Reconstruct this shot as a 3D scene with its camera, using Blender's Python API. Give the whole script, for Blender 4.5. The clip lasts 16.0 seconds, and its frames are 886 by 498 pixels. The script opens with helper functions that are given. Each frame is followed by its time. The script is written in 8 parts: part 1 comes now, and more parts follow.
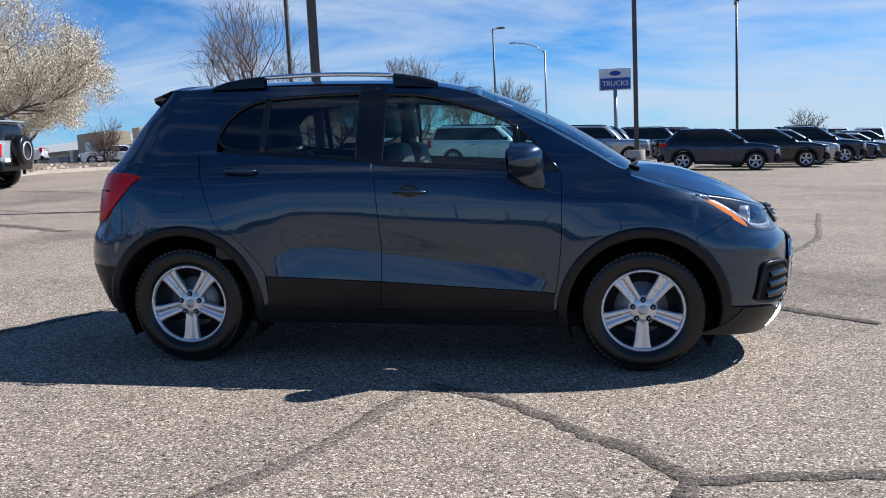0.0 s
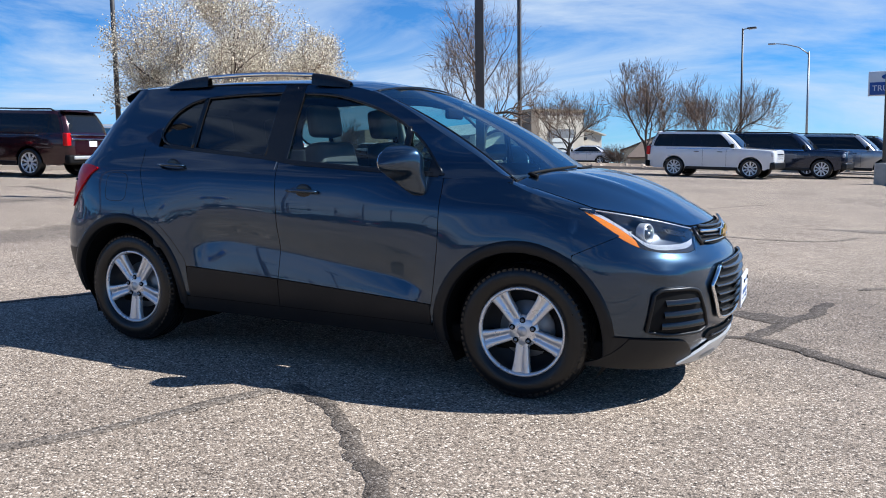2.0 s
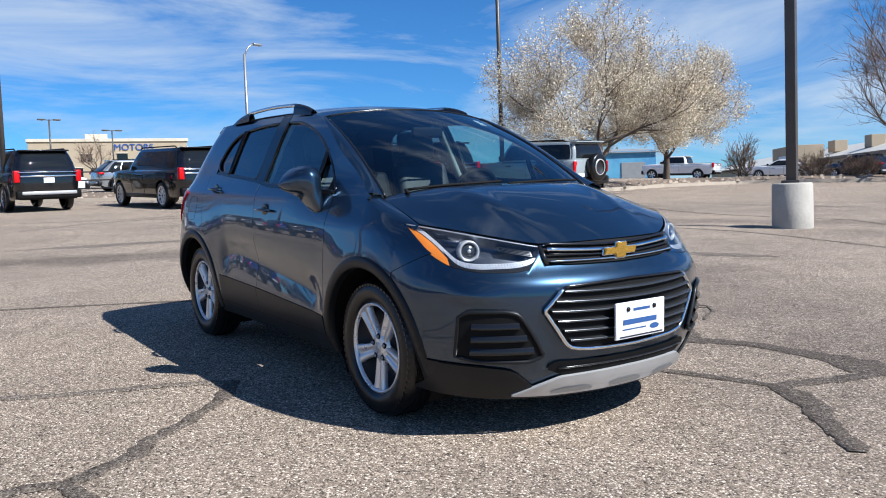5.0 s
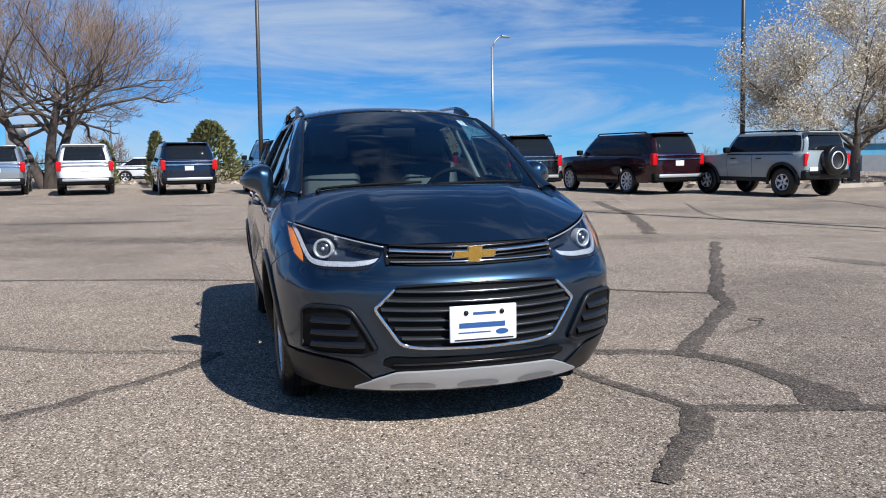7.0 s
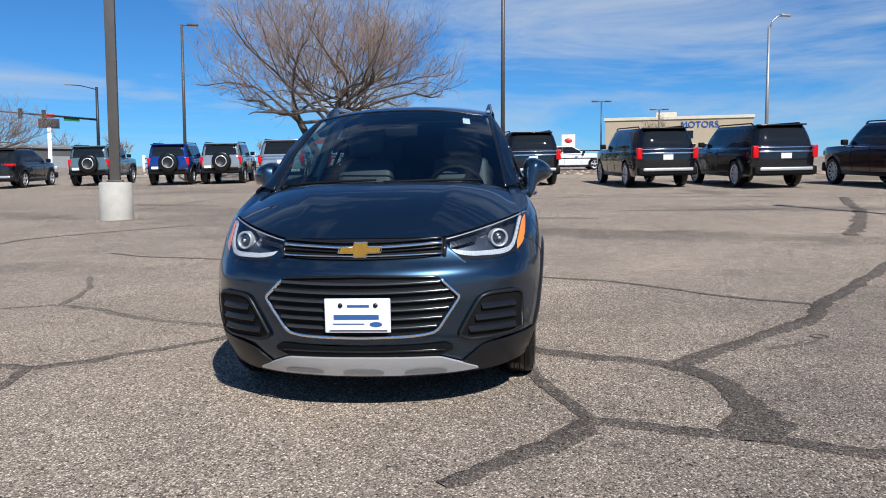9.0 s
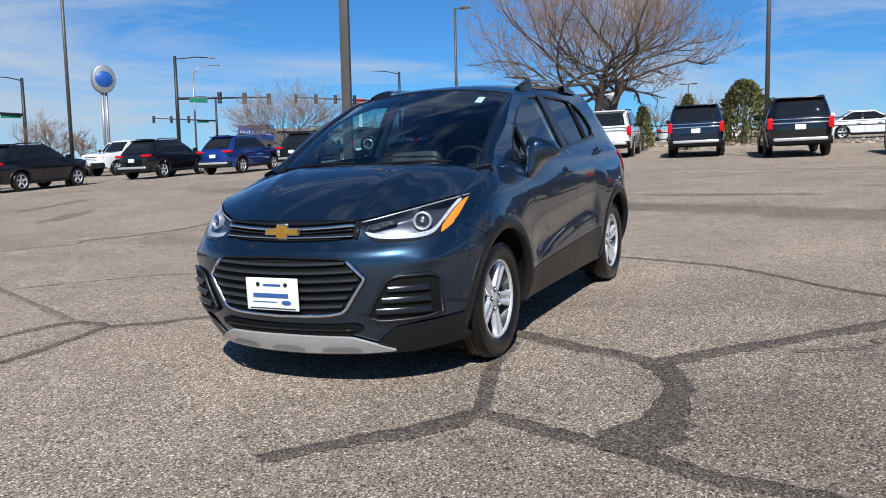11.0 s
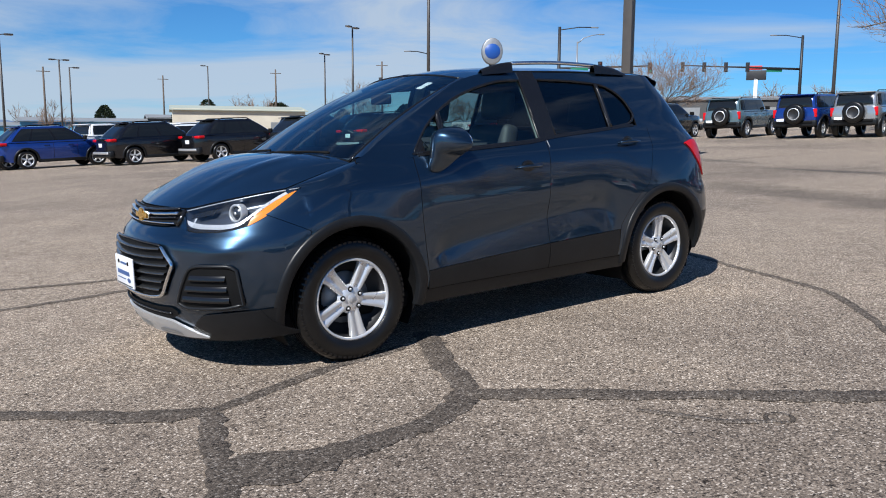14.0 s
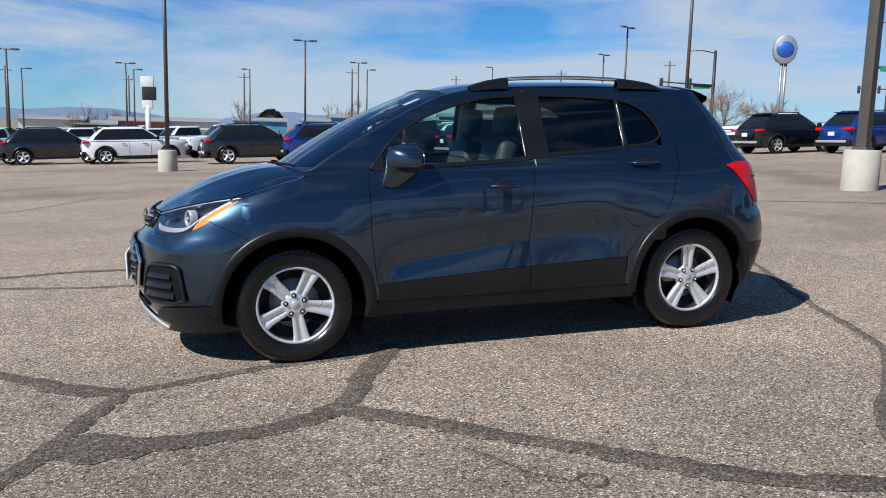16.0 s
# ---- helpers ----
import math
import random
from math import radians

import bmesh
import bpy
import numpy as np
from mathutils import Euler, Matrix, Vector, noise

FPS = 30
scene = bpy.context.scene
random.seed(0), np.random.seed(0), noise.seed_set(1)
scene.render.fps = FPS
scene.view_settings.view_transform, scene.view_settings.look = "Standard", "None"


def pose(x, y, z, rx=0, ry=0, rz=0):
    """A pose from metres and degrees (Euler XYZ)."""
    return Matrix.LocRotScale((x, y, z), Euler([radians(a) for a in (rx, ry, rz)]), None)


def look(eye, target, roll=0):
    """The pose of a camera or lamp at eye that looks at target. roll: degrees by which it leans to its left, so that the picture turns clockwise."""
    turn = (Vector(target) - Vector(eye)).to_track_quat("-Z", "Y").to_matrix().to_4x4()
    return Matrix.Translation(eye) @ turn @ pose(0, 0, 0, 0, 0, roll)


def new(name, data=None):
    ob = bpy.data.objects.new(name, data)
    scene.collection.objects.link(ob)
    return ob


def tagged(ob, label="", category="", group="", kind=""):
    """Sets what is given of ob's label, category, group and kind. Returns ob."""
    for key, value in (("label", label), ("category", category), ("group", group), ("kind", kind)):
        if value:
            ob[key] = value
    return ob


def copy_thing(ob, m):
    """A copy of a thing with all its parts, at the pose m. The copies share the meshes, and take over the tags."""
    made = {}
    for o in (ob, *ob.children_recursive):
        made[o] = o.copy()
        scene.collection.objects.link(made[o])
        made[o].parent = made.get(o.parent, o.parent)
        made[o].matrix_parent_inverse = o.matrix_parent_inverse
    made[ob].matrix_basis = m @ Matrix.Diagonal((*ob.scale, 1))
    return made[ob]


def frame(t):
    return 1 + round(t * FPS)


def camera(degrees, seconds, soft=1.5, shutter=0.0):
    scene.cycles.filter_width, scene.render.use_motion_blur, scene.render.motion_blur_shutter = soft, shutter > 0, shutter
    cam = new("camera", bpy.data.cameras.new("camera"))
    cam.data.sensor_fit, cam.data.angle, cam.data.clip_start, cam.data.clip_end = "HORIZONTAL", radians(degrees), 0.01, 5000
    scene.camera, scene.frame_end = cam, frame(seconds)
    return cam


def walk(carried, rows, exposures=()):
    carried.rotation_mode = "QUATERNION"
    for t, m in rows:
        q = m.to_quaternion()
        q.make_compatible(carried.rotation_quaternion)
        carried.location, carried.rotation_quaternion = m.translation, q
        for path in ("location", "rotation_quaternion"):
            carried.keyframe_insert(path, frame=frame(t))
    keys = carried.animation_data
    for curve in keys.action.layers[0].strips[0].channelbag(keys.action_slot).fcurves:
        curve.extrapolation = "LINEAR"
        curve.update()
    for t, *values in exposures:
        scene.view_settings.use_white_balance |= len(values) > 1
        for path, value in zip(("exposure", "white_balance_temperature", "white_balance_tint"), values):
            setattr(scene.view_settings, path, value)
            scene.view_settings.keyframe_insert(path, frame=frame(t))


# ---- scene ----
cam = camera(57.1, 16.0, soft=1.0)
PATH = [
    (0, (0.739, -5.224, 1.258), (0.496, -3.256, 0.993), -0.6),
    (0.5, (1.165, -5.129, 1.27), (0.77, -3.186, 1.009), -0.6),
    (1, (1.662, -4.977, 1.263), (1.022, -3.102, 0.994), -0.0),
    (1.5, (2.094, -4.776, 1.26), (1.392, -2.922, 0.995), 0.7),
    (2, (2.574, -4.553, 1.256), (1.738, -2.754, 0.997), 0.9),
    (2.5, (2.951, -4.307, 1.246), (1.991, -2.569, 1.006), 0.6),
    (3, (3.394, -4.053, 1.248), (2.278, -2.407, 1.032), 0.2),
    (3.5, (3.734, -3.782, 1.231), (2.495, -2.226, 1.015), -0.2),
    (4, (4.119, -3.463, 1.241), (2.766, -2.005, 1.031), -0.7),
    (4.5, (4.432, -3.166, 1.22), (2.944, -1.845, 1.018), -1.0),
    (4.7, (4.546, -3.017, 1.216), (2.991, -1.776, 1.015), -1.2),
    (6.8, (5.624, -1.329, 1.233), (3.727, -0.733, 1.017), -0.9),
    (7, (5.684, -1.141, 1.25), (3.767, -0.612, 1.034), -0.9),
    (7.5, (5.804, -0.719, 1.251), (3.858, -0.311, 1.034), -0.9),
    (8, (5.903, -0.222, 1.247), (3.926, -0.016, 1.023), -1.0),
    (8.5, (5.939, 0.224, 1.266), (3.952, 0.25, 1.042), -1.0),
    (9, (6.005, 0.739, 1.268), (4.026, 0.568, 1.04), -1.1),
    (9.5, (5.969, 1.192, 1.262), (4.014, 0.839, 1.034), -1.3),
    (10, (5.88, 1.696, 1.261), (3.978, 1.124, 1.026), -1.7),
    (10.2, (5.829, 1.88, 1.261), (3.951, 1.236, 1.023), -2.0),
    (12.3, (4.697, 3.514, 1.246), (3.105, 2.343, 0.937), -3.5),
    (12.5, (4.576, 3.642, 1.254), (3.023, 2.42, 0.946), -3.6),
    (13, (4.206, 3.96, 1.257), (2.78, 2.592, 0.946), -3.1),
    (13.5, (3.852, 4.282, 1.256), (2.536, 2.808, 0.949), -2.5),
    (14, (3.423, 4.601, 1.255), (2.255, 3.005, 0.953), -1.9),
    (14.5, (3.057, 4.869, 1.266), (2.007, 3.192, 0.97), -1.7),
    (15, (2.639, 5.143, 1.277), (1.723, 3.389, 0.985), -1.1),
    (15.5, (2.218, 5.287, 1.301), (1.425, 3.474, 1.012), -0.8),
    (16, (1.732, 5.439, 1.31), (1.182, 3.538, 1.024), -0.8),
]
# the lot falls gently towards the suv's nose: from the suv's own axes to the level world
SLOPE = pose(0, 0, 0, 0.687) @ pose(0, 0, 0, 0, 2.21)
walk(cam, [(t, SLOPE @ look(eye, target, roll)) for t, eye, target, roll in PATH],
     exposures=[(0, 0.62, 6100, 10), (1.5, 0.75, 6080, 10), (3.5, 0.82, 6100, 10), (5.5, 0.62, 6250, 10), (7.0, 0.47, 6230, 10), (10.0, 0.41, 6350, 10), (14.5, 0.42, 6350, 10), (16.0, 0.46, 6450, 10)])

# ---- light ----
SUN = (SLOPE.to_3x3() @ Vector((1.0, 0.5, 1.13))).normalized()
SUN_ELEV, SUN_AZ = math.asin(SUN.z), math.atan2(SUN.y, SUN.x)
world = bpy.data.worlds.new("sky")
scene.world = world
world.use_nodes = True
wt = world.node_tree
wt.nodes.clear()


wnode = wt.nodes.new
sky = wnode("ShaderNodeTexSky")
sky.sky_type, sky.sun_disc, sky.sun_elevation, sky.sun_rotation = "NISHITA", False, SUN_ELEV, math.pi / 2 - SUN_AZ
sky.altitude, sky.air_density, sky.dust_density, sky.ozone_density = 1400, 1.0, 0.05, 4.0
wco = wnode("ShaderNodeTexCoord")
wmap = wnode("ShaderNodeMapping")
wmap.inputs["Scale"].default_value = (1.0, 1.3, 5.5)
wmap.inputs["Rotation"].default_value = (0.05, 0.12, 0.6)
wnoise = wnode("ShaderNodeTexNoise")
wnoise.inputs["Scale"].default_value = 2.1
wnoise.inputs["Detail"].default_value = 9
wnoise.inputs["Roughness"].default_value = 0.6
wnoise.inputs["Distortion"].default_value = 0.7
wramp = wnode("ShaderNodeValToRGB")
wramp.color_ramp.elements[0].position, wramp.color_ramp.elements[0].color = 0.50, (0, 0, 0, 1)
wramp.color_ramp.elements[1].position, wramp.color_ramp.elements[1].color = 0.74, (1, 1, 1, 1)
wsep = wnode("ShaderNodeSeparateXYZ")
wlow = wnode("ShaderNodeMapRange")
wlow.inputs["From Min"].default_value, wlow.inputs["From Max"].default_value = 0.10, 0.36
wlow.inputs["To Min"].default_value, wlow.inputs["To Max"].default_value = 0.14, -0.04
wside = wnode("ShaderNodeMapRange")
wside.inputs["From Min"].default_value, wside.inputs["From Max"].default_value = 0.25, 0.8
wside.inputs["To Min"].default_value, wside.inputs["To Max"].default_value = 0.12, 1.0
wabs = wnode("ShaderNodeMath")
wabs.operation = "ABSOLUTE"
wm1 = wnode("ShaderNodeMath")
wm2 = wnode("ShaderNodeMath")
wm3 = wnode("ShaderNodeMath")
wm1.operation, wm2.operation, wm3.operation = "MULTIPLY", "ADD", "MULTIPLY"
wm3.inputs[1].default_value = 0.85
wmix = wnode("ShaderNodeMix")
wmix.data_type = "RGBA"
wmix.inputs[7].default_value = (7.2, 8.4, 9.8, 1)
wtint = wnode("ShaderNodeMix")
wtint.data_type, wtint.blend_type = "RGBA", "MULTIPLY"
wtint.inputs[0].default_value, wtint.inputs[7].default_value = 1.0, (0.47, 1.00, 1.45, 1)
wbg = wnode("ShaderNodeBackground")
wbg.inputs["Strength"].default_value = 0.0535
wout = wnode("ShaderNodeOutputWorld")
for a, b in ((wco.outputs["Generated"], wmap.inputs["Vector"]), (wmap.outputs["Vector"], wnoise.inputs["Vector"]),
             (wnoise.outputs["Fac"], wm2.inputs[0]), (wm1.outputs[0], wm2.inputs[1]), (wm2.outputs[0], wramp.inputs["Fac"]), (wco.outputs["Generated"], wsep.inputs["Vector"]),
             (wsep.outputs["Z"], wlow.inputs["Value"]), (wsep.outputs["Y"], wabs.inputs[0]), (wabs.outputs[0], wside.inputs["Value"]),
             (wlow.outputs["Result"], wm1.inputs[0]), (wside.outputs["Result"], wm1.inputs[1]),
             (wramp.outputs["Color"], wm3.inputs[0]),
             (wm3.outputs[0], wmix.inputs[0]),
             (sky.outputs["Color"], wtint.inputs[6]), (wtint.outputs[2], wmix.inputs[6]), (wmix.outputs[2], wbg.inputs["Color"]),
             (wbg.outputs["Background"], wout.inputs["Surface"])):
    wt.links.new(a, b)
sun = new("sun", bpy.data.lights.new("sun", "SUN"))
sun.data.energy, sun.data.angle, sun.data.color = 5.0, radians(0.53), (0.985, 0.968, 0.935)
sun.matrix_world = look(SUN * 50, (0, 0, 0))


# ---- materials ----
def material(name, base, rough=0.5, metal=0.0, second=None, size=6.0, fine=0.0, bump=0.0, coat=0.0, spec=0.5, glass=0.0, emit=0.0,
             spread=0.5, detail=6.0, per_piece=0.0, wear=0.0):
    """A Principled material. second: a colour mixed in by noise of that size (1/m); fine: strength of small grain; bump: relief in metres."""
    m = bpy.data.materials.new(name)
    m.use_nodes = True
    nt = m.node_tree
    b = nt.nodes["Principled BSDF"]
    b.inputs["Base Color"].default_value = (*base, 1)
    b.inputs["Roughness"].default_value = rough
    b.inputs["Metallic"].default_value = metal
    b.inputs["Specular IOR Level"].default_value = spec
    b.inputs["Coat Weight"].default_value = coat
    b.inputs["Coat Roughness"].default_value = 0.03
    b.inputs["Transmission Weight"].default_value = glass
    if emit:
        b.inputs["Emission Color"].default_value = (*base, 1)
        b.inputs["Emission Strength"].default_value = emit
    co = nt.nodes.new("ShaderNodeTexCoord")
    col = None
    if second is not None:
        n = nt.nodes.new("ShaderNodeTexNoise")
        n.inputs["Scale"].default_value, n.inputs["Detail"].default_value = size, detail
        n.inputs["Roughness"].default_value = 0.6
        nt.links.new(co.outputs["Object"], n.inputs["Vector"])
        r = nt.nodes.new("ShaderNodeMapRange")
        r.inputs["From Min"].default_value, r.inputs["From Max"].default_value = 0.5 - spread / 2, 0.5 + spread / 2
        nt.links.new(n.outputs["Fac"], r.inputs["Value"])
        mix = nt.nodes.new("ShaderNodeMix")
        mix.data_type = "RGBA"
        mix.inputs[6].default_value, mix.inputs[7].default_value = (*base, 1), (*second, 1)
        nt.links.new(r.outputs["Result"], mix.inputs[0])
        col = mix.outputs[2]
    if fine:
        n2 = nt.nodes.new("ShaderNodeTexNoise")
        n2.inputs["Scale"].default_value, n2.inputs["Detail"].default_value = size * 14, 3
        nt.links.new(co.outputs["Object"], n2.inputs["Vector"])
        r2 = nt.nodes.new("ShaderNodeMapRange")
        r2.inputs["To Min"].default_value, r2.inputs["To Max"].default_value = 1 - fine, 1 + fine
        nt.links.new(n2.outputs["Fac"], r2.inputs["Value"])
        mul = nt.nodes.new("ShaderNodeMix")
        mul.data_type, mul.blend_type = "RGBA", "MULTIPLY"
        mul.inputs[0].default_value = 1
        if col:
            nt.links.new(col, mul.inputs[6])
        else:
            mul.inputs[6].default_value = (*base, 1)
        nt.links.new(r2.outputs["Result"], mul.inputs[7])
        col = mul.outputs[2]
    if per_piece:
        info = nt.nodes.new("ShaderNodeNewGeometry")
        oi = nt.nodes.new("ShaderNodeObjectInfo")
        add = nt.nodes.new("ShaderNodeMath")
        add.operation = "ADD"
        nt.links.new(info.outputs["Random Per Island"], add.inputs[0])
        nt.links.new(oi.outputs["Random"], add.inputs[1])
        frac = nt.nodes.new("ShaderNodeMath")
        frac.operation = "FRACT"
        nt.links.new(add.outputs[0], frac.inputs[0])
        r3 = nt.nodes.new("ShaderNodeMapRange")
        r3.inputs["To Min"].default_value, r3.inputs["To Max"].default_value = 1 - per_piece, 1 + per_piece
        nt.links.new(frac.outputs[0], r3.inputs["Value"])
        mul = nt.nodes.new("ShaderNodeMix")
        mul.data_type, mul.blend_type = "RGBA", "MULTIPLY"
        mul.inputs[0].default_value = 1
        if col:
            nt.links.new(col, mul.inputs[6])
        else:
            mul.inputs[6].default_value = (*base, 1)
        nt.links.new(r3.outputs["Result"], mul.inputs[7])
        col = mul.outputs[2]
    if col:
        nt.links.new(col, b.inputs["Base Color"])
    if wear:
        n4 = nt.nodes.new("ShaderNodeTexNoise")
        n4.inputs["Scale"].default_value, n4.inputs["Detail"].default_value = size * 2.3, 5
        nt.links.new(co.outputs["Object"], n4.inputs["Vector"])
        r4 = nt.nodes.new("ShaderNodeMapRange")
        r4.inputs["To Min"].default_value, r4.inputs["To Max"].default_value = max(rough - wear, 0.01), rough + wear
        nt.links.new(n4.outputs["Fac"], r4.inputs["Value"])
        nt.links.new(r4.outputs["Result"], b.inputs["Roughness"])
    if bump:
        n3 = nt.nodes.new("ShaderNodeTexNoise")
        n3.inputs["Scale"].default_value, n3.inputs["Detail"].default_value = size * 8, 5
        nt.links.new(co.outputs["Object"], n3.inputs["Vector"])
        bp = nt.nodes.new("ShaderNodeBump")
        bp.inputs["Distance"].default_value = bump
        bp.inputs["Strength"].default_value = 1.0
        nt.links.new(n3.outputs["Fac"], bp.inputs["Height"])
        nt.links.new(bp.outputs["Normal"], b.inputs["Normal"])
    return m


def car_paint(name, base, flake=0.6, ior=1.42):
    m = material(name, base, rough=0.31 if ior > 1.5 else 0.20, metal=flake, coat=1.0, second=tuple(c * 0.93 for c in base), size=3, wear=0.04)
    m.node_tree.nodes["Principled BSDF"].inputs["Coat Roughness"].default_value = 0.012
    m.node_tree.nodes["Principled BSDF"].inputs["Coat IOR"].default_value = ior
    return m


def glass_pane(name, tint, rough=0.0):
    m = bpy.data.materials.new(name)
    m.use_nodes = True
    nt = m.node_tree
    nt.nodes.clear()
    out = nt.nodes.new("ShaderNodeOutputMaterial")
    tr = nt.nodes.new("ShaderNodeBsdfTransparent")
    tr.inputs["Color"].default_value = (*tint, 1)
    gl = nt.nodes.new("ShaderNodeBsdfGlossy")
    gl.inputs["Roughness"].default_value = rough
    lw = nt.nodes.new("ShaderNodeLayerWeight")
    lw.inputs["Blend"].default_value = 0.5
    pw = nt.nodes.new("ShaderNodeMath")
    pw.operation, pw.inputs[1].default_value = "POWER", 3.2
    nt.links.new(lw.outputs["Facing"], pw.inputs[0])
    fr = nt.nodes.new("ShaderNodeMath")
    fr.operation, fr.inputs[1].default_value, fr.inputs[2].default_value = "MULTIPLY_ADD", 0.9, 0.07
    nt.links.new(pw.outputs[0], fr.inputs[0])
    mx = nt.nodes.new("ShaderNodeMixShader")
    nt.links.new(fr.outputs[0], mx.inputs[0])
    nt.links.new(tr.outputs[0], mx.inputs[1])
    nt.links.new(gl.outputs[0], mx.inputs[2])
    nt.links.new(mx.outputs[0], out.inputs["Surface"])
    return m


PAINT = car_paint("slate_blue_metallic_paint", (0.0165, 0.0390, 0.0710), 0.85, 1.62)
CLAD = material("satin_dark_plastic", (0.0072, 0.0078, 0.0092), rough=0.36, spec=0.28, second=(0.0125, 0.0135, 0.015), size=5, bump=0.0004)
BLACK = material("gloss_black_trim", (0.008, 0.008, 0.009), rough=0.18, spec=0.5)
MATT = material("matt_black_plastic", (0.004, 0.004, 0.0045), rough=0.7, spec=0.15, second=(0.007, 0.007, 0.007), size=8)
CHROME = material("chrome", (0.78, 0.79, 0.8), rough=0.08, metal=1.0, wear=0.03, size=9)
ALLOY = material("machined_alloy", (0.74, 0.75, 0.76), rough=0.28, metal=0.6, second=(0.68, 0.69, 0.70), size=6, wear=0.03)
# the shade inside the wheels is put into this darker alloy colour
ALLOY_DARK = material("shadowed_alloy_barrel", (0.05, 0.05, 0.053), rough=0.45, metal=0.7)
SILVER = material("satin_silver_paint", (0.55, 0.56, 0.57), rough=0.3, metal=0.5, second=(0.5, 0.51, 0.52), size=8)
RUBBER = material("tyre_rubber", (0.0040, 0.0040, 0.0044), rough=0.30, spec=0.42, second=(0.0075, 0.0072, 0.007), size=9, bump=0.001, wear=0.06)
GLASS_CLEAR = glass_pane("clear_window_glass", (0.60, 0.82, 0.80))
GLASS_WS = glass_pane("windscreen_glass", (0.64, 0.85, 0.85))
GLASS_TINT = glass_pane("privacy_window_glass", (0.27, 0.30, 0.31))
LENS = glass_pane("clear_lamp_lens", (0.93, 0.95, 0.96))
DARK_GLASS = material("dark_vehicle_glass", (0.010, 0.012, 0.014), rough=0.03, spec=0.4)
RED_LENS = material("red_lamp_lens", (0.60, 0.004, 0.008), rough=0.3, spec=0.2, coat=0.35, second=(0.46, 0.003, 0.006), size=14)
AMBER = material("amber_lamp_lens", (0.85, 0.24, 0.015), rough=0.15, coat=0.7)
LED = material("white_lamp_reflector", (0.60, 0.62, 0.66), rough=0.22, metal=0.15, coat=0.4, second=(0.42, 0.44, 0.48), size=60)
LAMP_DARK = material("dark_lamp_housing", (0.085, 0.095, 0.115), rough=0.28, metal=0.7)
GOLD = material("gold_emblem", (0.72, 0.45, 0.10), rough=0.22, metal=0.85, second=(0.6, 0.36, 0.07), size=30)
SLAT = material("dark_chrome_slat", (0.10, 0.105, 0.112), rough=0.22, metal=0.75, second=(0.075, 0.08, 0.085), size=14)
LEATHER = material("black_seat_cloth", (0.018, 0.018, 0.02), rough=0.6, second=(0.03, 0.03, 0.033), size=12, bump=0.0008)
DASH = material("dark_grey_dashboard", (0.016, 0.016, 0.018), rough=0.55, second=(0.028, 0.028, 0.03), size=10)
TRIM_GREY = material("pale_grey_interior_trim", (0.32, 0.34, 0.33), rough=0.7, second=(0.27, 0.29, 0.28), size=5)
WHITE_PLATE = material("white_plate_plastic", (0.78, 0.79, 0.8), rough=0.35, second=(0.72, 0.73, 0.75), size=20)
BLUE_INK = material("blue_print", (0.03, 0.09, 0.25), rough=0.4)
BLACK_INK = material("black_print", (0.02, 0.02, 0.022), rough=0.5)
CONCRETE = material("cast_concrete", (0.44, 0.41, 0.36), rough=0.85, second=(0.33, 0.31, 0.27), size=3, fine=0.12, bump=0.004)
BRONZE = material("dark_bronze_pole_paint", (0.055, 0.048, 0.043), rough=0.45, second=(0.075, 0.066, 0.058), size=4, wear=0.08)
GREY_STEEL = material("galvanised_steel", (0.36, 0.37, 0.38), rough=0.45, metal=0.6, second=(0.28, 0.29, 0.3), size=3)
LAMP_GLASS = material("lamp_lens_glass", (0.5, 0.5, 0.48), rough=0.3)


# ---- helpers for meshes ----
def part(name, mesh, mat, parent=None, label="", smooth=True, solid=0.0, kind=""):
    if isinstance(mesh, bmesh.types.BMesh):
        me = bpy.data.meshes.new(name)
        mesh.to_mesh(me)
        mesh.free()
        mesh = me
    if mat is not None and not mesh.materials:
        mesh.materials.append(mat)
    if smooth:
        mesh.polygons.foreach_set("use_smooth", [True] * len(mesh.polygons))
    ob = new(name, mesh)
    if parent is not None:
        ob.parent = parent
    if solid:
        md = ob.modifiers.new("thickness", "SOLIDIFY")
        md.thickness, md.offset = solid, -1
        if mat is not None and mat.name == "slate_blue_metallic_paint":
            mesh.materials.append(MATT)
            md.material_offset_rim = 1
        es = ob.modifiers.new("sharp_edges", "EDGE_SPLIT")
        es.split_angle = radians(40)
    return tagged(ob, label=label, kind=kind)


def thing(name, m, label, category, group="", kind=""):
    ob = new(name)
    ob.matrix_world = m
    ob.empty_display_size = 0.2
    return tagged(ob, label, category, group, kind)


def raw(name, verts, faces):
    me = bpy.data.meshes.new(name)
    me.from_pydata([tuple(v) for v in verts], [], faces)
    me.update()
    return me


def sheet(name, rows, flip=False, closed=False):
    """A mesh from a grid of points (rows of equal length)."""
    a = np.array(rows, float)
    nr, nc = a.shape[:2]
    faces = []
    for i in range(nr - 1):
        for j in range(nc if closed else nc - 1):
            k = (j + 1) % nc
            f = (i * nc + j, i * nc + k, (i + 1) * nc + k, (i + 1) * nc + j)
            faces.append(f[::-1] if flip else f)
    return raw(name, a.reshape(-1, 3), faces)


def joined(name, meshes):
    verts, faces, n = [], [], 0
    for me in meshes:
        co = np.empty(len(me.vertices) * 3)
        me.vertices.foreach_get("co", co)
        verts.extend(co.reshape(-1, 3).tolist())
        faces.extend([tuple(v + n for v in p.vertices) for p in me.polygons])
        n += len(me.vertices)
        bpy.data.meshes.remove(me)
    return raw(name, verts, faces)


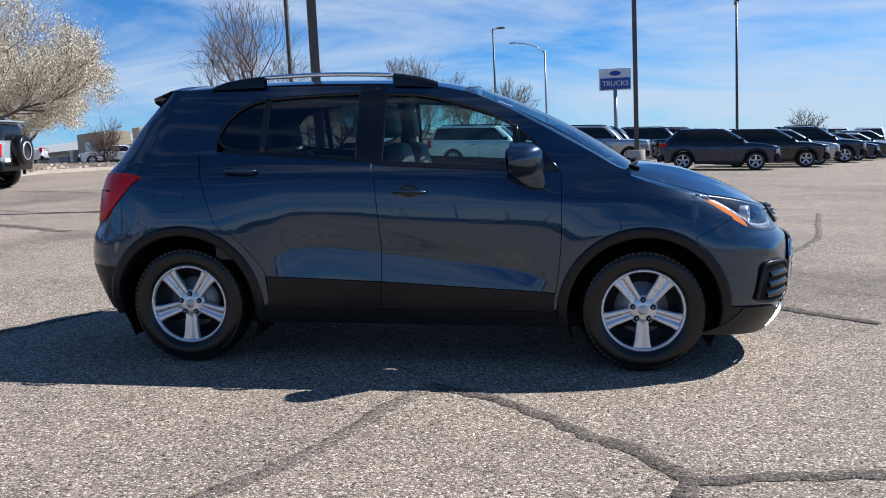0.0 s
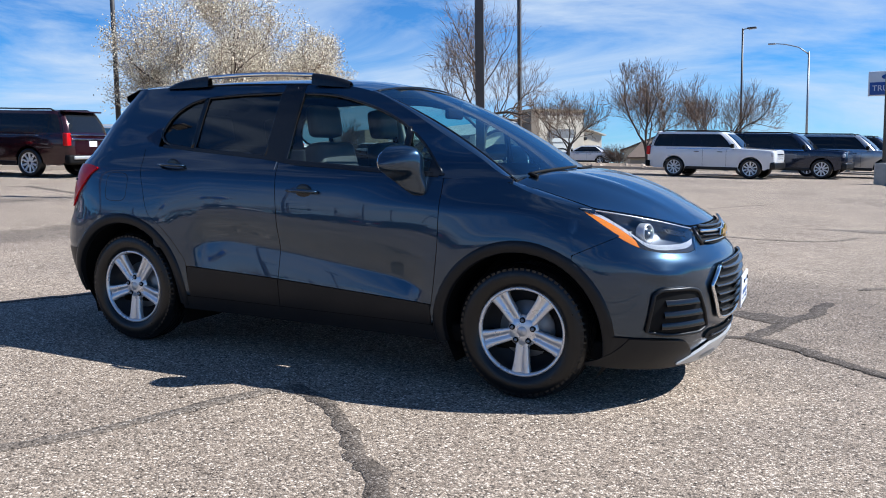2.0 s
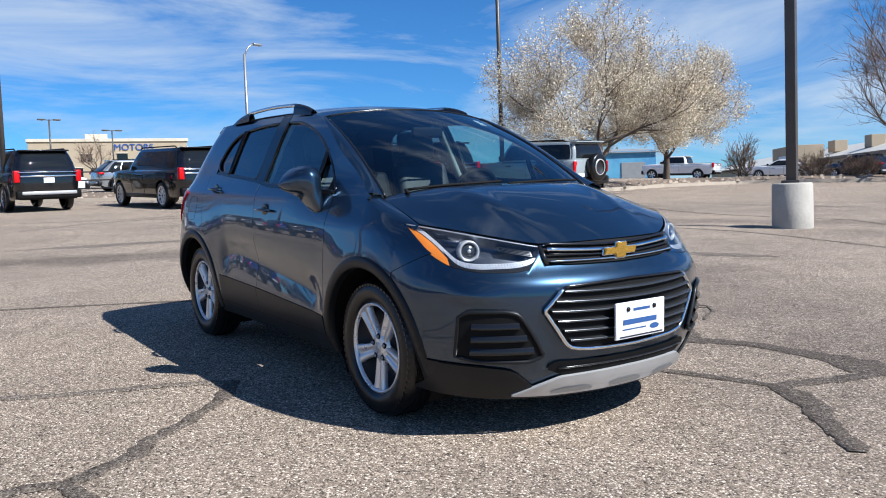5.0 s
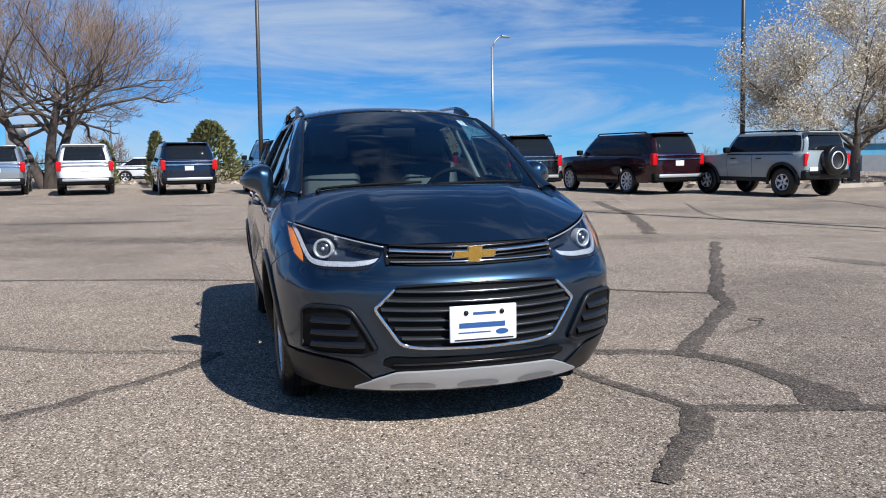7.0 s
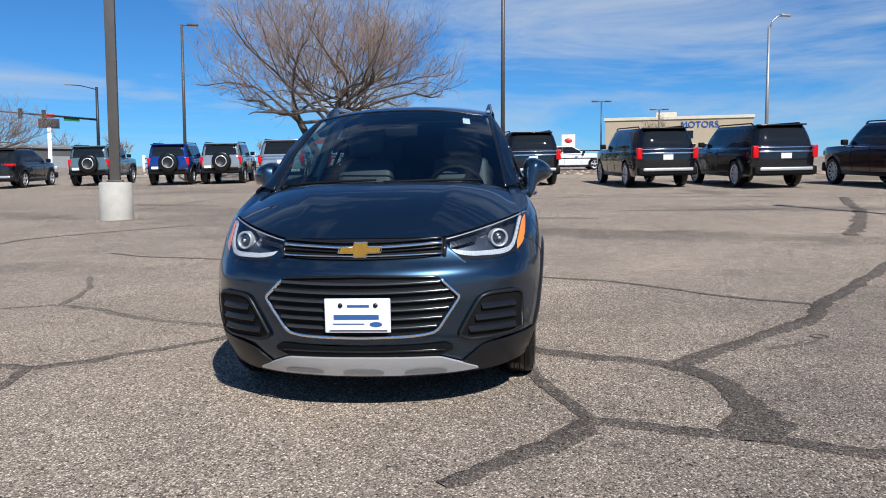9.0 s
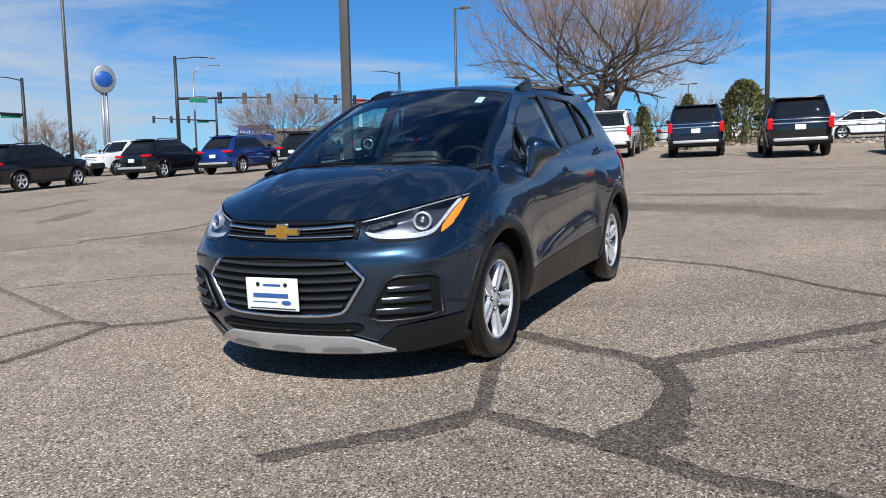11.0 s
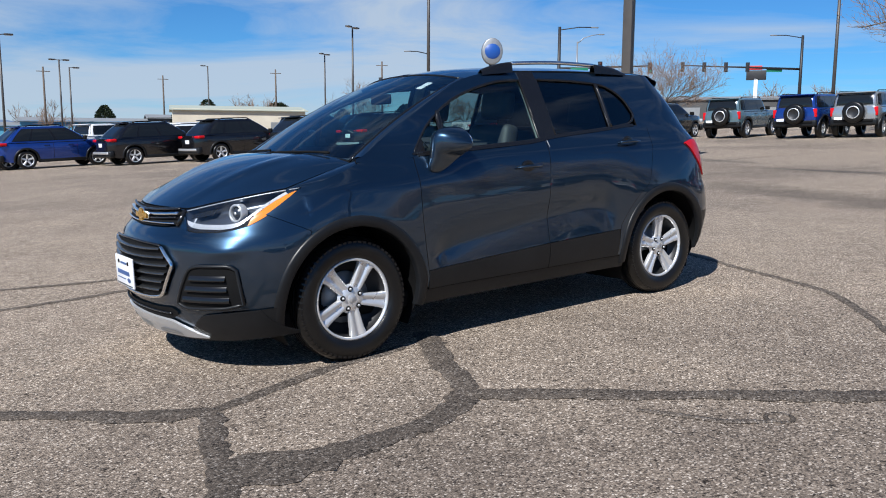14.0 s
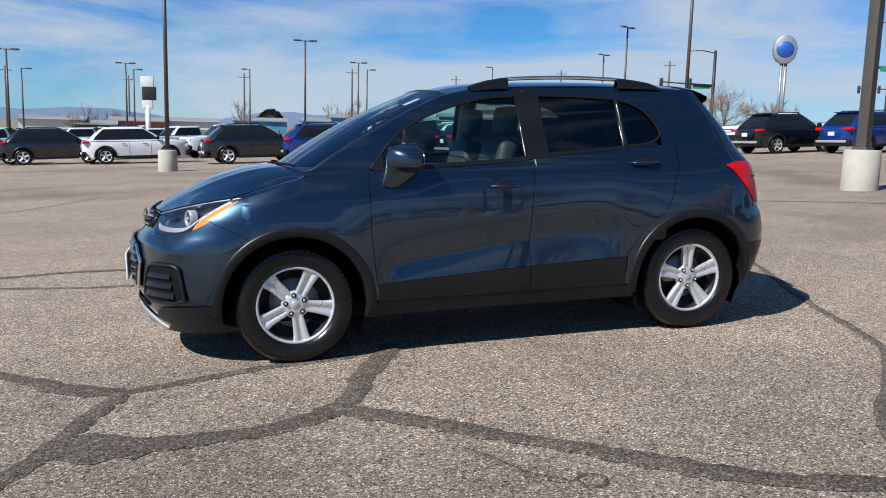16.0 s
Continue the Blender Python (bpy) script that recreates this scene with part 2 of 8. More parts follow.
def tube(path, radius, seg=10, cap=True, squash=1.0):
    """A round rod along a path of points; radius a number or one per point."""
    pts = [Vector(p) for p in path]
    n = len(pts)
    rad = [radius] * n if np.isscalar(radius) else list(radius)
    rows, side = [], None
    for i, p in enumerate(pts):
        d = (pts[min(i + 1, n - 1)] - pts[max(i - 1, 0)]).normalized()
        if side is None:
            ref = Vector((0, 0, 1)) if abs(d.z) < 0.9 else Vector((1, 0, 0))
            side = d.cross(ref).normalized()
        side = (side - d * side.dot(d)).normalized()
        up = d.cross(side)
        rows.append([p + (side * math.cos(a) + up * math.sin(a) * squash) * rad[i] for a in (2 * math.pi * k / seg for k in range(seg))])
    verts = [v for r in rows for v in r]
    faces = [(i * seg + j, i * seg + (j + 1) % seg, (i + 1) * seg + (j + 1) % seg, (i + 1) * seg + j) for i in range(n - 1) for j in range(seg)]
    if cap:
        faces.append(tuple(range(seg))[::-1])
        faces.append(tuple((n - 1) * seg + j for j in range(seg)))
    return raw("tube", verts, faces)


def box(sx, sy, sz, at=(0, 0, 0), bevel=0.0, seg=2, taper=1.0):
    bm = bmesh.new()
    bmesh.ops.create_cube(bm, size=1)
    for v in bm.verts:
        k = taper if v.co.z > 0 else 1.0
        v.co = Vector((v.co.x * sx * k, v.co.y * sy * k, v.co.z * sz)) + Vector(at)
    if bevel:
        bmesh.ops.bevel(bm, geom=bm.edges[:], offset=bevel, segments=seg, affect="EDGES", profile=0.6)
    me = bpy.data.meshes.new("box")
    bm.to_mesh(me)
    bm.free()
    return me


def lathe(profile, seg=32, axis="y", at=(0, 0, 0)):
    """Turn a profile of (radius, height) round an axis."""
    rows = []
    for r, h in profile:
        ring = []
        for k in range(seg):
            a = 2 * math.pi * k / seg
            c, s_ = r * math.cos(a), r * math.sin(a)
            p = (c, h, s_) if axis == "y" else (c, s_, h)
            ring.append((p[0] + at[0], p[1] + at[1], p[2] + at[2]))
        rows.append(ring)
    return sheet("lathe", rows, closed=True, flip=axis == "z")


def curve(*knots):
    """A smooth monotone curve through (u, v) knots, as a function."""
    xs = np.array([k[0] for k in knots], float)
    ys = np.array([k[1] for k in knots], float)
    d = np.diff(ys) / np.diff(xs)
    m = np.zeros(len(xs))
    m[0], m[-1] = d[0], d[-1]
    for i in range(1, len(xs) - 1):
        m[i] = 0 if d[i - 1] * d[i] <= 0 else 2 * d[i - 1] * d[i] / (d[i - 1] + d[i])

    def f(x):
        x = min(max(x, xs[0]), xs[-1])
        i = min(max(int(np.searchsorted(xs, x)) - 1, 0), len(xs) - 2)
        h = xs[i + 1] - xs[i]
        t = (x - xs[i]) / h
        return float((2 * t ** 3 - 3 * t ** 2 + 1) * ys[i] + (t ** 3 - 2 * t ** 2 + t) * h * m[i]
                     + (-2 * t ** 3 + 3 * t ** 2) * ys[i + 1] + (t ** 3 - t ** 2) * h * m[i + 1])
    return f


def line(*knots):
    xs, ys = [k[0] for k in knots], [k[1] for k in knots]
    return lambda x: float(np.interp(x, xs, ys))


def steps(a, b, n):
    return [a + (b - a) * i / (n - 1) for i in range(n)]


def lot_z(x, y):
    """Height of the lot: a plane that falls towards the suv's nose, a little steeper behind it."""
    r = math.hypot(x, y)
    if r > 110:
        x, y = x * 110 / r, y * 110 / r
    level = 0.031 * max(0.0, -0.55 * x + 0.83 * y - 45) * min(1.0, max(0.0, (y - 30) / 20))
    return -0.0386 * x + 0.012 * y + 0.007 * max(0.0, -x - 2) - min(level, 2.6)


def on_lot(x, y, heading=0.0):
    """A pose that stands on the lot, its x axis turned by heading degrees, leaning with the ground."""
    e = 0.6
    n = Vector(((lot_z(x - e, y) - lot_z(x + e, y)) / (2 * e), (lot_z(x, y - e) - lot_z(x, y + e)) / (2 * e), 1)).normalized()
    return Matrix.Translation((x, y, lot_z(x, y))) @ Vector((0, 0, 1)).rotation_difference(n).to_matrix().to_4x4() @ pose(0, 0, 0, 0, 0, heading)


def upright(x, y, heading=0.0):
    return pose(x, y, lot_z(x, y), 0, 0, heading)


# ---- the compact suv ----
WB, WZ, ARCH = 1.2775, 0.335, 0.412          # half wheelbase, wheel centre height, arch radius
suv = thing("compact_suv", SLOPE.copy(), "dark slate-blue metallic compact suv parked on the worn asphalt lot", "car")

def eased(f, a, b, sigma, n=500):
    """The function f smoothed by a bell of that width, so that its slope runs on without kinks."""
    xs = np.linspace(a - 4 * sigma, b + 4 * sigma, n)
    ys = np.array([f(x) for x in xs])
    k = np.exp(-0.5 * ((xs[:, None] - xs[None, :]) / sigma) ** 2)
    ys = (k * ys).sum(1) / k.sum(1)
    return lambda x: float(np.interp(x, xs, ys))


half_width = eased(curve((0.10, 0.775), (0.20, 0.810), (0.30, 0.848), (0.40, 0.873), (0.50, 0.884), (0.65, 0.888), (0.78, 0.886), (0.90, 0.878), (1.00, 0.864), (1.07, 0.845), (1.12, 0.812),
                         (1.20, 0.770), (1.30, 0.726), (1.40, 0.680), (1.50, 0.625), (1.60, 0.555)), 0.16, 1.58, 0.016)
nose_x = eased(curve((0.10, 2.04), (0.20, 2.10), (0.30, 2.150), (0.42, 2.172), (0.58, 2.180), (0.68, 2.172), (0.715, 2.156), (0.76, 2.112), (0.80, 2.084), (0.86, 2.050), (0.95, 1.965), (1.10, 1.80)), 0.14, 1.06, 0.008)
tail_x = curve((0.22, -1.872), (0.38, -1.952), (0.60, -2.022), (0.70, -2.012), (0.80, -1.962), (0.95, -1.937), (1.10, -1.887), (1.14, -1.847), (1.32, -1.718), (1.54, -1.539), (1.60, -1.512))
nose_p = eased(curve((0.10, 3.6), (0.20, 3.9), (0.45, 4.4), (0.66, 4.4), (0.82, 4.0), (0.88, 3.5), (0.98, 2.7), (1.1, 2.4)), 0.14, 1.06, 0.02)
hood_edge = curve((0.80, 1.08), (1.10, 1.085), (1.18, 1.072), (1.28, 1.035), (1.47, 0.978), (1.58, 0.950), (1.70, 0.91))
belt = line((-1.80, 1.23), (-1.00, 1.207), (-0.83, 1.193), (-0.29, 1.157), (-0.07, 1.130), (0.80, 1.092), (1.20, 1.08))
X0F, X0R = 1.15, -1.25
wing_seam = line((1.532, 0.742), (1.735, 0.838))           # where wing and bumper meet, below the headlamp


def flare(x, z):
    """The swelling of the wings round the wheels."""
    f = 0.0
    for wx, k in ((WB, 0.013), (-WB, 0.012)):
        d = math.hypot(x - wx, z - WZ)
        f += k * math.exp(-((d - 0.44) / 0.13) ** 2) * min(1.0, max(0.0, (1.0 - z) / 0.25))
    return f


def ramp01(t):
    t = min(1.0, max(0.0, t))
    return t * t * (3 - 2 * t)


clad_top = line((-0.80, 0.512), (-0.13, 0.488), (0.83, 0.436))
hollow_top = eased(curve((-0.90, 0.585), (-0.78, 0.60), (-0.69, 0.655), (-0.505, 0.677), (-0.187, 0.651), (0.25, 0.604), (0.618, 0.554), (0.80, 0.500), (1.0, 0.48)), -0.88, 0.98, 0.02)


def side_y(x, z):
    w = half_width(z)
    if x > X0F:
        u = (x - X0F) / (nose_x(z) - X0F)
        w *= max(1 - min(u, 1.0) ** nose_p(z), 0.0) ** 0.5
    elif x < X0R:
        u = (X0R - x) / (X0R - tail_x(z))
        w *= max(1 - min(u, 1.0) ** 6, 0.0) ** 0.42
    # the pressed hollow along the foot of the doors, and the haunches over the wheels
    lo, hi = clad_top(x), hollow_top(x)
    ends = ramp01((x + 0.775) / 0.10) * ramp01((0.815 - x) / 0.16)
    if z < hi:
        dip = max(0.0, (z - lo) / (hi - lo))
    else:
        dip = math.exp(-((z - hi) / 0.105) ** 2)
    w -= 0.030 * ends * dip
    w -= 0.040 * ramp01((x - 0.25) / 0.85) * ramp01((z - 0.92) / 0.15) * ramp01((1.35 - z) / 0.2)
    w += 0.012 * ramp01((-0.66 - x) / 0.34) * math.exp(-((z - 0.84) / 0.17) ** 2) * ramp01((x + 1.72) / 0.3)
    w += 0.008 * ramp01((x - 0.70) / 0.30) * math.exp(-((z - 0.80) / 0.16) ** 2) * ramp01((1.70 - x) / 0.4)
    return w + flare(x, z)


def front_x(y, z):
    w = half_width(z)
    u = min(abs(y) / w, 1.0)
    return X0F + (nose_x(z) - X0F) * max(1 - u * u, 0.0) ** (1 / nose_p(z))


def rear_x(y, z):
    u = min(abs(y) / half_width(z), 1.0)
    return X0R - (X0R - tail_x(z)) * max(1 - u ** (1 / 0.42), 0.0) ** (1 / 6)


def side_panel(xs, lo, hi, n, s, off=0.0):
    """A panel on one flank: columns at xs from lo(x) to hi(x)."""
    rows = [[(x, s * (side_y(x, z) + off), z) for z in steps(lo(x), max(hi(x), lo(x) + 1e-4), n)] for x in xs]
    return sheet("panel", rows, flip=s < 0)


def nose_base(ang, z):
    """A point of the nose's skin: ang turns from straight ahead (0) to the flank (pi / 2)."""
    q = abs(ang)
    x = X0F + (nose_x(z) - X0F) * max(math.cos(q), 0.0) ** (2 / nose_p(z))
    y = half_width(z) * math.sin(q)
    brow = 0.012 * math.exp(-((z - 0.655 + 0.02 * math.cos(q * 2)) / 0.028) ** 2) * ramp01((q - 0.75) / 0.25) * ramp01((1.18 - q) / 0.2)
    x += brow
    wide = y + flare(x, z) * min(1.0, (1 - math.cos(q)) * 2.2) + 0.5 * brow
    return Vector((x, math.copysign(wide, ang), z))


def nose_at(ang, z, off=0.0):
    """The same, moved by off along the skin's normal."""
    p, e = nose_base(ang, z), 0.004
    n = (nose_base(ang + e, z) - nose_base(ang - e, z)).cross(nose_base(ang, z + e) - nose_base(ang, z - e)).normalized()
    return tuple(p + n * off)


def nose_point(y, z, off=0.0):
    """A point of the nose's skin at that y, pushed out by off."""
    return nose_at(math.copysign(math.asin(min(abs(y) / half_width(z), 0.999)), y), z, off)


def nose_panel(ys, lo, hi, n, off=0.0):
    """A panel on the nose: columns at ys from lo(y) to hi(y)."""
    rows = [[nose_point(y, z, off) for z in steps(lo(y), max(hi(y), lo(y) + 1e-4), n)] for y in ys]
    return sheet("panel", rows, flip=True)


def arch_lo(base, r=ARCH):
    def f(x):
        z = base(x)
        for wx in (WB, -WB):
            if abs(x - wx) < r:
                z = max(z, WZ + math.sqrt(r * r - (x - wx) ** 2))
        return z
    return f


def arch_cols(wx, a, b, r=ARCH, n=22):
    """Columns that crowd towards an arch's ends, within a..b."""
    xs = [wx - r * math.cos(math.pi * i / n) for i in range(n + 1)]
    return [x for x in xs if a <= x <= b]


def flat(v):
    return lambda x: v


# door outlines, as columns with the shut lines slanting
fd_front = curve((0.33, 0.775), (0.44, 0.808), (0.60, 0.828), (0.79, 0.838), (1.0, 0.836), (1.10, 0.830))
b_line = curve((0.33, -0.145), (0.60, -0.14), (1.12, -0.185), (1.55, -0.235))
rd_rear = curve((0.33, -0.785), (0.52, -0.795), (0.62, -0.86), (0.74, -0.98), (0.81, -1.075), (0.95, -1.13), (1.08, -1.175), (1.20, -1.20))


def slanted(za, zb, xa, xb, nz, nx, s, off=0.0):
    """A panel between two slanting edges xa(z)..xb(z), rows at heights za..zb."""
    rows = []
    for i in range(nx):
        k = i / (nx - 1)
        col = []
        for j in range(nz):
            z0, z1 = za(0), zb
            zz = z0 + (z1 - z0) * j / (nz - 1)
            x = xa(zz) + (xb(zz) - xa(zz)) * k
            top = belt(x) - 0.004 if zb > 1.0 else zb
            z0 = za(x)
            fold = min(hollow_top(x), top - 0.1)
            low_rows = nz // 4
            z = z0 + (fold - z0) * j / low_rows if j <= low_rows else fold + (top - fold) * (j - low_rows) / (nz - 1 - low_rows)
            x = xa(z) + (xb(z) - xa(z)) * k
            col.append((x, s * (side_y(x, z) + off), z))
        rows.append(col)
    return sheet("door", rows, flip=s < 0)


G = 0.0019  # half of a shut line
roof_side = curve((-1.62, 1.520), (-1.50, 1.548), (-1.20, 1.568), (-0.60, 1.585), (-0.20, 1.582), (0.10, 1.566), (0.30, 1.530), (0.50, 1.452), (0.75, 1.322), (1.00, 1.185), (1.14, 1.105), (1.22, 1.08))
fw_top = curve((-0.148, 1.520), (0.02, 1.513), (0.20, 1.480), (0.40, 1.420), (0.55, 1.350), (0.68, 1.255), (0.77, 1.150), (0.815, 1.103))
rw_top = curve((-1.10, 1.290), (-1.06, 1.370), (-1.0, 1.432), (-0.90, 1.482), (-0.80, 1.500), (-0.50, 1.520), (-0.30, 1.525))
rw_bot = curve((-1.10, 1.275), (-1.06, 1.235), (-1.0, 1.217), (-0.83, 1.199), (-0.29, 1.163))

for s in (-1, 1):
    # doors: painted skin, dark lower cladding
    fd = part("front_door", slanted(lambda x: clad_top(x) + 0.004, 1.2, lambda z: b_line(z) + G, lambda z: fd_front(z) - G, 56, 26, s), PAINT, suv, solid=0.012)
    rd = part("rear_door", slanted(lambda x: clad_top(x) + 0.004, 1.25, lambda z: rd_rear(z) + G, lambda z: b_line(z) - G, 56, 24, s), PAINT, suv, solid=0.012)
    low = [side_panel([b_line(0.4) + G + (0.800 - b_line(0.4)) * i / 18 for i in range(19)], flat(0.332), lambda x: clad_top(x), 7, s, 0.004)]
    part("door_cladding", joined("cladding", low), CLAD, fd, "satin dark plastic lower door cladding", solid=0.012)
    low = [side_panel([-0.785 + (b_line(0.4) - G + 0.785) * i / 14 for i in range(15)], flat(0.332), lambda x: clad_top(x), 7, s, 0.004)]
    part("door_cladding", joined("cladding", low), CLAD, rd, "satin dark plastic lower door cladding", solid=0.012)
    part("sill", side_panel(steps(-0.86, 0.87, 30), flat(0.245), flat(0.328), 6, s, 0.0), CLAD, suv, "dark plastic rocker sill")
    # handles
    for door, hx, hz in ((fd, 0.02, 0.985), (rd, -0.935, 1.100)):
        hy = side_y(hx, hz)
        grip = tube([(hx - 0.095, s * (hy - 0.004), hz - 0.002), (hx - 0.085, s * (hy + 0.026), hz), (hx - 0.03, s * (hy + 0.040), hz + 0.002), (hx + 0.03, s * (hy + 0.040), hz + 0.002), (hx + 0.085, s * (hy + 0.026), hz - 0.002), (hx + 0.095, s * (hy - 0.004), hz - 0.004)],
                    [0.009, 0.013, 0.014, 0.014, 0.013, 0.009], 10, squash=0.7)
        part("door_handle", grip, PAINT, door, "body-coloured pull handle")
        cup = lathe([(0.001, 0.0025), (0.03, 0.0022), (0.036, 0.001), (0.040, -0.003)], 20, "y")
        for v in cup.vertices:
            v.co = (v.co.x * 1.35 + hx, s * (hy + 0.003 + v.co.y), v.co.z + hz - 0.002)
        part("handle_cup", cup, BLACK, door)
    # wing and quarter
    x_arch = WB - ARCH
    rows = []
    for q in steps(0, 1, 4)[:-1]:
        col = []
        for z in steps(0.345, hood_edge(x_arch) - 0.004, 30):
            x = fd_front(z) + G + (x_arch - fd_front(z) - G) * q
            col.append((x, s * side_y(x, z), z))
        rows.append(col)
    for x in arch_cols(WB, x_arch - 0.001, 1.53) + [1.532]:
        lo = max(0.345, arch_lo(flat(0.345))(x))
        rows.append([(x, s * side_y(x, z), z) for z in steps(lo, hood_edge(x) - 0.004, 30)])
    for x in steps(1.5322, 1.733, 10):
        lo, hi = wing_seam(x) + 0.002, min(hood_edge(x) - 0.004, 0.972 - (x - 1.52) * 0.628)
        rows.append([(x, s * side_y(x, z), z) for z in steps(lo, max(hi, lo + 0.001), 30)])
    part("front_wing", sheet("wing", rows, flip=s < 0), PAINT, suv, solid=0.012)
    # quarter behind the rear door only
    rows2 = []
    for j, z in enumerate(steps(0.336, WZ + ARCH, 20) + steps(WZ + ARCH, 1.215, 26)):
        dz = z - WZ
        fr = rd_rear(z) - G
        if j < 20:
            gap = math.sqrt(max(0.0, ARCH ** 2 - dz ** 2))
            spans = [(-WB + gap, fr, 6)] if fr > -WB + gap else []
        else:
            spans = [(-1.70, fr, 20)]
        for a, b, n in spans:
            rows2.append((a, b, n, z))
    grids, cur = [], []
    for item in rows2:
        if cur and item[2] != cur[-1][2]:
            grids.append(cur)
            cur = []
        cur.append(item)
    grids.append(cur)
    bits = []
    for g in grids:
        if len(g) > 1:
            bits.append(sheet("q", [[(x, s * side_y(x, z), z) for x in steps(a, b, n)] for a, b, n, z in g], flip=s > 0))
    bits.append(sheet("q", [[(x, s * side_y(x, z), z) for x in steps(-1.70, -WB - math.sqrt(ARCH ** 2 - (z - WZ) ** 2), 6)] for z in steps(0.36, WZ + ARCH - 0.001, 22)], flip=s > 0))
    part("rear_quarter", joined("quarter", bits), PAINT, suv)
    # rear corner and rear face up to the glass
    rows = []
    for z in steps(0.30, 1.215, 34):
        start = -1.70 if z > WZ + 0.02 else -1.70
        row = []
        xm = tail_x(z) + 0.05
        for x in steps(-1.70, xm, 12):
            row.append((x, s * side_y(x, z), z))
        for y in steps(side_y(xm, z) * 0.97, 0.0, 10):
            row.append((rear_x(y, z), s * y, z))
        rows.append(row)
    part("rear_body_corner", sheet("corner", rows, flip=s < 0), PAINT, suv)
    rows = [[(x, s * (side_y(x, z) + 0.004), z) for x in steps(-1.675, tail_x(z) * 0.98, 10)] for z in steps(0.30, 0.56, 6)]
    part("rear_bumper_cladding", sheet("clad", rows, flip=s < 0), CLAD, suv, "dark plastic rear bumper skirt")
    # wheel arch trims
    for wx in (WB, -WB):
        rows = []
        for r, o in ((0.404, -0.030), (0.406, 0.004), (0.411, 0.010), (0.450, 0.010), (0.461, 0.006), (0.465, -0.004)):
            ring = []
            for i in range(33):
                a = math.radians(-12 + 204 * i / 32) if wx > 0 else math.radians(-8 + 196 * i / 32)
                x, z = wx + r * math.cos(a), WZ + r * math.sin(a)
                ring.append((x, s * (side_y(x, max(z, 0.24)) + o), z))
            rows.append(ring)
        part("arch_trim", sheet("trim", rows, flip=s < 0), CLAD, suv, "satin dark plastic wheel arch trim")
        # arch liner
        rows = []
        for i in range(25):
            a = math.pi * (-0.16 + 1.32 * i / 24)
            x, z = wx + 0.414 * math.cos(a), WZ + 0.414 * math.sin(a)
            rows.append([(x, s * y, z) for y in (0.45, 0.62, side_y(x, max(z, 0.2)) - 0.012)])
        part("arch_liner", sheet("liner", rows), MATT, suv)
        part("wheel_house", box(0.94, 0.02, 0.70, (wx, s * 0.44, 0.52), 0.004), MATT, suv)
    # greenhouse

    part("roof_side_rail", side_panel([x for x in steps(-1.10, -0.288, 28)], lambda x: rw_top(x) + 0.006, roof_side, 7, s), PAINT, suv, solid=0.01)
    part("roof_side_rail", side_panel([x for x in steps(-0.150, 0.815, 34)], lambda x: fw_top(x) + 0.006, roof_side, 7, s), PAINT, suv, solid=0.01)
    part("centre_pillar", side_panel(steps(-0.290, -0.146, 8), belt, roof_side, 12, s, 0.002), BLACK, suv, "gloss black centre pillar between the doors", solid=0.01)
    rows = []
    for k in steps(0, 1, 22):
        col = []
        for q in steps(0, 1, 18):
            z = 1.19 + (1.545 - 1.19) * q
            for _ in range(3):
                x = -1.10 + (tail_x(z) + 0.028 + 1.10) * k
                z = (belt(x) - 0.02) + (roof_side(x) - belt(x) + 0.02) * q
            col.append((x, s * side_y(x, z), z))
        rows.append(col)
    part("rear_pillar", sheet("pillar", rows, flip=s > 0), PAINT, suv, solid=0.01)
    part("windscreen_pillar", side_panel(steps(0.815, 1.20, 16), lambda x: belt(x) - 0.012, roof_side, 8, s), PAINT, suv, solid=0.01)
    part("belt_strip", side_panel(steps(-1.06, 0.80, 40), lambda x: belt(x) - 0.008, lambda x: belt(x) + 0.010, 3, s, 0.005), BLACK, suv, "thin black window belt moulding", solid=0.006)
    # window surrounds and panes
    for xs, lo, hi, gl, name in ((steps(-1.098, -0.842, 16), rw_bot, rw_top, GLASS_TINT, "quarter_window"), (steps(-0.822, -0.292, 20), rw_bot, rw_top, GLASS_TINT, "rear_side_window"),
                                 (steps(-0.146, 0.58, 24), lambda x: belt(x) + 0.008, fw_top, GLASS_CLEAR, "front_side_window"), (steps(0.606, 0.808, 10), lambda x: belt(x) + 0.008, fw_top, GLASS_CLEAR, "front_quarter_light")):
        w = part(name, side_panel(xs, lo, lambda x: hi(x) + 0.004, 10, s, -0.012), gl, suv)
        w.visible_shadow = gl is GLASS_TINT
        edge = [(x, s * (side_y(x, lo(x)) - 0.004), lo(x)) for x in xs] + [(x, s * (side_y(x, hi(x)) - 0.004), hi(x)) for x in reversed(xs)]
        edge.append(edge[0])
        part("window_seal", tube(edge, 0.009, 6, cap=False), BLACK, w)
    part("window_divider", tube([(-0.832, s * (side_y(-0.832, z) - 0.003), z) for z in steps(1.198, 1.497, 8)], 0.013, 8), BLACK, suv)
    part("window_divider", tube([(0.593 - 0.01 * (z - 1.1), s * (side_y(0.593, z) - 0.003), z) for z in steps(1.10, 1.335, 8)], 0.012, 8), BLACK, suv)
    # mirror
    rows = []
    m_lo = curve((0.812, 1.050), (0.830, 0.995), (0.852, 0.985), (0.876, 1.010), (0.900, 1.062), (0.925, 1.086), (0.98, 1.110), (1.005, 1.135))
    m_hi = curve((0.812, 1.205), (0.835, 1.236), (0.87, 1.244), (0.92, 1.232), (0.97, 1.200), (1.005, 1.150))
    m_fr = curve((0.812, 0.690), (0.835, 0.735), (0.88, 0.742), (0.93, 0.715), (0.98, 0.655), (1.005, 0.575))
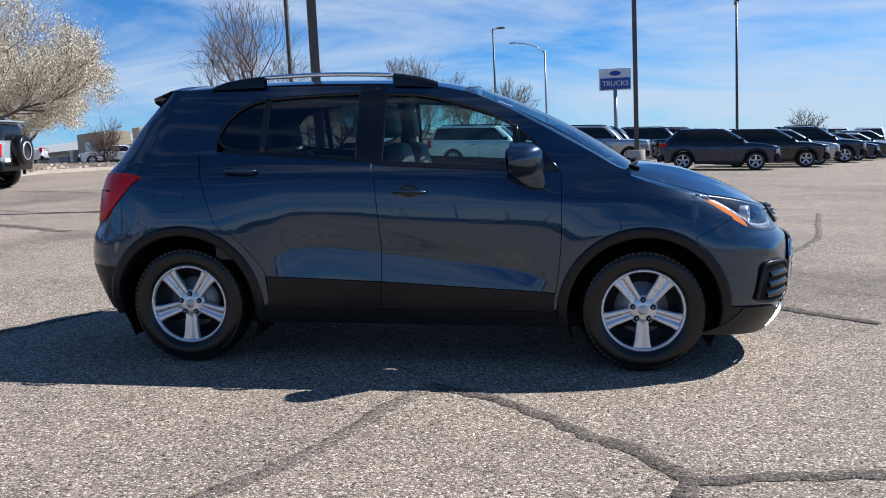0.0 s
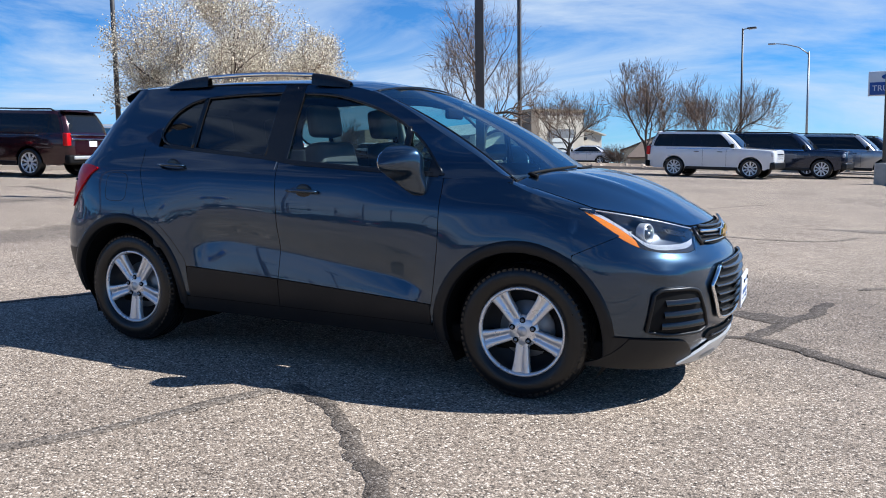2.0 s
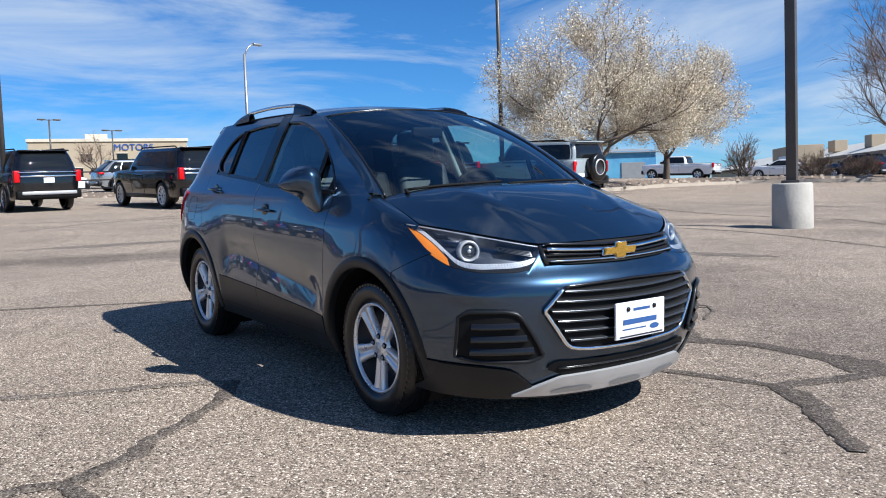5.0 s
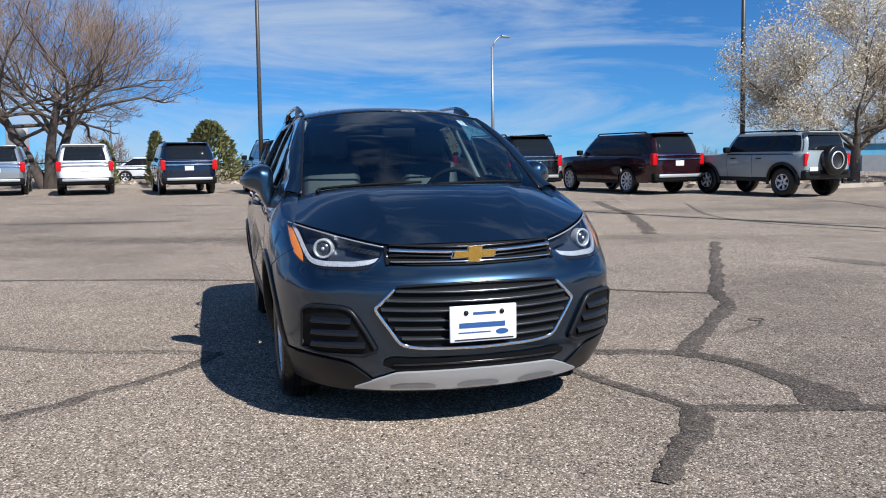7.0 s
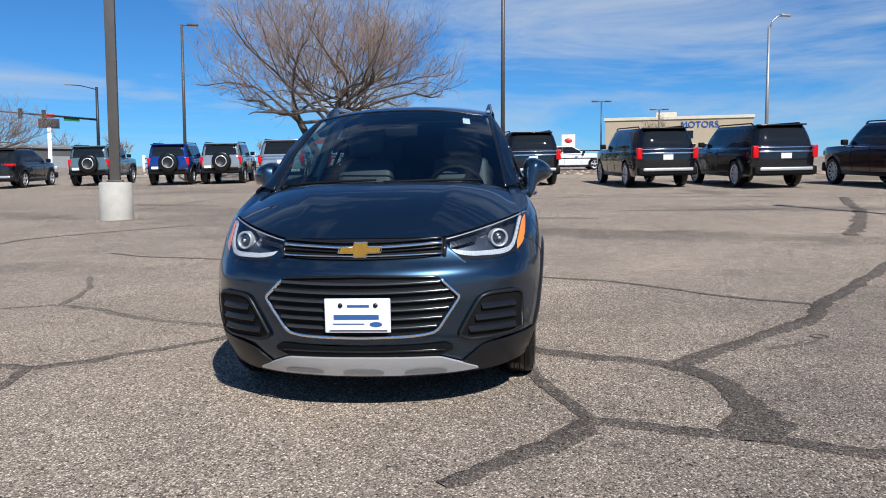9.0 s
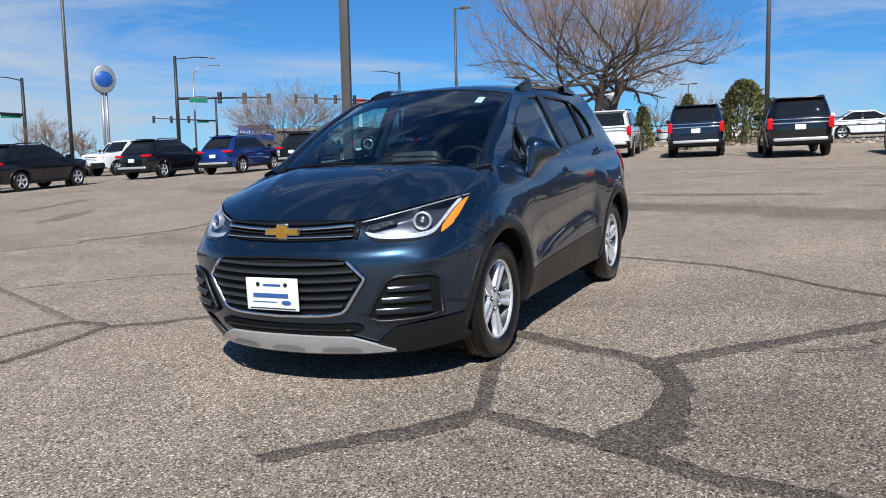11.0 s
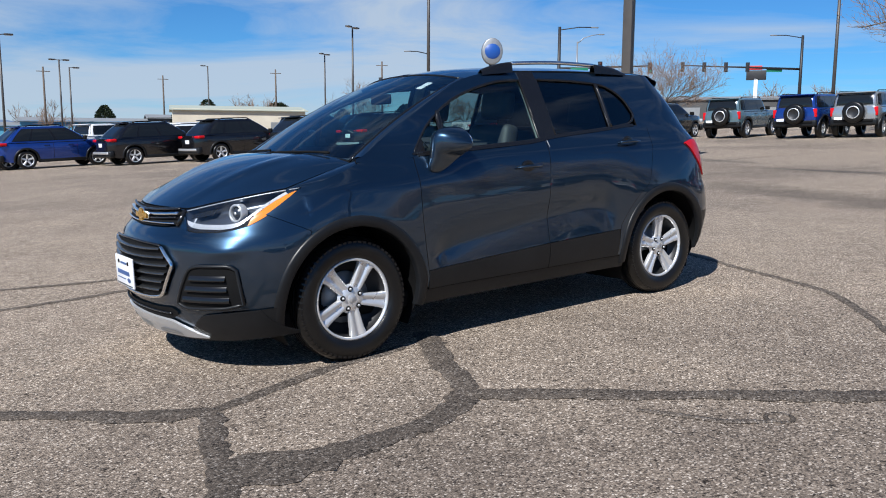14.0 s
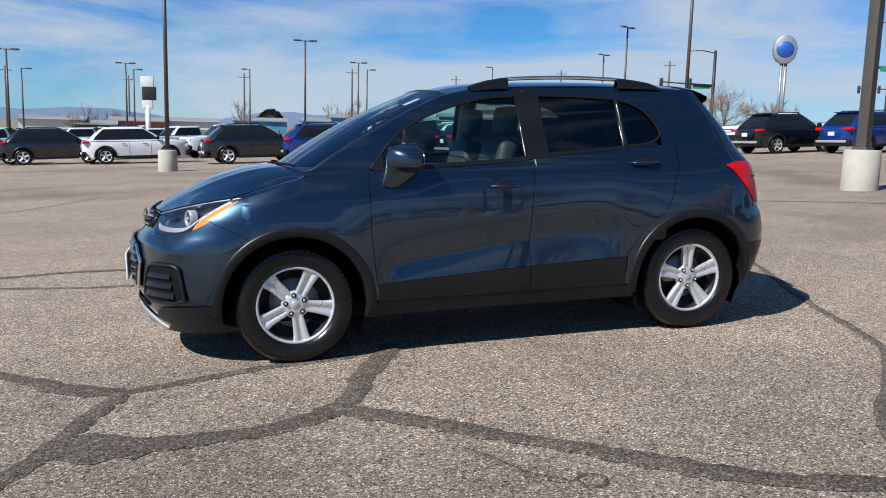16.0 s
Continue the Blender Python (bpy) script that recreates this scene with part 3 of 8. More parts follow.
    for y in [0.812, 0.816, 0.822, 0.830] + steps(0.84, 0.96, 16) + [0.972, 0.984, 0.994, 1.001, 1.005]:
        zc, zr, back, depth = (m_lo(y) + m_hi(y)) / 2, (m_hi(y) - m_lo(y)) / 2, 0.560 - 0.10 * (y - 0.86), 0
        depth = max(m_fr(y) - back, 0.01)
        ring = []
        for k in range(28):
            a = 2 * math.pi * k / 28
            c, q = math.cos(a), math.sin(a)
            u = abs(c) ** 0.62 if c > 0 else -0.10 * abs(c) ** 0.3
            z_ = zc + zr * math.copysign(abs(q) ** 0.58, q)
            low = max(0.0, 1.085 - z_)
            ring.append((back + 0.018 + 1.15 * low + (depth - 0.018) * u * (1 - 4.2 * low), s * y, z_))
        rows.append(ring)
    rows = [[tuple(np.mean(rows[0], 0))] * 28] + rows + [[tuple(np.mean(rows[-1], 0))] * 28]
    mirror = part("door_mirror", sheet("mirror", rows, closed=True, flip=s < 0), PAINT, suv, "body-coloured door mirror on a painted stalk")
    part("mirror_foot", tube([(0.720, s * 0.800, 1.005), (0.716, s * 0.826, 1.012), (0.712, s * 0.850, 1.020)], [0.030, 0.027, 0.022], 10), CLAD, mirror)
    part("mirror_band", tube([(0.668 + 0.065 * k, s * (0.898 - 0.070 * k), 1.070 - 0.012 * k) for k in steps(0, 1, 8)], 0.003, 5), BLACK, mirror)
    disc = lathe([(0.001, 0), (0.078, 0), (0.08, 0.004)], 24, "y")
    for v in disc.vertices:
        v.co = (0.552 - v.co.y - 0.08 * v.co.x, s * (0.902 + v.co.x * 0.98), 1.155 + v.co.z * 0.72)
    part("mirror_glass", disc, CHROME, mirror)
    part("mirror_sail", side_panel(steps(0.74, 0.83, 6), lambda x: belt(x) + 0.002, lambda x: min(fw_top(x), belt(x) + 0.10), 5, s, 0.004), BLACK, suv)
    # roof rail
    rp = [(-1.18, 1.566), (-1.10, 1.594), (-0.98, 1.614), (-0.86, 1.626), (-0.48, 1.638), (-0.108, 1.628), (0.0, 1.614), (0.09, 1.594), (0.150, 1.574)]
    rz = curve(*rp)
    rail = part("roof_rail", tube([(x, s * 0.575, rz(x)) for x in steps(-0.86, -0.108, 16)], 0.014, 10, squash=0.9), CHROME, suv, "bright silver roof rail with black ends")
    for a, b in ((-1.18, -0.86), (-0.108, 0.145)):
        rows = []
        for x in steps(a, b, 12):
            zt = rz(x) + 0.010
            zb = roof_side(x) - 0.01
            rows.append([(x, s * 0.596, zb), (x, s * 0.592, (zb + zt) / 2), (x, s * 0.585, zt - 0.008), (x, s * 0.575, zt), (x, s * 0.562, zt - 0.008), (x, s * 0.553, (zb + zt) / 2), (x, s * 0.548, zb)])
        part("rail_foot", sheet("foot", rows, flip=s < 0), BLACK, rail)
    # tail lamp
    tl_hi = curve((-1.95, 1.062), (-1.77, 1.088), (-1.62, 1.090), (-1.528, 1.074))
    tl_lo = curve((-1.95, 0.800), (-1.80, 0.815), (-1.753, 0.832), (-1.707, 0.885), (-1.633, 0.966), (-1.57, 1.035), (-1.528, 1.066))
    rows = [[(x, s * (side_y(x, z) + 0.010), z) for z in steps(tl_lo(x), tl_hi(x), 10)] for x in steps(-1.925, -1.528, 28)]
    tl = part("tail_lamp", sheet("lamp", rows, flip=s < 0), RED_LENS, suv, "red wrap-round tail lamp", solid=0.012)
    part("lamp_divider", tube([(x, s * (side_y(x, 0.985) + 0.011), 0.985 + 0.03 * (x + 1.9)) for x in steps(-1.88, -1.72, 8)], 0.006, 6), BLACK, tl)
    # fuel flap outline on the offside, as a shallow groove of trim
    if s < 0:
        loop = []
        for i in range(25):
            a = 2 * math.pi * i / 24
            cx, cz = math.cos(a), math.sin(a)
            x = -1.345 + 0.085 * math.copysign(abs(cx) ** 0.5, cx)
            z = 0.958 + 0.085 * math.copysign(abs(cz) ** 0.5, cz)
            loop.append((x, s * (side_y(x, z) - 0.0015), z))
        part("fuel_flap", tube(loop, 0.0026, 5, cap=False), BLACK, suv, "square fuel flap with dark shut line")

# floor pan and dark inner body behind the shut lines
inner = []
for s in (-1, 1):
    inner.append(side_panel(steps(-0.86, 0.872, 20), flat(0.24), lambda x: belt(x) - 0.02, 8, s, -0.03))
    inner.append(side_panel([0.86, 0.88, 0.9, 0.95, 1.0], arch_lo(flat(0.5)), lambda x: 1.06, 5, s, -0.02))
    inner.append(side_panel(steps(-1.66, -0.86, 20), lambda x: max(arch_lo(flat(0.40), 0.42)(x), 0.40), lambda x: belt(x) - 0.02, 8, s, -0.025))
for me in inner:
    part("inner_panel", me, MATT, suv)
part("floor_pan", box(3.3, 1.50, 0.10, (0.02, 0, 0.27), 0.02), MATT, suv)
part("axle_and_engine_bay", box(0.75, 0.86, 0.42, (1.35, 0, 0.50), 0.03), MATT, suv)
part("boot_floor", box(0.85, 0.86, 0.40, (-1.40, 0, 0.52), 0.03), MATT, suv)

# bonnet
def bonnet_front_z(y):
    return 0.868 + 0.092 * max(0.0, (abs(y) - 0.40) / 0.37) ** 1.1


rows = []
for i in range(30):
    v = i / 29
    row = []
    for j in range(41):
        w = -1 + j / 20
        bx, by, bz = 1.19 + 0.115 * (1 - w * w), 0.715 * w, 1.122 - 0.056 * abs(w) ** 4
        ey = 0.775 * w
        ez = bonnet_front_z(ey)
        ex = front_x(ey, ez) - 0.004
        x = bx + (ex - bx) * v
        y = by + (ey - by) * v
        z = bz + (ez - bz) * (v ** (1.85 - 0.80 * abs(w) ** 3))
        z += 0.012 * math.exp(-((abs(y) - 0.44 + 0.12 * v) / 0.05) ** 2) * math.sin(math.pi * min(1, v * 1.05)) * (1 - v * 0.4)
        row.append((x, y, z))
    rows.append(row)
part("bonnet", sheet("bonnet", rows, flip=True), PAINT, suv, solid=0.012)

corner = front_x(0.775, bonnet_front_z(0.775)) - 0.004
for s in (-1, 1):
    rows = []
    for k in steps(0, 1, 18):
        x = 1.10 + (corner + 0.005 - 1.10) * k
        v = max(0.0, (x - 1.19) / (corner - 1.19))
        ye, ze = 0.715 + 0.06 * v, 1.066 + (0.957 - 1.066) * v ** 1.05
        if x < 1.19:
            ze += 0.02
        yo, zo = side_y(x, hood_edge(x) - 0.004), hood_edge(x) - 0.004
        rows.append([(x, s * (ye + (yo - ye) * q), ze + (zo - ze) * q + 0.006 * math.sin(math.pi * q)) for q in (0.0, 0.3, 0.6, 0.85, 1.0)])
    part("wing_top", sheet("wt", rows, flip=s < 0), PAINT, suv)

# nose
def bumper_back(z):
    """Where the bumper ends towards the wheel arch and the wing."""
    if z < 0.742:
        dz = abs(z - WZ)
        return max(WB + (math.sqrt(ARCH ** 2 - dz * dz) if dz < ARCH else 0.0) + 0.002, 1.534)
    return min(1.534 + (z - 0.742) * 2.115, 1.739)


lamp_lo = curve((0.474, 0.778), (0.54, 0.768), (0.70, 0.755), (0.85, 0.758), (0.98, 0.772), (1.05, 0.786), (1.10, 0.806), (1.150, 0.838), (1.178, 0.900), (1.201, 0.962))
lamp_hi = lambda a: bonnet_front_z(half_width(0.92) * math.sin(a)) - 0.008
LAMP_IN, LAMP_OUT = 0.474, 1.201


def turn_at(q, z):
    """The bumper's columns: from the wheel arch (q = 0) to the middle (q = 1)."""
    return math.acos(min((bumper_back(z) - X0F) / (nose_x(z) - X0F), 0.999) ** (nose_p(z) / 2)) * (1 - q)


rows = []
for s in (-1, 1):
    half = []
    for i in range(70):
        q = i / 69
        col = []
        lo_, hi_ = 0.70, 0.97
        for _ in range(24):
            mid_ = (lo_ + hi_) / 2
            ang = turn_at(q, mid_)
            lid = bonnet_front_z(half_width(mid_) * math.sin(ang)) - 0.006
            if LAMP_IN < ang:
                lid = min(lid, lamp_lo(ang) - 0.002)
            lo_, hi_ = (mid_, hi_) if lid > mid_ else (lo_, mid_)
        top, bot = lo_, 0.19 + 0.03 * (1 - q) ** 2
        for j in range(44):
            z = bot + (0.735 - bot) * j / 33 if j <= 33 else 0.735 + (max(top, 0.737) - 0.735) * (j - 33) / 10
            col.append(tuple(nose_base(s * max(turn_at(q, z), 1e-4), z)))
        half.append(col)
    rows.extend(half if s < 0 else half[::-1][1:])
part("front_bumper", sheet("bumper", rows, flip=True), PAINT, suv, solid=0.012)
low_lo, low_hi = curve((0, 0.185), (0.6, 0.19), (0.82, 0.215)), curve((0, 0.215), (0.45, 0.230), (0.52, 0.28), (0.60, 0.335), (0.80, 0.362))
part("bumper_skirt", nose_panel(steps(-0.80, 0.80, 61), lambda y: low_lo(abs(y)), lambda y: low_hi(abs(y)), 5, 0.012), CLAD, suv, "dark plastic lower bumper skirt", solid=0.008)
for s in (-1, 1):
    rows = []
    for q in steps(0.0, 0.30, 14):
        top, bot = 0.372 - 0.02 * q / 0.30, 0.186 + 0.03 * (1 - q) ** 2
        rows.append([nose_at(s * turn_at(q, z), z, 0.008) for z in steps(bot, top, 7)])
    part("skirt_corner", sheet("corner", rows, flip=s < 0), CLAD, suv)
sk_hi = curve((0, 0.297), (0.36, 0.292), (0.44, 0.268), (0.55, 0.215))
sk_lo = curve((0, 0.200), (0.40, 0.203), (0.55, 0.209))
sk = part("skid_plate", nose_panel(steps(-0.55, 0.55, 61), lambda y: sk_lo(abs(y)), lambda y: sk_hi(abs(y)), 6, 0.022), SILVER, suv, "satin silver skid plate under the grille", solid=0.014)
for yc in (-0.30, 0.0, 0.30):
    part("skid_slot", nose_panel(steps(yc - 0.10, yc + 0.10, 9), lambda y: 0.216, lambda y: 0.240 - 0.3 * max(0, abs(y - yc) - 0.06), 3, 0.026), GREY_STEEL, sk)
li_hi, li_lo = curve((0, 0.352), (0.30, 0.356), (0.40, 0.362), (0.44, 0.345)), curve((0, 0.300), (0.36, 0.297), (0.44, 0.325))
li = part("lower_intake", nose_panel(steps(-0.44, 0.44, 31), lambda y: li_lo(abs(y)), lambda y: li_hi(abs(y)), 3, 0.010), MATT, suv)
part("intake_bar", tube([(front_x(y, 0.327) + 0.016, y, 0.327) for y in steps(-0.40, 0.40, 21)], 0.005, 6), BLACK, li)

lg_hi = curve((0, 0.695), (0.36, 0.685), (0.385, 0.680), (0.43, 0.640), (0.475, 0.595))
lg_lo = curve((0, 0.402), (0.25, 0.408), (0.36, 0.425), (0.42, 0.50), (0.475, 0.582))
grille = part("main_grille", nose_panel(steps(-0.474, 0.474, 61), lambda y: lg_lo(abs(y)), lambda y: lg_hi(abs(y)), 6, 0.012), MATT, suv, "black slatted main grille with chrome surround")
for k in range(6):
    z0 = 0.445 + 0.043 * k
    wide = min(0.465, 0.36 + (z0 - 0.42) * 0.70) if z0 < 0.59 else 0.47 - (z0 - 0.59) * 1.0
    rows = []
    for y in steps(-wide + 0.01, wide - 0.01, 41):
        zz = z0 + 0.012 * (abs(y) / 0.45) ** 2
        x = front_x(y, zz)
        rows.append([(x + 0.012, y, zz - 0.006), (x + 0.031, y, zz - 0.005), (x + 0.034, y, zz), (x + 0.028, y, zz + 0.006), (x + 0.012, y, zz + 0.009)])
    part("grille_slat", sheet("slat", rows, flip=True), SLAT, grille)
ring = [(front_x(y, lg_hi(abs(y))) + 0.018, y, lg_hi(abs(y)) + 0.004) for y in steps(-0.385, 0.385, 31)]
rim_r = [(front_x(y, lg_hi(y)) + 0.018, y, lg_hi(y)) for y in steps(0.39, 0.475, 8)] + [(front_x(y, lg_lo(y)) + 0.018, y, lg_lo(y)) for y in steps(0.475, 0.36, 10)]
bot = [(front_x(y, lg_lo(abs(y))) + 0.018, y, lg_lo(abs(y)) - 0.003) for y in steps(0.355, -0.355, 31)]
rim_l = [(p[0], -p[1], p[2]) for p in reversed(rim_r)]
part("grille_surround", tube(rim_r + bot + rim_l, 0.010, 8), CHROME, grille, "chrome grille surround")
part("grille_top_edge", tube(ring, 0.007, 6), BLACK, grille)

ug_hi = curve((0, 0.860), (0.30, 0.858), (0.400, 0.853))
ug_lo = curve((0, 0.765), (0.30, 0.772), (0.400, 0.784))
ug = part("upper_grille", nose_panel(steps(-0.402, 0.402, 41), lambda y: ug_lo(abs(y)), lambda y: ug_hi(abs(y)), 5, 0.010), MATT, suv, "narrow black upper grille with chrome bar")
for z0, rr, mt in ((0.826, 0.010, CHROME), (0.787, 0.005, CHROME), (0.850, 0.007, BLACK), (0.806, 0.005, BLACK)):
    part("grille_bar", tube([(front_x(y, z0) + 0.020, y, z0 + 0.02 * (abs(y) / 0.41) ** 1.5 * (1 if z0 > 0.8 else 0.4)) for y in steps(-0.392, 0.392, 31)], rr, 8), mt, ug)
for s in (-1, 1):
    part("grille_end", tube([nose_point(s * 0.402, 0.776, 0.004), nose_point(s * 0.402, 0.815, 0.005), nose_point(s * 0.400, 0.856, 0.004)], [0.010, 0.012, 0.009], 8), BLACK, ug)
# emblem: a plain gold cross with slanted ends
ebm = bmesh.new()
pts = [(-0.115, -0.016), (-0.035, -0.016), (-0.040, -0.038), (0.030, -0.038), (0.038, -0.016), (0.105, -0.016), (0.115, 0.016), (0.040, 0.016), (0.042, 0.038), (-0.030, 0.038), (-0.034, 0.016), (-0.105, 0.016)]
vs = [ebm.verts.new((0, y, z)) for y, z in pts]
f = ebm.faces.new(vs)
bmesh.ops.recalc_face_normals(ebm, faces=[f])
ex = bmesh.ops.extrude_face_region(ebm, geom=[f])
for v in ex["geom"]:
    if isinstance(v, bmesh.types.BMVert):
        v.co.x += 0.014
bmesh.ops.bevel(ebm, geom=ebm.edges[:], offset=0.003, segments=2, affect="EDGES")
bmesh.ops.recalc_face_normals(ebm, faces=ebm.faces)
for v in ebm.verts:
    v.co = (v.co.x + front_x(v.co.y, 0.81) + 0.026, v.co.y * 0.90 - 0.004, v.co.z * 0.90 + 0.818)
em = part("emblem", ebm, GOLD, ug, "gold cross-shaped emblem with chrome rim", smooth=False)
rim = [(front_x(y, 0.81) + 0.028, y * 0.955 - 0.004, 0.818 + z * 0.99) for y, z in pts + pts[:1]]
part("emblem_rim", tube(rim, 0.004, 6, cap=False), CHROME, em)

# dealer plate on the grille
plate = part("front_plate", box(0.012, 0.318, 0.166, (2.226, -0.003, 0.516), 0.005), WHITE_PLATE, suv, "white dealer plate with blue lettering bars")


def bar(name, y0, y1, z0, z1, mat, parent, x=2.2335):
    rows = [[(x, y0, z0), (x, y0, z1)], [(x, y1, z0), (x, y1, z1)]]
    return part(name, sheet("bar", rows), mat, parent, smooth=False, solid=0.0008)


# the dealer's lettering, as plain bars
for y0, y1, z0, z1, mt in ((-0.118, 0.100, 0.498, 0.521, BLUE_INK), (-0.122, 0.030, 0.474, 0.479, BLUE_INK), (-0.052, 0.056, 0.557, 0.569, BLUE_INK), (-0.140, 0.140, 0.441, 0.447, BLACK_INK)):
    bar("print_bar", y0, y1, z0, z1, mt, plate)
oval = lathe([(0.0005, 0.0), (0.030, 0.0), (0.0305, 0.0005)], 24, "y")
for v in oval.vertices:
    v.co = (2.2335, 0.085 + v.co.x, 0.474 + v.co.z * 0.42)
part("print_oval", oval, BLUE_INK, plate, "plain blue oval")
for yy in (-0.085, 0.085):
    part("plate_screw", lathe([(0.001, 0.006), (0.010, 0.005), (0.012, 0)], 12, "y", (0, 0, 0)), BLACK, plate).matrix_local = pose(2.232, yy, 0.566, 0, 0, -90)

# lamps and side intakes of the nose
for s in (-1, 1):
    def lamp_skin(angs, fa, fb, n, off, bowl=0.0):
        """A patch of the lamp between two shares fa(a)..fb(a) of its height, or heights if above 0.5."""
        rows_ = []
        for i, a_ in enumerate(angs):
            z0, z1 = fa(a_), max(fb(a_), fa(a_) + 1e-4)
            col_ = []
            for j in range(n):
                f_ = j / (n - 1)
                deep = bowl * min(1.0, 12 * min(f_, 1 - f_), 30 * min(i, len(angs) - 1 - i) / (len(angs) - 1))
                col_.append(nose_at(s * a_, z0 + (z1 - z0) * f_, off - deep))
            rows_.append(col_)
        return sheet("lamp", rows_, flip=s > 0)

    def lamp_z(f_):
        return lambda a_: lamp_lo(a_) + (lamp_hi(a_) - lamp_lo(a_)) * f_
    all_angs = steps(LAMP_IN, LAMP_OUT, 44)
    head = part("headlamp", lamp_skin(all_angs, lamp_z(0.0), lamp_z(1.0), 15, -0.002, 0.060), LAMP_DARK, suv, "clear projector headlamp with amber corner")
    guide = eased(curve((0.47, 0.822), (0.52, 0.808), (0.58, 0.794), (0.70, 0.786), (0.85, 0.786), (0.93, 0.791), (0.98, 0.801), (1.02, 0.824), (1.055, 0.868), (1.09, 0.912), (1.13, 0.944), (1.20, 0.966)), 0.47, 1.20, 0.012)
    thick = curve((0.49, 0.001), (0.56, 0.009), (0.62, 0.011), (1.10, 0.012), (1.16, 0.008), (1.19, 0.003))
    strip_angs = steps(0.495, 1.185, 60)

    def along(a_, side):
        """A point beside the guide line, thick(a) away across it."""
        e_ = 0.004
        ta, tz = 0.85 * 2 * e_, guide(a_ + e_) - guide(a_ - e_)
        ln_ = math.hypot(ta, tz)
        return a_ - side * thick(a_) * tz / ln_ / 0.85, guide(a_) + side * thick(a_) * ta / ln_
    rows_ = []
    for a_ in strip_angs:
        (a0_, z0_), (a1_, z1_) = along(a_, -1), along(a_, 1)
        rows_.append([nose_at(s * (a0_ + (a1_ - a0_) * f_), z0_ + (z1_ - z0_) * f_, -0.012) for f_ in steps(0, 1, 5)])
    strip_ = part("led_strip", sheet("strip", rows_, flip=s > 0), LED, head, "white running light strip", solid=0.01)
    for a_ in steps(0.60, 1.08, 28):
        part("strip_rib", tube([nose_at(s * b_[0], b_[1], -0.0105) for b_ in (along(a_, -0.8), along(a_, 0.8))], 0.0010, 4), GREY_STEEL, strip_)
    part("lamp_lip", tube([nose_at(s * a_, lamp_hi(a_) - 0.004, -0.004) for a_ in steps(0.48, 1.195, 40)], 0.0035, 6), SILVER, head)
    part("lamp_ledge", lamp_skin(steps(0.482, 1.05, 36), lambda a_: lamp_lo(a_) + 0.001, lambda a_: guide(a_) - thick(a_) - 0.001, 3, -0.006), MATT, head)
    part("amber_corner", lamp_skin(steps(1.045, 1.194, 20), lambda a_: lamp_lo(a_) + 0.004, lambda a_: max(guide(a_ - 0.022) - 0.008, lamp_lo(a_) + 0.005), 8, -0.006), AMBER, head, "amber side marker", solid=0.006)
    part("inner_reflector", lamp_skin(steps(0.515, 0.70, 16), lambda a_: lamp_hi(a_) - 0.040, lambda a_: lamp_hi(a_) - 0.012, 5, -0.030), SLAT, head, solid=0.004)
    for z_ in steps(0.036, 0.016, 4):
        part("reflector_rib", tube([nose_at(s * a_, lamp_hi(a_) - z_, -0.028) for a_ in steps(0.52, 0.695, 8)], 0.0014, 4), CLAD, head)
    pc = Vector(nose_at(s * 0.885, 0.862, -0.030))
    pn = Vector((0.93, s * 0.35, 0.08)).normalized()
    pu = Vector((0, 0, 1))
    pr = pn.cross(pu).normalized()
    pu = pr.cross(pn)
    # the small silver dome stands in for the highlight on the dark lens
    for nm, prof, mt in (("projector_ring", [(0.034, -0.004), (0.036, 0.008), (0.043, 0.013), (0.048, 0.008), (0.050, -0.03)], SILVER), ("projector_lens", [(0.001, 0.012), (0.014, 0.010), (0.025, 0.005), (0.034, -0.004)], SLAT),
                         ("projector_bulb", [(0.001, 0.016), (0.006, 0.014), (0.010, 0.009)], SILVER)):
        disc = lathe(prof, 30, "y")
        for v in disc.vertices:
            a, h, b = v.co
            v.co = pc + pr * a + pu * b + pn * h
        part(nm, disc, mt, head)
    cover = part("lamp_cover", lamp_skin(all_angs, lamp_z(0.0), lamp_z(1.0), 9, 0.003), LENS, head, "clear glossy lamp cover")
    cover.visible_shadow = False
    fg_hi = curve((0.475, 0.405), (0.53, 0.505), (0.585, 0.582), (0.64, 0.594), (0.745, 0.594), (0.772, 0.572))
    fg_lo = curve((0.475, 0.392), (0.53, 0.372), (0.70, 0.378), (0.772, 0.398))
    yy = [s * y for y in (steps(0.475, 0.772, 26) if s > 0 else steps(0.772, 0.475, 26))]
    fog = part("side_intake", nose_panel(yy, lambda y: fg_lo(abs(y)), lambda y: fg_hi(abs(y)), 5, 0.012), MATT, suv, "black slatted side intake in the bumper")
    for k in range(3):
        z0 = 0.420 + 0.055 * k
        rows = []
        for y in steps(0.515 + 0.030 * k, 0.735, 14):
            rows.append([nose_point(s * y, z0 - 0.016, 0.012), nose_point(s * y, z0 - 0.010, 0.026), nose_point(s * y, z0 - 0.004, 0.028), nose_point(s * y, z0 + 0.016, 0.013)])
        part("intake_slat", sheet("slat", rows, flip=s > 0), BLACK, fog)
    loop = [nose_point(s * y, fg_hi(y), 0.012) for y in steps(0.475, 0.772, 20)] + [nose_point(s * y, fg_lo(y), 0.012) for y in steps(0.772, 0.475, 20)]
    part("intake_edge", tube(loop + loop[:1], 0.010, 8, cap=False), CLAD, fog, "broad dark plastic intake frame")

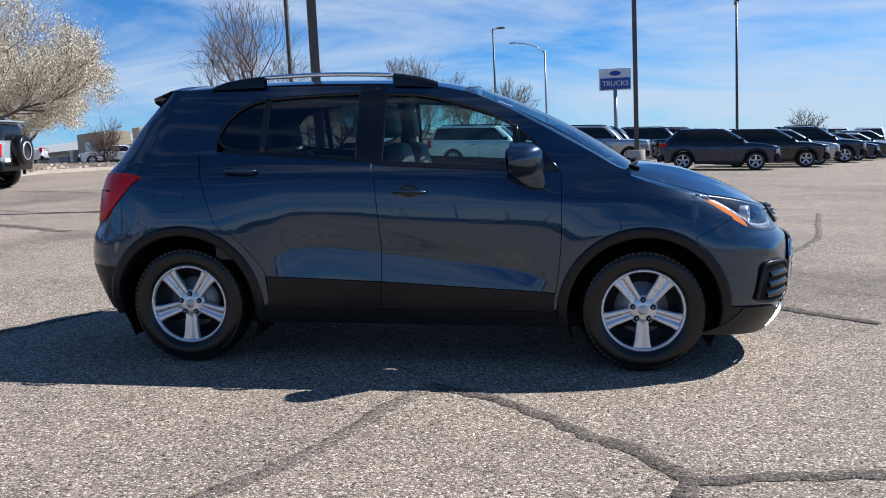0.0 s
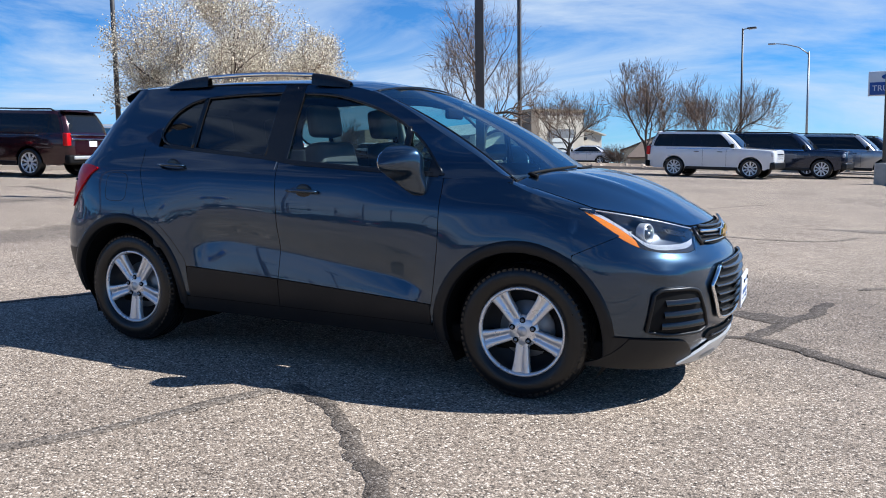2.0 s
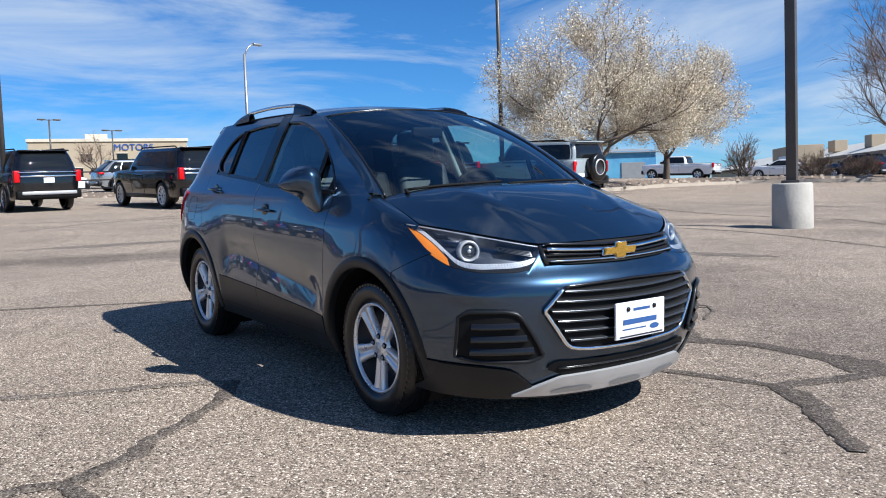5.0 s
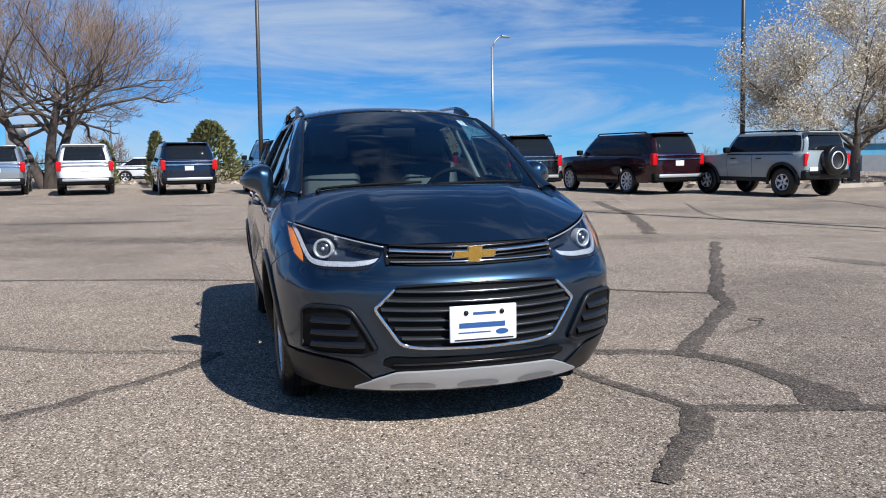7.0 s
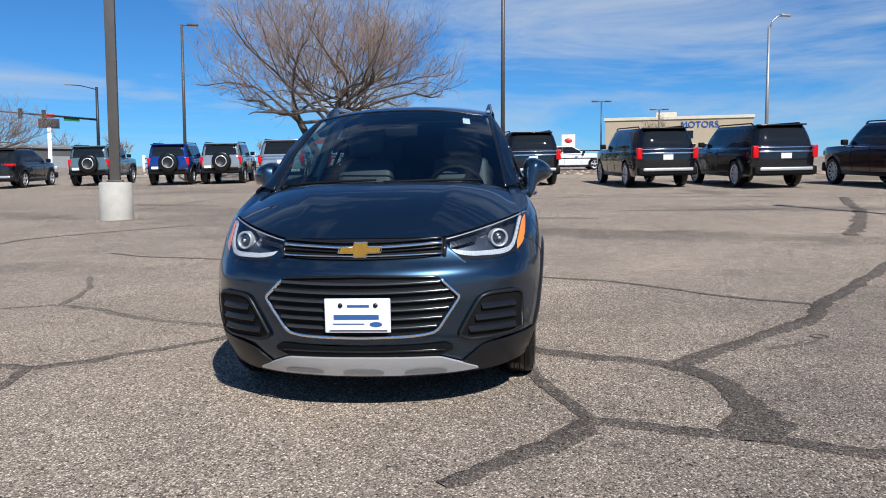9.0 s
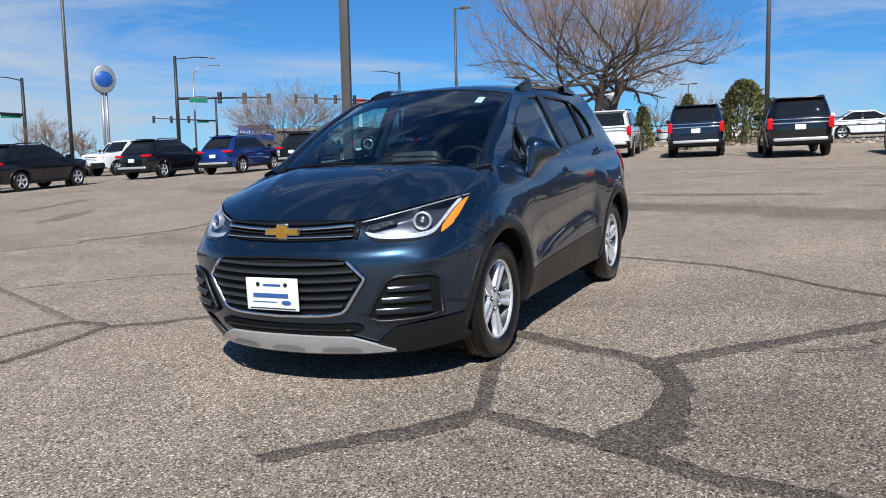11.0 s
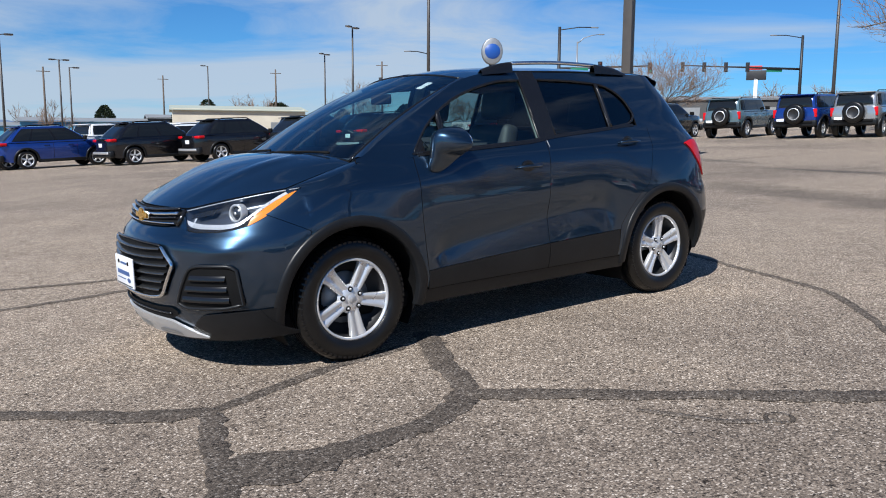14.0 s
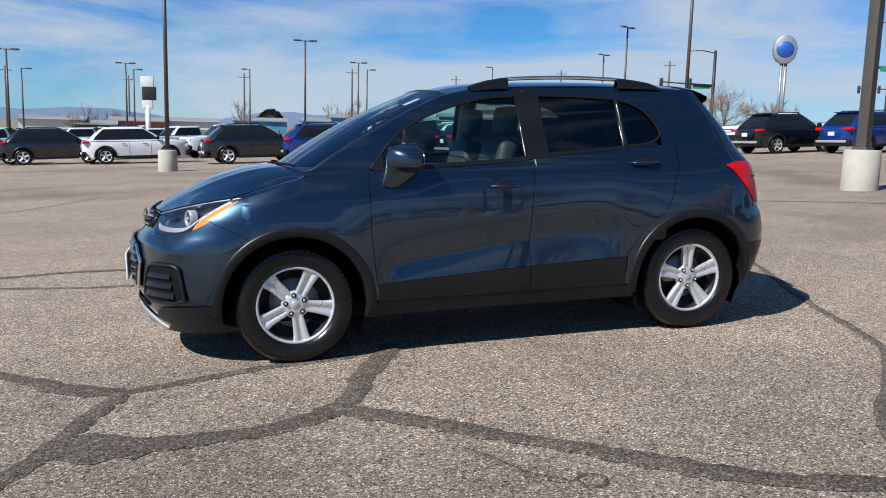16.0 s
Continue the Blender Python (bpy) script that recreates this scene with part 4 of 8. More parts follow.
# roof, windscreen, rear glass, spoiler
rows = []
for x in steps(-1.54, 0.30, 36):
    zs, ys_ = roof_side(x), side_y(x, min(roof_side(x), 1.57))
    rows.append([(x, ys_ * w, zs + 0.052 * (1 - abs(w) ** 2.4)) for w in steps(-1, 1, 27)])
part("roof", sheet("roof", rows, flip=True), PAINT, suv, solid=0.012)
rows = []
for v in steps(0, 1, 20):
    row = []
    for w in steps(-1, 1, 27):
        xb, zb, yb = 1.19 + 0.115 * (1 - w * w) - 0.01, 1.106 - 0.03 * abs(w) ** 4, 0.70 * w
        xt = 0.30 + 0.055 * (1 - w * w)
        yt = side_y(0.30, roof_side(0.30)) * w * 0.955
        zt = roof_side(0.30) + 0.050 * (1 - abs(w) ** 2.4)
        x, y, z = xb + (xt - xb) * v, yb + (yt - yb) * v, zb + (zt - zb) * v
        bow = math.sin(math.pi * v) * 0.038
        row.append((x + bow * 0.45, y, z + bow * 0.85))
    rows.append(row)
ws = part("windscreen", sheet("ws", rows), GLASS_WS, suv, "clear raked windscreen")
ws.visible_shadow = False
a = np.array(rows)
for col in (0, -1):
    part("windscreen_seal", tube([tuple(p) for p in a[:, col]], 0.008, 8), BLACK, ws)
part("windscreen_seal", tube([tuple(p) for p in a[-1]], 0.006, 6), BLACK, ws)
for col, s in ((0, -1), (-1, 1)):
    rows = []
    for p in a[:, col]:
        x = min(max(p[0], 0.30), 1.16)
        q = np.array((x, s * side_y(x, roof_side(x)), roof_side(x)))
        rows.append([tuple(p + (q - p) * k + np.array((0, 0, 0.008 * math.sin(math.pi * k)))) for k in (0.0, 0.25, 0.5, 0.75, 1.0)])
    part("windscreen_pillar", sheet("pillar", rows, flip=s > 0), PAINT, suv)
part("screen_sticker", sheet("st", [[tuple(a[15, 22] + np.array((0, 0, -0.004))), tuple(a[17, 22] + np.array((0, 0, -0.004)))], [tuple(a[15, 23] + np.array((0, 0, -0.004))), tuple(a[17, 23] + np.array((0, 0, -0.004)))]]), WHITE_PLATE, ws, "small white paper sticker")
part("cowl", sheet("cowl", [[(1.19 + 0.115 * (1 - w * w) + d, 0.71 * w, 1.112 - 0.045 * abs(w) ** 4 - dz) for w in steps(-1, 1, 21)] for d, dz in ((-0.05, 0.0), (0.01, 0.014), (0.03, 0.018))]), MATT, suv, "black wiper cowl")
for y0, y1, nm in ((-0.60, -0.05, "wiper"), (0.0, 0.56, "wiper")):
    arm = [(1.19 + 0.115 * (1 - (y / 0.7) ** 2) - 0.005 + 0.008 * math.sin(k * 3), y, 1.122 - 0.03 * abs(y / 0.7) ** 4 + 0.012 * k) for k, y in zip(steps(0, 1, 10), steps(y0, y1, 10))]
    w = part(nm, tube(arm, 0.008, 6), MATT, suv)
    part("wiper_pivot", tube([arm[0], (arm[0][0] + 0.05, arm[0][1] - 0.02, arm[0][2] - 0.012)], [0.009, 0.011], 8), MATT, w)
rows = []
for v in steps(0, 1, 10):
    z = 1.15 + 0.385 * v
    rows.append([(rear_x(y, z) + 0.004, y, z) for y in steps(-side_y(tail_x(z) + 0.03, z), side_y(tail_x(z) + 0.03, z), 25)])
part("tailgate", sheet("tg", rows, flip=True), PAINT, suv)
rows = [[(rear_x(w * (0.55 - 0.11 * v), 1.17 + 0.33 * v) - 0.004, w * (0.55 - 0.11 * v), 1.17 + 0.33 * v) for w in steps(-1, 1, 15)] for v in steps(0, 1, 10)]
part("rear_window", sheet("rw", rows, flip=True), DARK_GLASS, suv, "dark privacy rear window")
rows = []
for w in steps(-1, 1, 23):
    y = w * 0.57
    back = -1.640 + 0.09 * w * w
    crown = 0.052 * (1 - abs(w) ** 2.4)
    rows.append([(-1.34, y, roof_side(-1.34) + crown + 0.003), (-1.44, y, roof_side(-1.44) + crown + 0.007), (back + 0.03, y, 1.530 + 0.75 * crown), (back, y, 1.518 + 0.7 * crown), (back + 0.006, y, 1.490 + 0.6 * crown), (-1.50, y, 1.462 + 0.4 * crown)])
part("roof_spoiler", sheet("sp", rows, closed=True), PAINT, suv)

# cabin
dash = []
for v in steps(0, 1, 9):
    dash.append([(1.16 - 0.42 * v + 0.06 * (1 - (w * w)), 0.70 * w, 1.085 - 0.02 * v - 0.16 * max(0, v - 0.75) * 4 - 0.03 * abs(w) ** 3) for w in steps(-1, 1, 17)])
part("dashboard", sheet("dash", dash), DASH, suv, "dark grey dashboard", solid=0.05)
ringp = [(0.50 + 0.065 * math.sin(a), 0.36 + 0.185 * math.cos(a), 1.02 + 0.172 * math.sin(a)) for a in (2 * math.pi * i / 28 for i in range(29))]
wheel = part("steering_wheel", tube(ringp, 0.016, 8, cap=False), MATT, suv, "black three-spoke steering wheel")
part("wheel_hub", lathe([(0.001, -0.03), (0.06, -0.025), (0.07, 0.02)], 16, "y"), MATT, wheel).matrix_local = pose(0.50, 0.36, 1.02, 0, 0, 90)
for a in (0, math.pi, 1.5 * math.pi):
    part("wheel_spoke", tube([(0.50, 0.36, 1.02), (0.50 + 0.06 * math.sin(a), 0.36 + 0.18 * math.cos(a), 1.02 + 0.165 * math.sin(a))], 0.016, 6), MATT, wheel)


def seat(cx, cy, width=0.50, back=0.60):
    st = part("front_seat" if cx > -0.4 else "rear_seat", box(0.50, width, 0.17, (cx, cy, 0.62), 0.05, 3), LEATHER, suv, "black cloth seat")
    bk = box(0.15, width * 0.94, back, (0, 0, back / 2), 0.055, 3, 0.86)
    o = part("seat_back", bk, LEATHER, st)
    o.matrix_local = pose(cx - 0.22, cy, 0.66, 0, -14, 0)
    h = part("headrest", box(0.10, 0.27, 0.19, (0, 0, 0), 0.045, 3), LEATHER, st)
    h.matrix_local = pose(cx - 0.22 - 0.175, cy, 0.66 + back + 0.11, 0, -10, 0)
    for dy in (-0.06, 0.06):
        p_ = part("headrest_post", tube([(0, dy, -0.18), (0, dy, 0)], 0.007, 6), CHROME, st)
        p_.matrix_local = h.matrix_local
    return st


for cy in (-0.36, 0.36):
    seat(0.22, cy)
    seat(-0.62, cy * 0.95, 0.56, 0.54)
part("rear_view_mirror", box(0.03, 0.22, 0.065, (0.52, 0.0, 1.43), 0.014), MATT, suv)
for s in (-1, 1):
    part("inner_door_trim", sheet("idt", [[(x, s * (side_y(x, z) - 0.06), z) for z in steps(0.60, 1.125, 6)] for x in steps(-1.1, 0.82, 20)], flip=s > 0), DASH, suv)
    part("pillar_trim", tube([(x, s * (side_y(x, roof_side(x)) - 0.035), roof_side(x) - 0.02) for x in steps(0.32, 1.0, 14)], 0.018, 8), TRIM_GREY, suv, "pale grey pillar trim")
    part("pillar_trim", tube([(-0.20, s * (side_y(-0.2, z) - 0.04), z) for z in steps(1.0, 1.54, 8)], 0.035, 8), TRIM_GREY, suv)
rows = [[(x, (side_y(x, 1.55) - 0.04) * w, roof_side(x) - 0.02 + 0.05 * (1 - w * w)) for w in steps(-1, 1, 9)] for x in steps(-1.60, 0.28, 12)]
part("headlining", sheet("hl", rows), TRIM_GREY, suv, "pale grey headlining")


# ---- wheels ----
def road_wheel(parent, x, y, z, s, radius, width, rim_r, style="five", name="wheel", turn=0.0):
    """A wheel whose outer face looks along s * y."""
    w = new(name)
    w.parent = parent
    w.matrix_local = pose(x, y, z, 0, turn, 0)
    hw = width / 2
    prof = [(rim_r * 0.97, -hw * 0.7), (rim_r * 1.02, -hw * 0.85), (radius * 0.86, -hw * 1.02), (radius * 0.955, -hw * 0.86), (radius, -hw * 0.62), (radius * 1.0, 0), (radius, hw * 0.62), (radius * 0.955, hw * 0.86),
            (radius * 0.86, hw * 1.02), (rim_r * 1.14, hw * 0.98), (rim_r * 1.02, hw * 0.86), (rim_r * 0.99, hw * 0.70)]
    part("tyre", lathe([(r, s * h) for r, h in prof], 48, "y"), RUBBER, w)
    return w, hw


def alloy_detail(w, s, hw, rim_r):
    """Five broad grooved spokes, a barrel, nuts and a cap."""
    rim = part("rim", lathe([(rim_r * 0.99, s * hw * 0.72), (rim_r * 1.01, s * hw * 0.84), (rim_r * 0.965, s * hw * 0.86), (rim_r * 0.935, s * hw * 0.74), (rim_r * 0.90, -s * hw * 0.6)], 48, "y"), ALLOY, w, "bright five-spoke alloy rim")
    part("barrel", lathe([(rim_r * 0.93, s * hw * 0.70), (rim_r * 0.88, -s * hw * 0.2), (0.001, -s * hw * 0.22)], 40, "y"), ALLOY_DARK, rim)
    part("brake_disc", lathe([(0.001, -s * hw * 0.06), (rim_r * 0.64, -s * hw * 0.07), (rim_r * 0.65, -s * hw * 0.18)], 32, "y"), GREY_STEEL, rim)
    for k in range(5):
        a0 = math.pi / 2 + 2 * math.pi * k / 5 + math.pi
        rows = []
        for i in range(9):
            q = i / 8
            r = rim_r * (0.18 + 0.78 * q)
            half = 0.029 + 0.016 * q + 0.008 * max(0, q - 0.8) * 5
            depth = s * hw * (0.62 + 0.14 * q)
            row = []
            for t, d in ((-1.0, -0.030), (-1.0, -0.004), (-0.86, 0.0), (-0.30, -0.001), (-0.22, -0.007), (0.22, -0.007), (0.30, -0.001), (0.86, 0.0), (1.0, -0.004), (1.0, -0.030)):
                u = half * t
                row.append((r * math.cos(a0) - u * math.sin(a0), depth + s * d, r * math.sin(a0) + u * math.cos(a0)))
            rows.append(row)
        part("spoke", sheet("spoke", rows, flip=s > 0), ALLOY, rim)
        an = a0 + math.pi / 5
        # black discs on the hub put in the shade of recessed nut pockets
        for nm, prof, mt in (("nut_pocket_shade", [(0.001, 0.002), (0.0150, 0.001), (0.0160, -0.014)], MATT), ("wheel_nut", [(0.001, 0.013), (0.0065, 0.011), (0.0085, 0.0)], GREY_STEEL)):
            nut = lathe([(r, s * h) for r, h in prof], 10, "y")
            for v in nut.vertices:
                v.co = (v.co.x + 0.056 * math.cos(an), v.co.y + s * hw * 0.655, v.co.z + 0.056 * math.sin(an))
            part(nm, nut, mt, rim)
    part("hub", lathe([(0.001, s * hw * 0.66), (0.030, s * hw * 0.655), (0.034, s * hw * 0.645), (0.068, s * hw * 0.63), (0.082, s * hw * 0.45)], 30, "y"), ALLOY, rim)
    part("centre_cap", lathe([(0.001, s * hw * 0.69), (0.024, s * hw * 0.675), (0.027, s * hw * 0.64)], 24, "y"), SILVER, rim)


for wx, s in ((WB, -1), (WB, 1), (-WB, -1), (-WB, 1)):
    w, hw = road_wheel(suv, wx, s * 0.755, WZ + 0.004, s, 0.339, 0.205, 0.223, turn={(1, -1): 0, (1, 1): 8, (-1, -1): 0, (-1, 1): 36}[(1 if wx > 0 else -1, s)])
    alloy_detail(w, s, hw, 0.223)
    # tread blocks: shallow grooves round the tyre
    grooves = [tube([(0.3385 * math.cos(a), g, 0.3385 * math.sin(a)) for a in (2 * math.pi * i / 48 for i in range(49))], 0.004, 4, cap=False) for g in (-0.045, -0.015, 0.015, 0.045)]
    part("tread_groove", joined("grooves", grooves), MATT, w)
    blocks = []
    for i in range(64):
        a = 2 * math.pi * i / 64
        for g in (-1, 1):
            b_ = box(0.020, 0.036, 0.016)
            for v in b_.vertices:
                x_, y_, z_ = v.co
                rr = 0.3325 + z_ * 0.9 - 0.62 * max(0.0, y_ + 0.0145)
                v.co = (rr * math.cos(a) - x_ * math.sin(a), g * (0.078 + y_), rr * math.sin(a) + x_ * math.cos(a))
            blocks.append(b_)
    part("tread_pattern", joined("blocks", blocks), RUBBER, w, smooth=False, kind="stuff")


# ---- ground ----
def asphalt(name="aged_asphalt", tone=(0.935, 0.888, 0.838), stone=0.8):
    """Pale tan stones in a weathered binder; tone: a tint over all of it."""
    m = material(name, (0.3, 0.26, 0.21), rough=0.92, spec=0.2)
    nt = m.node_tree
    b = nt.nodes["Principled BSDF"]
    co = nt.nodes.new("ShaderNodeTexCoord")

    def noise_node(scale, det, rough=0.6):
        n = nt.nodes.new("ShaderNodeTexNoise")
        n.inputs["Scale"].default_value, n.inputs["Detail"].default_value, n.inputs["Roughness"].default_value = scale, det, rough
        nt.links.new(co.outputs["Object"], n.inputs["Vector"])
        return n.outputs["Fac"]

    def ramp(src, *stops):
        r = nt.nodes.new("ShaderNodeValToRGB")
        while len(r.color_ramp.elements) < len(stops):
            r.color_ramp.elements.new(0.5)
        for e, (p, c) in zip(r.color_ramp.elements, stops):
            e.position, e.color = p, (*c, 1)
        nt.links.new(src, r.inputs["Fac"])
        return r.outputs["Color"]

    def mixed(kind, fac, a, b_):
        x = nt.nodes.new("ShaderNodeMix")
        x.data_type, x.blend_type = "RGBA", kind
        for src, k in ((fac, 0), (a, 6), (b_, 7)):
            if isinstance(src, (int, float)):
                x.inputs[k].default_value = src
            else:
                nt.links.new(src, x.inputs[k])
        return x.outputs[2]
    vor = nt.nodes.new("ShaderNodeTexVoronoi")
    vor.inputs["Scale"].default_value = 125
    nt.links.new(co.outputs["Object"], vor.inputs["Vector"])
    sep = nt.nodes.new("ShaderNodeSeparateColor")
    nt.links.new(vor.outputs["Color"], sep.inputs["Color"])
    stones = ramp(sep.outputs["Red"], (0.0, (0.085, 0.074, 0.066)), (0.22, (0.235, 0.199, 0.163)), (0.68, (0.350, 0.292, 0.238)), (0.88, (0.52, 0.45, 0.375)), (1.0, (0.88, 0.80, 0.70)))
    dist = ramp(vor.outputs["Distance"], (0.0, (1, 1, 1)), (0.55, (1, 1, 1)), (0.85, (0.35, 0.33, 0.31)))
    col = mixed("MULTIPLY", stone, stones, dist)
    col = mixed("MULTIPLY", 1.0, col, ramp(noise_node(0.7, 8, 0.68), (0.28, (0.78, 0.78, 0.79)), (0.55, (1.0, 1.0, 1.0)), (0.75, (1.12, 1.10, 1.07))))
    col = mixed("MULTIPLY", 0.9, col, ramp(noise_node(0.11, 6, 0.6), (0.34, (0.66, 0.66, 0.68)), (0.48, (1.0, 1.0, 1.0)), (0.7, (1.06, 1.05, 1.03))))
    col = mixed("MULTIPLY", 0.5, col, ramp(noise_node(5, 5, 0.7), (0.32, (0.70, 0.69, 0.68)), (0.5, (1, 1, 1)), (0.8, (1.12, 1.11, 1.10))))
    col = mixed("MULTIPLY", 0.88, col, ramp(noise_node(52, 2, 0.5), (0.30, (0.10, 0.095, 0.09)), (0.39, (1, 1, 1)), (0.8, (1.06, 1.06, 1.06))))
    col = mixed("MULTIPLY", 0.42, col, ramp(noise_node(26, 3, 0.75), (0.30, (0.62, 0.61, 0.60)), (0.48, (1, 1, 1)), (0.70, (1.22, 1.21, 1.19))))
    # driven-in oil and tyre marks: long soft patches with ragged edges
    ragged = nt.nodes.new("ShaderNodeTexNoise")
    ragged.inputs["Scale"].default_value, ragged.inputs["Detail"].default_value, ragged.inputs["Roughness"].default_value = 1.1, 7, 0.68
    nt.links.new(co.outputs["Object"], ragged.inputs["Vector"])
    for cx, cy, turn, length, width, shade in ((-7.2, 0.6, 69, 14.0, 1.5, 0.62), (-12.6, -12.2, 65, 9.0, 1.6, 0.66), (-3.3, -5.6, 88, 3.4, 1.1, 0.74), (1.5, 3.0, -27, 8.0, 1.9, 0.76),
                                               (-10.8, 7.5, 75, 9.0, 1.3, 0.70), (6.0, -14.5, 20, 9.0, 1.5, 0.78), (-4.0, 11.5, 30, 8.0, 1.5, 0.76)):
        mp = nt.nodes.new("ShaderNodeMapping")
        mp.vector_type = "TEXTURE"
        mp.inputs["Location"].default_value, mp.inputs["Rotation"].default_value = (cx, cy, 0), (0, 0, radians(turn))
        mp.inputs["Scale"].default_value = (length / 2, width / 2, 1000)
        nt.links.new(co.outputs["Object"], mp.inputs["Vector"])
        ln = nt.nodes.new("ShaderNodeVectorMath")
        ln.operation = "LENGTH"
        nt.links.new(mp.outputs["Vector"], ln.inputs[0])
        ad = nt.nodes.new("ShaderNodeMath")
        ad.operation, ad.inputs[1].default_value = "MULTIPLY_ADD", 2.4
        nt.links.new(ragged.outputs["Fac"], ad.inputs[0])
        nt.links.new(ln.outputs["Value"], ad.inputs[2])
        col = mixed("MULTIPLY", 1.0, col, ramp(ad.outputs[0], (0.0, (shade, shade, shade * 1.02)), (0.44, (shade, shade, shade * 1.02)), (1.0, (1, 1, 1))))
        ad2 = nt.nodes.new("ShaderNodeMapRange")
        ad2.inputs["From Min"].default_value, ad2.inputs["From Max"].default_value = 1.0, 2.5
        nt.links.new(ad.outputs[0], ad2.inputs["Value"])
        nt.links.new(ad2.outputs["Result"], col.node.inputs[7].links[0].from_node.inputs["Fac"])
    tint = nt.nodes.new("ShaderNodeRGB")
    tint.outputs[0].default_value = (*tone, 1)
    col = mixed("MULTIPLY", 1.0, col, tint.outputs[0])
    nt.links.new(col, b.inputs["Base Color"])
    bp = nt.nodes.new("ShaderNodeBump")
    bp.inputs["Distance"].default_value, bp.inputs["Strength"].default_value = 0.004, 0.9
    inv = nt.nodes.new("ShaderNodeMath")
    inv.operation = "MULTIPLY_ADD"
    inv.inputs[1].default_value, inv.inputs[2].default_value = -1.0, 1.0
    nt.links.new(vor.outputs["Distance"], inv.inputs[0])
    nt.links.new(inv.outputs[0], bp.inputs["Height"])
    nt.links.new(bp.outputs["Normal"], b.inputs["Normal"])
    return m


ASPHALT = asphalt()
SOIL = material("dry_soil_and_grass", (0.24, 0.19, 0.12), rough=0.95, second=(0.15, 0.13, 0.075), size=0.08, fine=0.2)
TAR = asphalt("crack_sealant_tar", (0.395, 0.382, 0.375), 0.5)
OLD_TAR = asphalt("weathered_crack_fill", (0.55, 0.535, 0.525), 0.6)
STAIN = asphalt("oil_stained_asphalt", (0.60, 0.59, 0.585), 0.7)
KERB = material("kerb_concrete", (0.42, 0.36, 0.29), rough=0.9, second=(0.33, 0.28, 0.22), size=2, fine=0.12)
ROCK = material("tan_landscape_rock", (0.42, 0.34, 0.26), rough=0.9, second=(0.30, 0.25, 0.2), size=5, per_piece=0.35)
BARK_SOIL = material("bare_planting_soil", (0.22, 0.16, 0.11), rough=0.95, second=(0.15, 0.11, 0.08), size=3, fine=0.25)

rings = [0.0] + [0.5 * 1.075 ** i for i in range(124)]
rows = []
for r in rings:
    rows.append([(r * math.cos(a), r * math.sin(a), lot_z(r * math.cos(a), r * math.sin(a))) for a in (2 * math.pi * k / 160 for k in range(160))])
gm = sheet("ground", rows, closed=True)
gm.materials.append(ASPHALT)
gm.materials.append(SOIL)
for p in gm.polygons:
    c = p.center
    if math.hypot(c.x, c.y) > 125:
        p.material_index = 1
ground = part("ground", gm, None, label="worn grey-brown asphalt lot running out to dry land", kind="structure")
tagged(ground, category="ground")


def on_slope(x, y, up=0.0):
    """A point of the suv's own ground plane, in the world, lying on the lot."""
    p = SLOPE @ Vector((x, y, 0))
    return Vector((p.x, p.y, lot_z(p.x, p.y) + up))


def crack(points, width, mat=TAR, ragged=0.6, seed=1, level=0.005, taper=True):
    """A filled crack: a ribbon with a wandering line and ragged edges."""
    rnd = random.Random(seed)
    pts = [Vector((*p, 0)) for p in points]
    fine = []
    for i in range(len(pts) - 1):
        p0, p1, p2, p3 = pts[max(i - 1, 0)], pts[i], pts[i + 1], pts[min(i + 2, len(pts) - 1)]
        n = max(3, int((p2 - p1).length / 0.045))
        n = min(n, 60)
        for k in range(n):
            t = k / n
            fine.append(0.5 * ((2 * p1) + (p2 - p0) * t + (2 * p0 - 5 * p1 + 4 * p2 - p3) * t * t + (3 * p1 - p0 - 3 * p2 + p3) * t ** 3))
    fine.append(pts[-1])
    rows = []
    n = len(fine)
    for i, p in enumerate(fine):
        d = (fine[min(i + 1, n - 1)] - fine[max(i - 1, 0)]).normalized()
        side = Vector((-d.y, d.x, 0))
        wob = noise.noise(Vector((p.x * 3.1 + seed, p.y * 3.1, 0))) * width * 0.35
        w = width * (0.57 + 0.20 * noise.noise(Vector((p.x * 2.3, p.y * 2.3 + seed * 7, 5))))
        if taper:
            w *= min(1.0, 0.62 + min(i, n - 1 - i) * 0.14)
        a = w * (1 + ragged * noise.noise(Vector((p.x * 16, p.y * 16, seed)))) + wob
        b = w * (1 + ragged * noise.noise(Vector((p.x * 16, p.y * 16, seed + 40)))) - wob
        rows.append([on_slope(*(p + side * a).xy, level - 0.004), on_slope(*(p + side * a * 0.85).xy, level), on_slope(*(p - side * b * 0.85).xy, level), on_slope(*(p - side * b).xy, level - 0.004)])
    c = part("filled_crack", sheet("crack", rows, flip=True), mat, kind="structure", label="dark tar-filled crack in the asphalt")
    return tagged(c, category="crack")


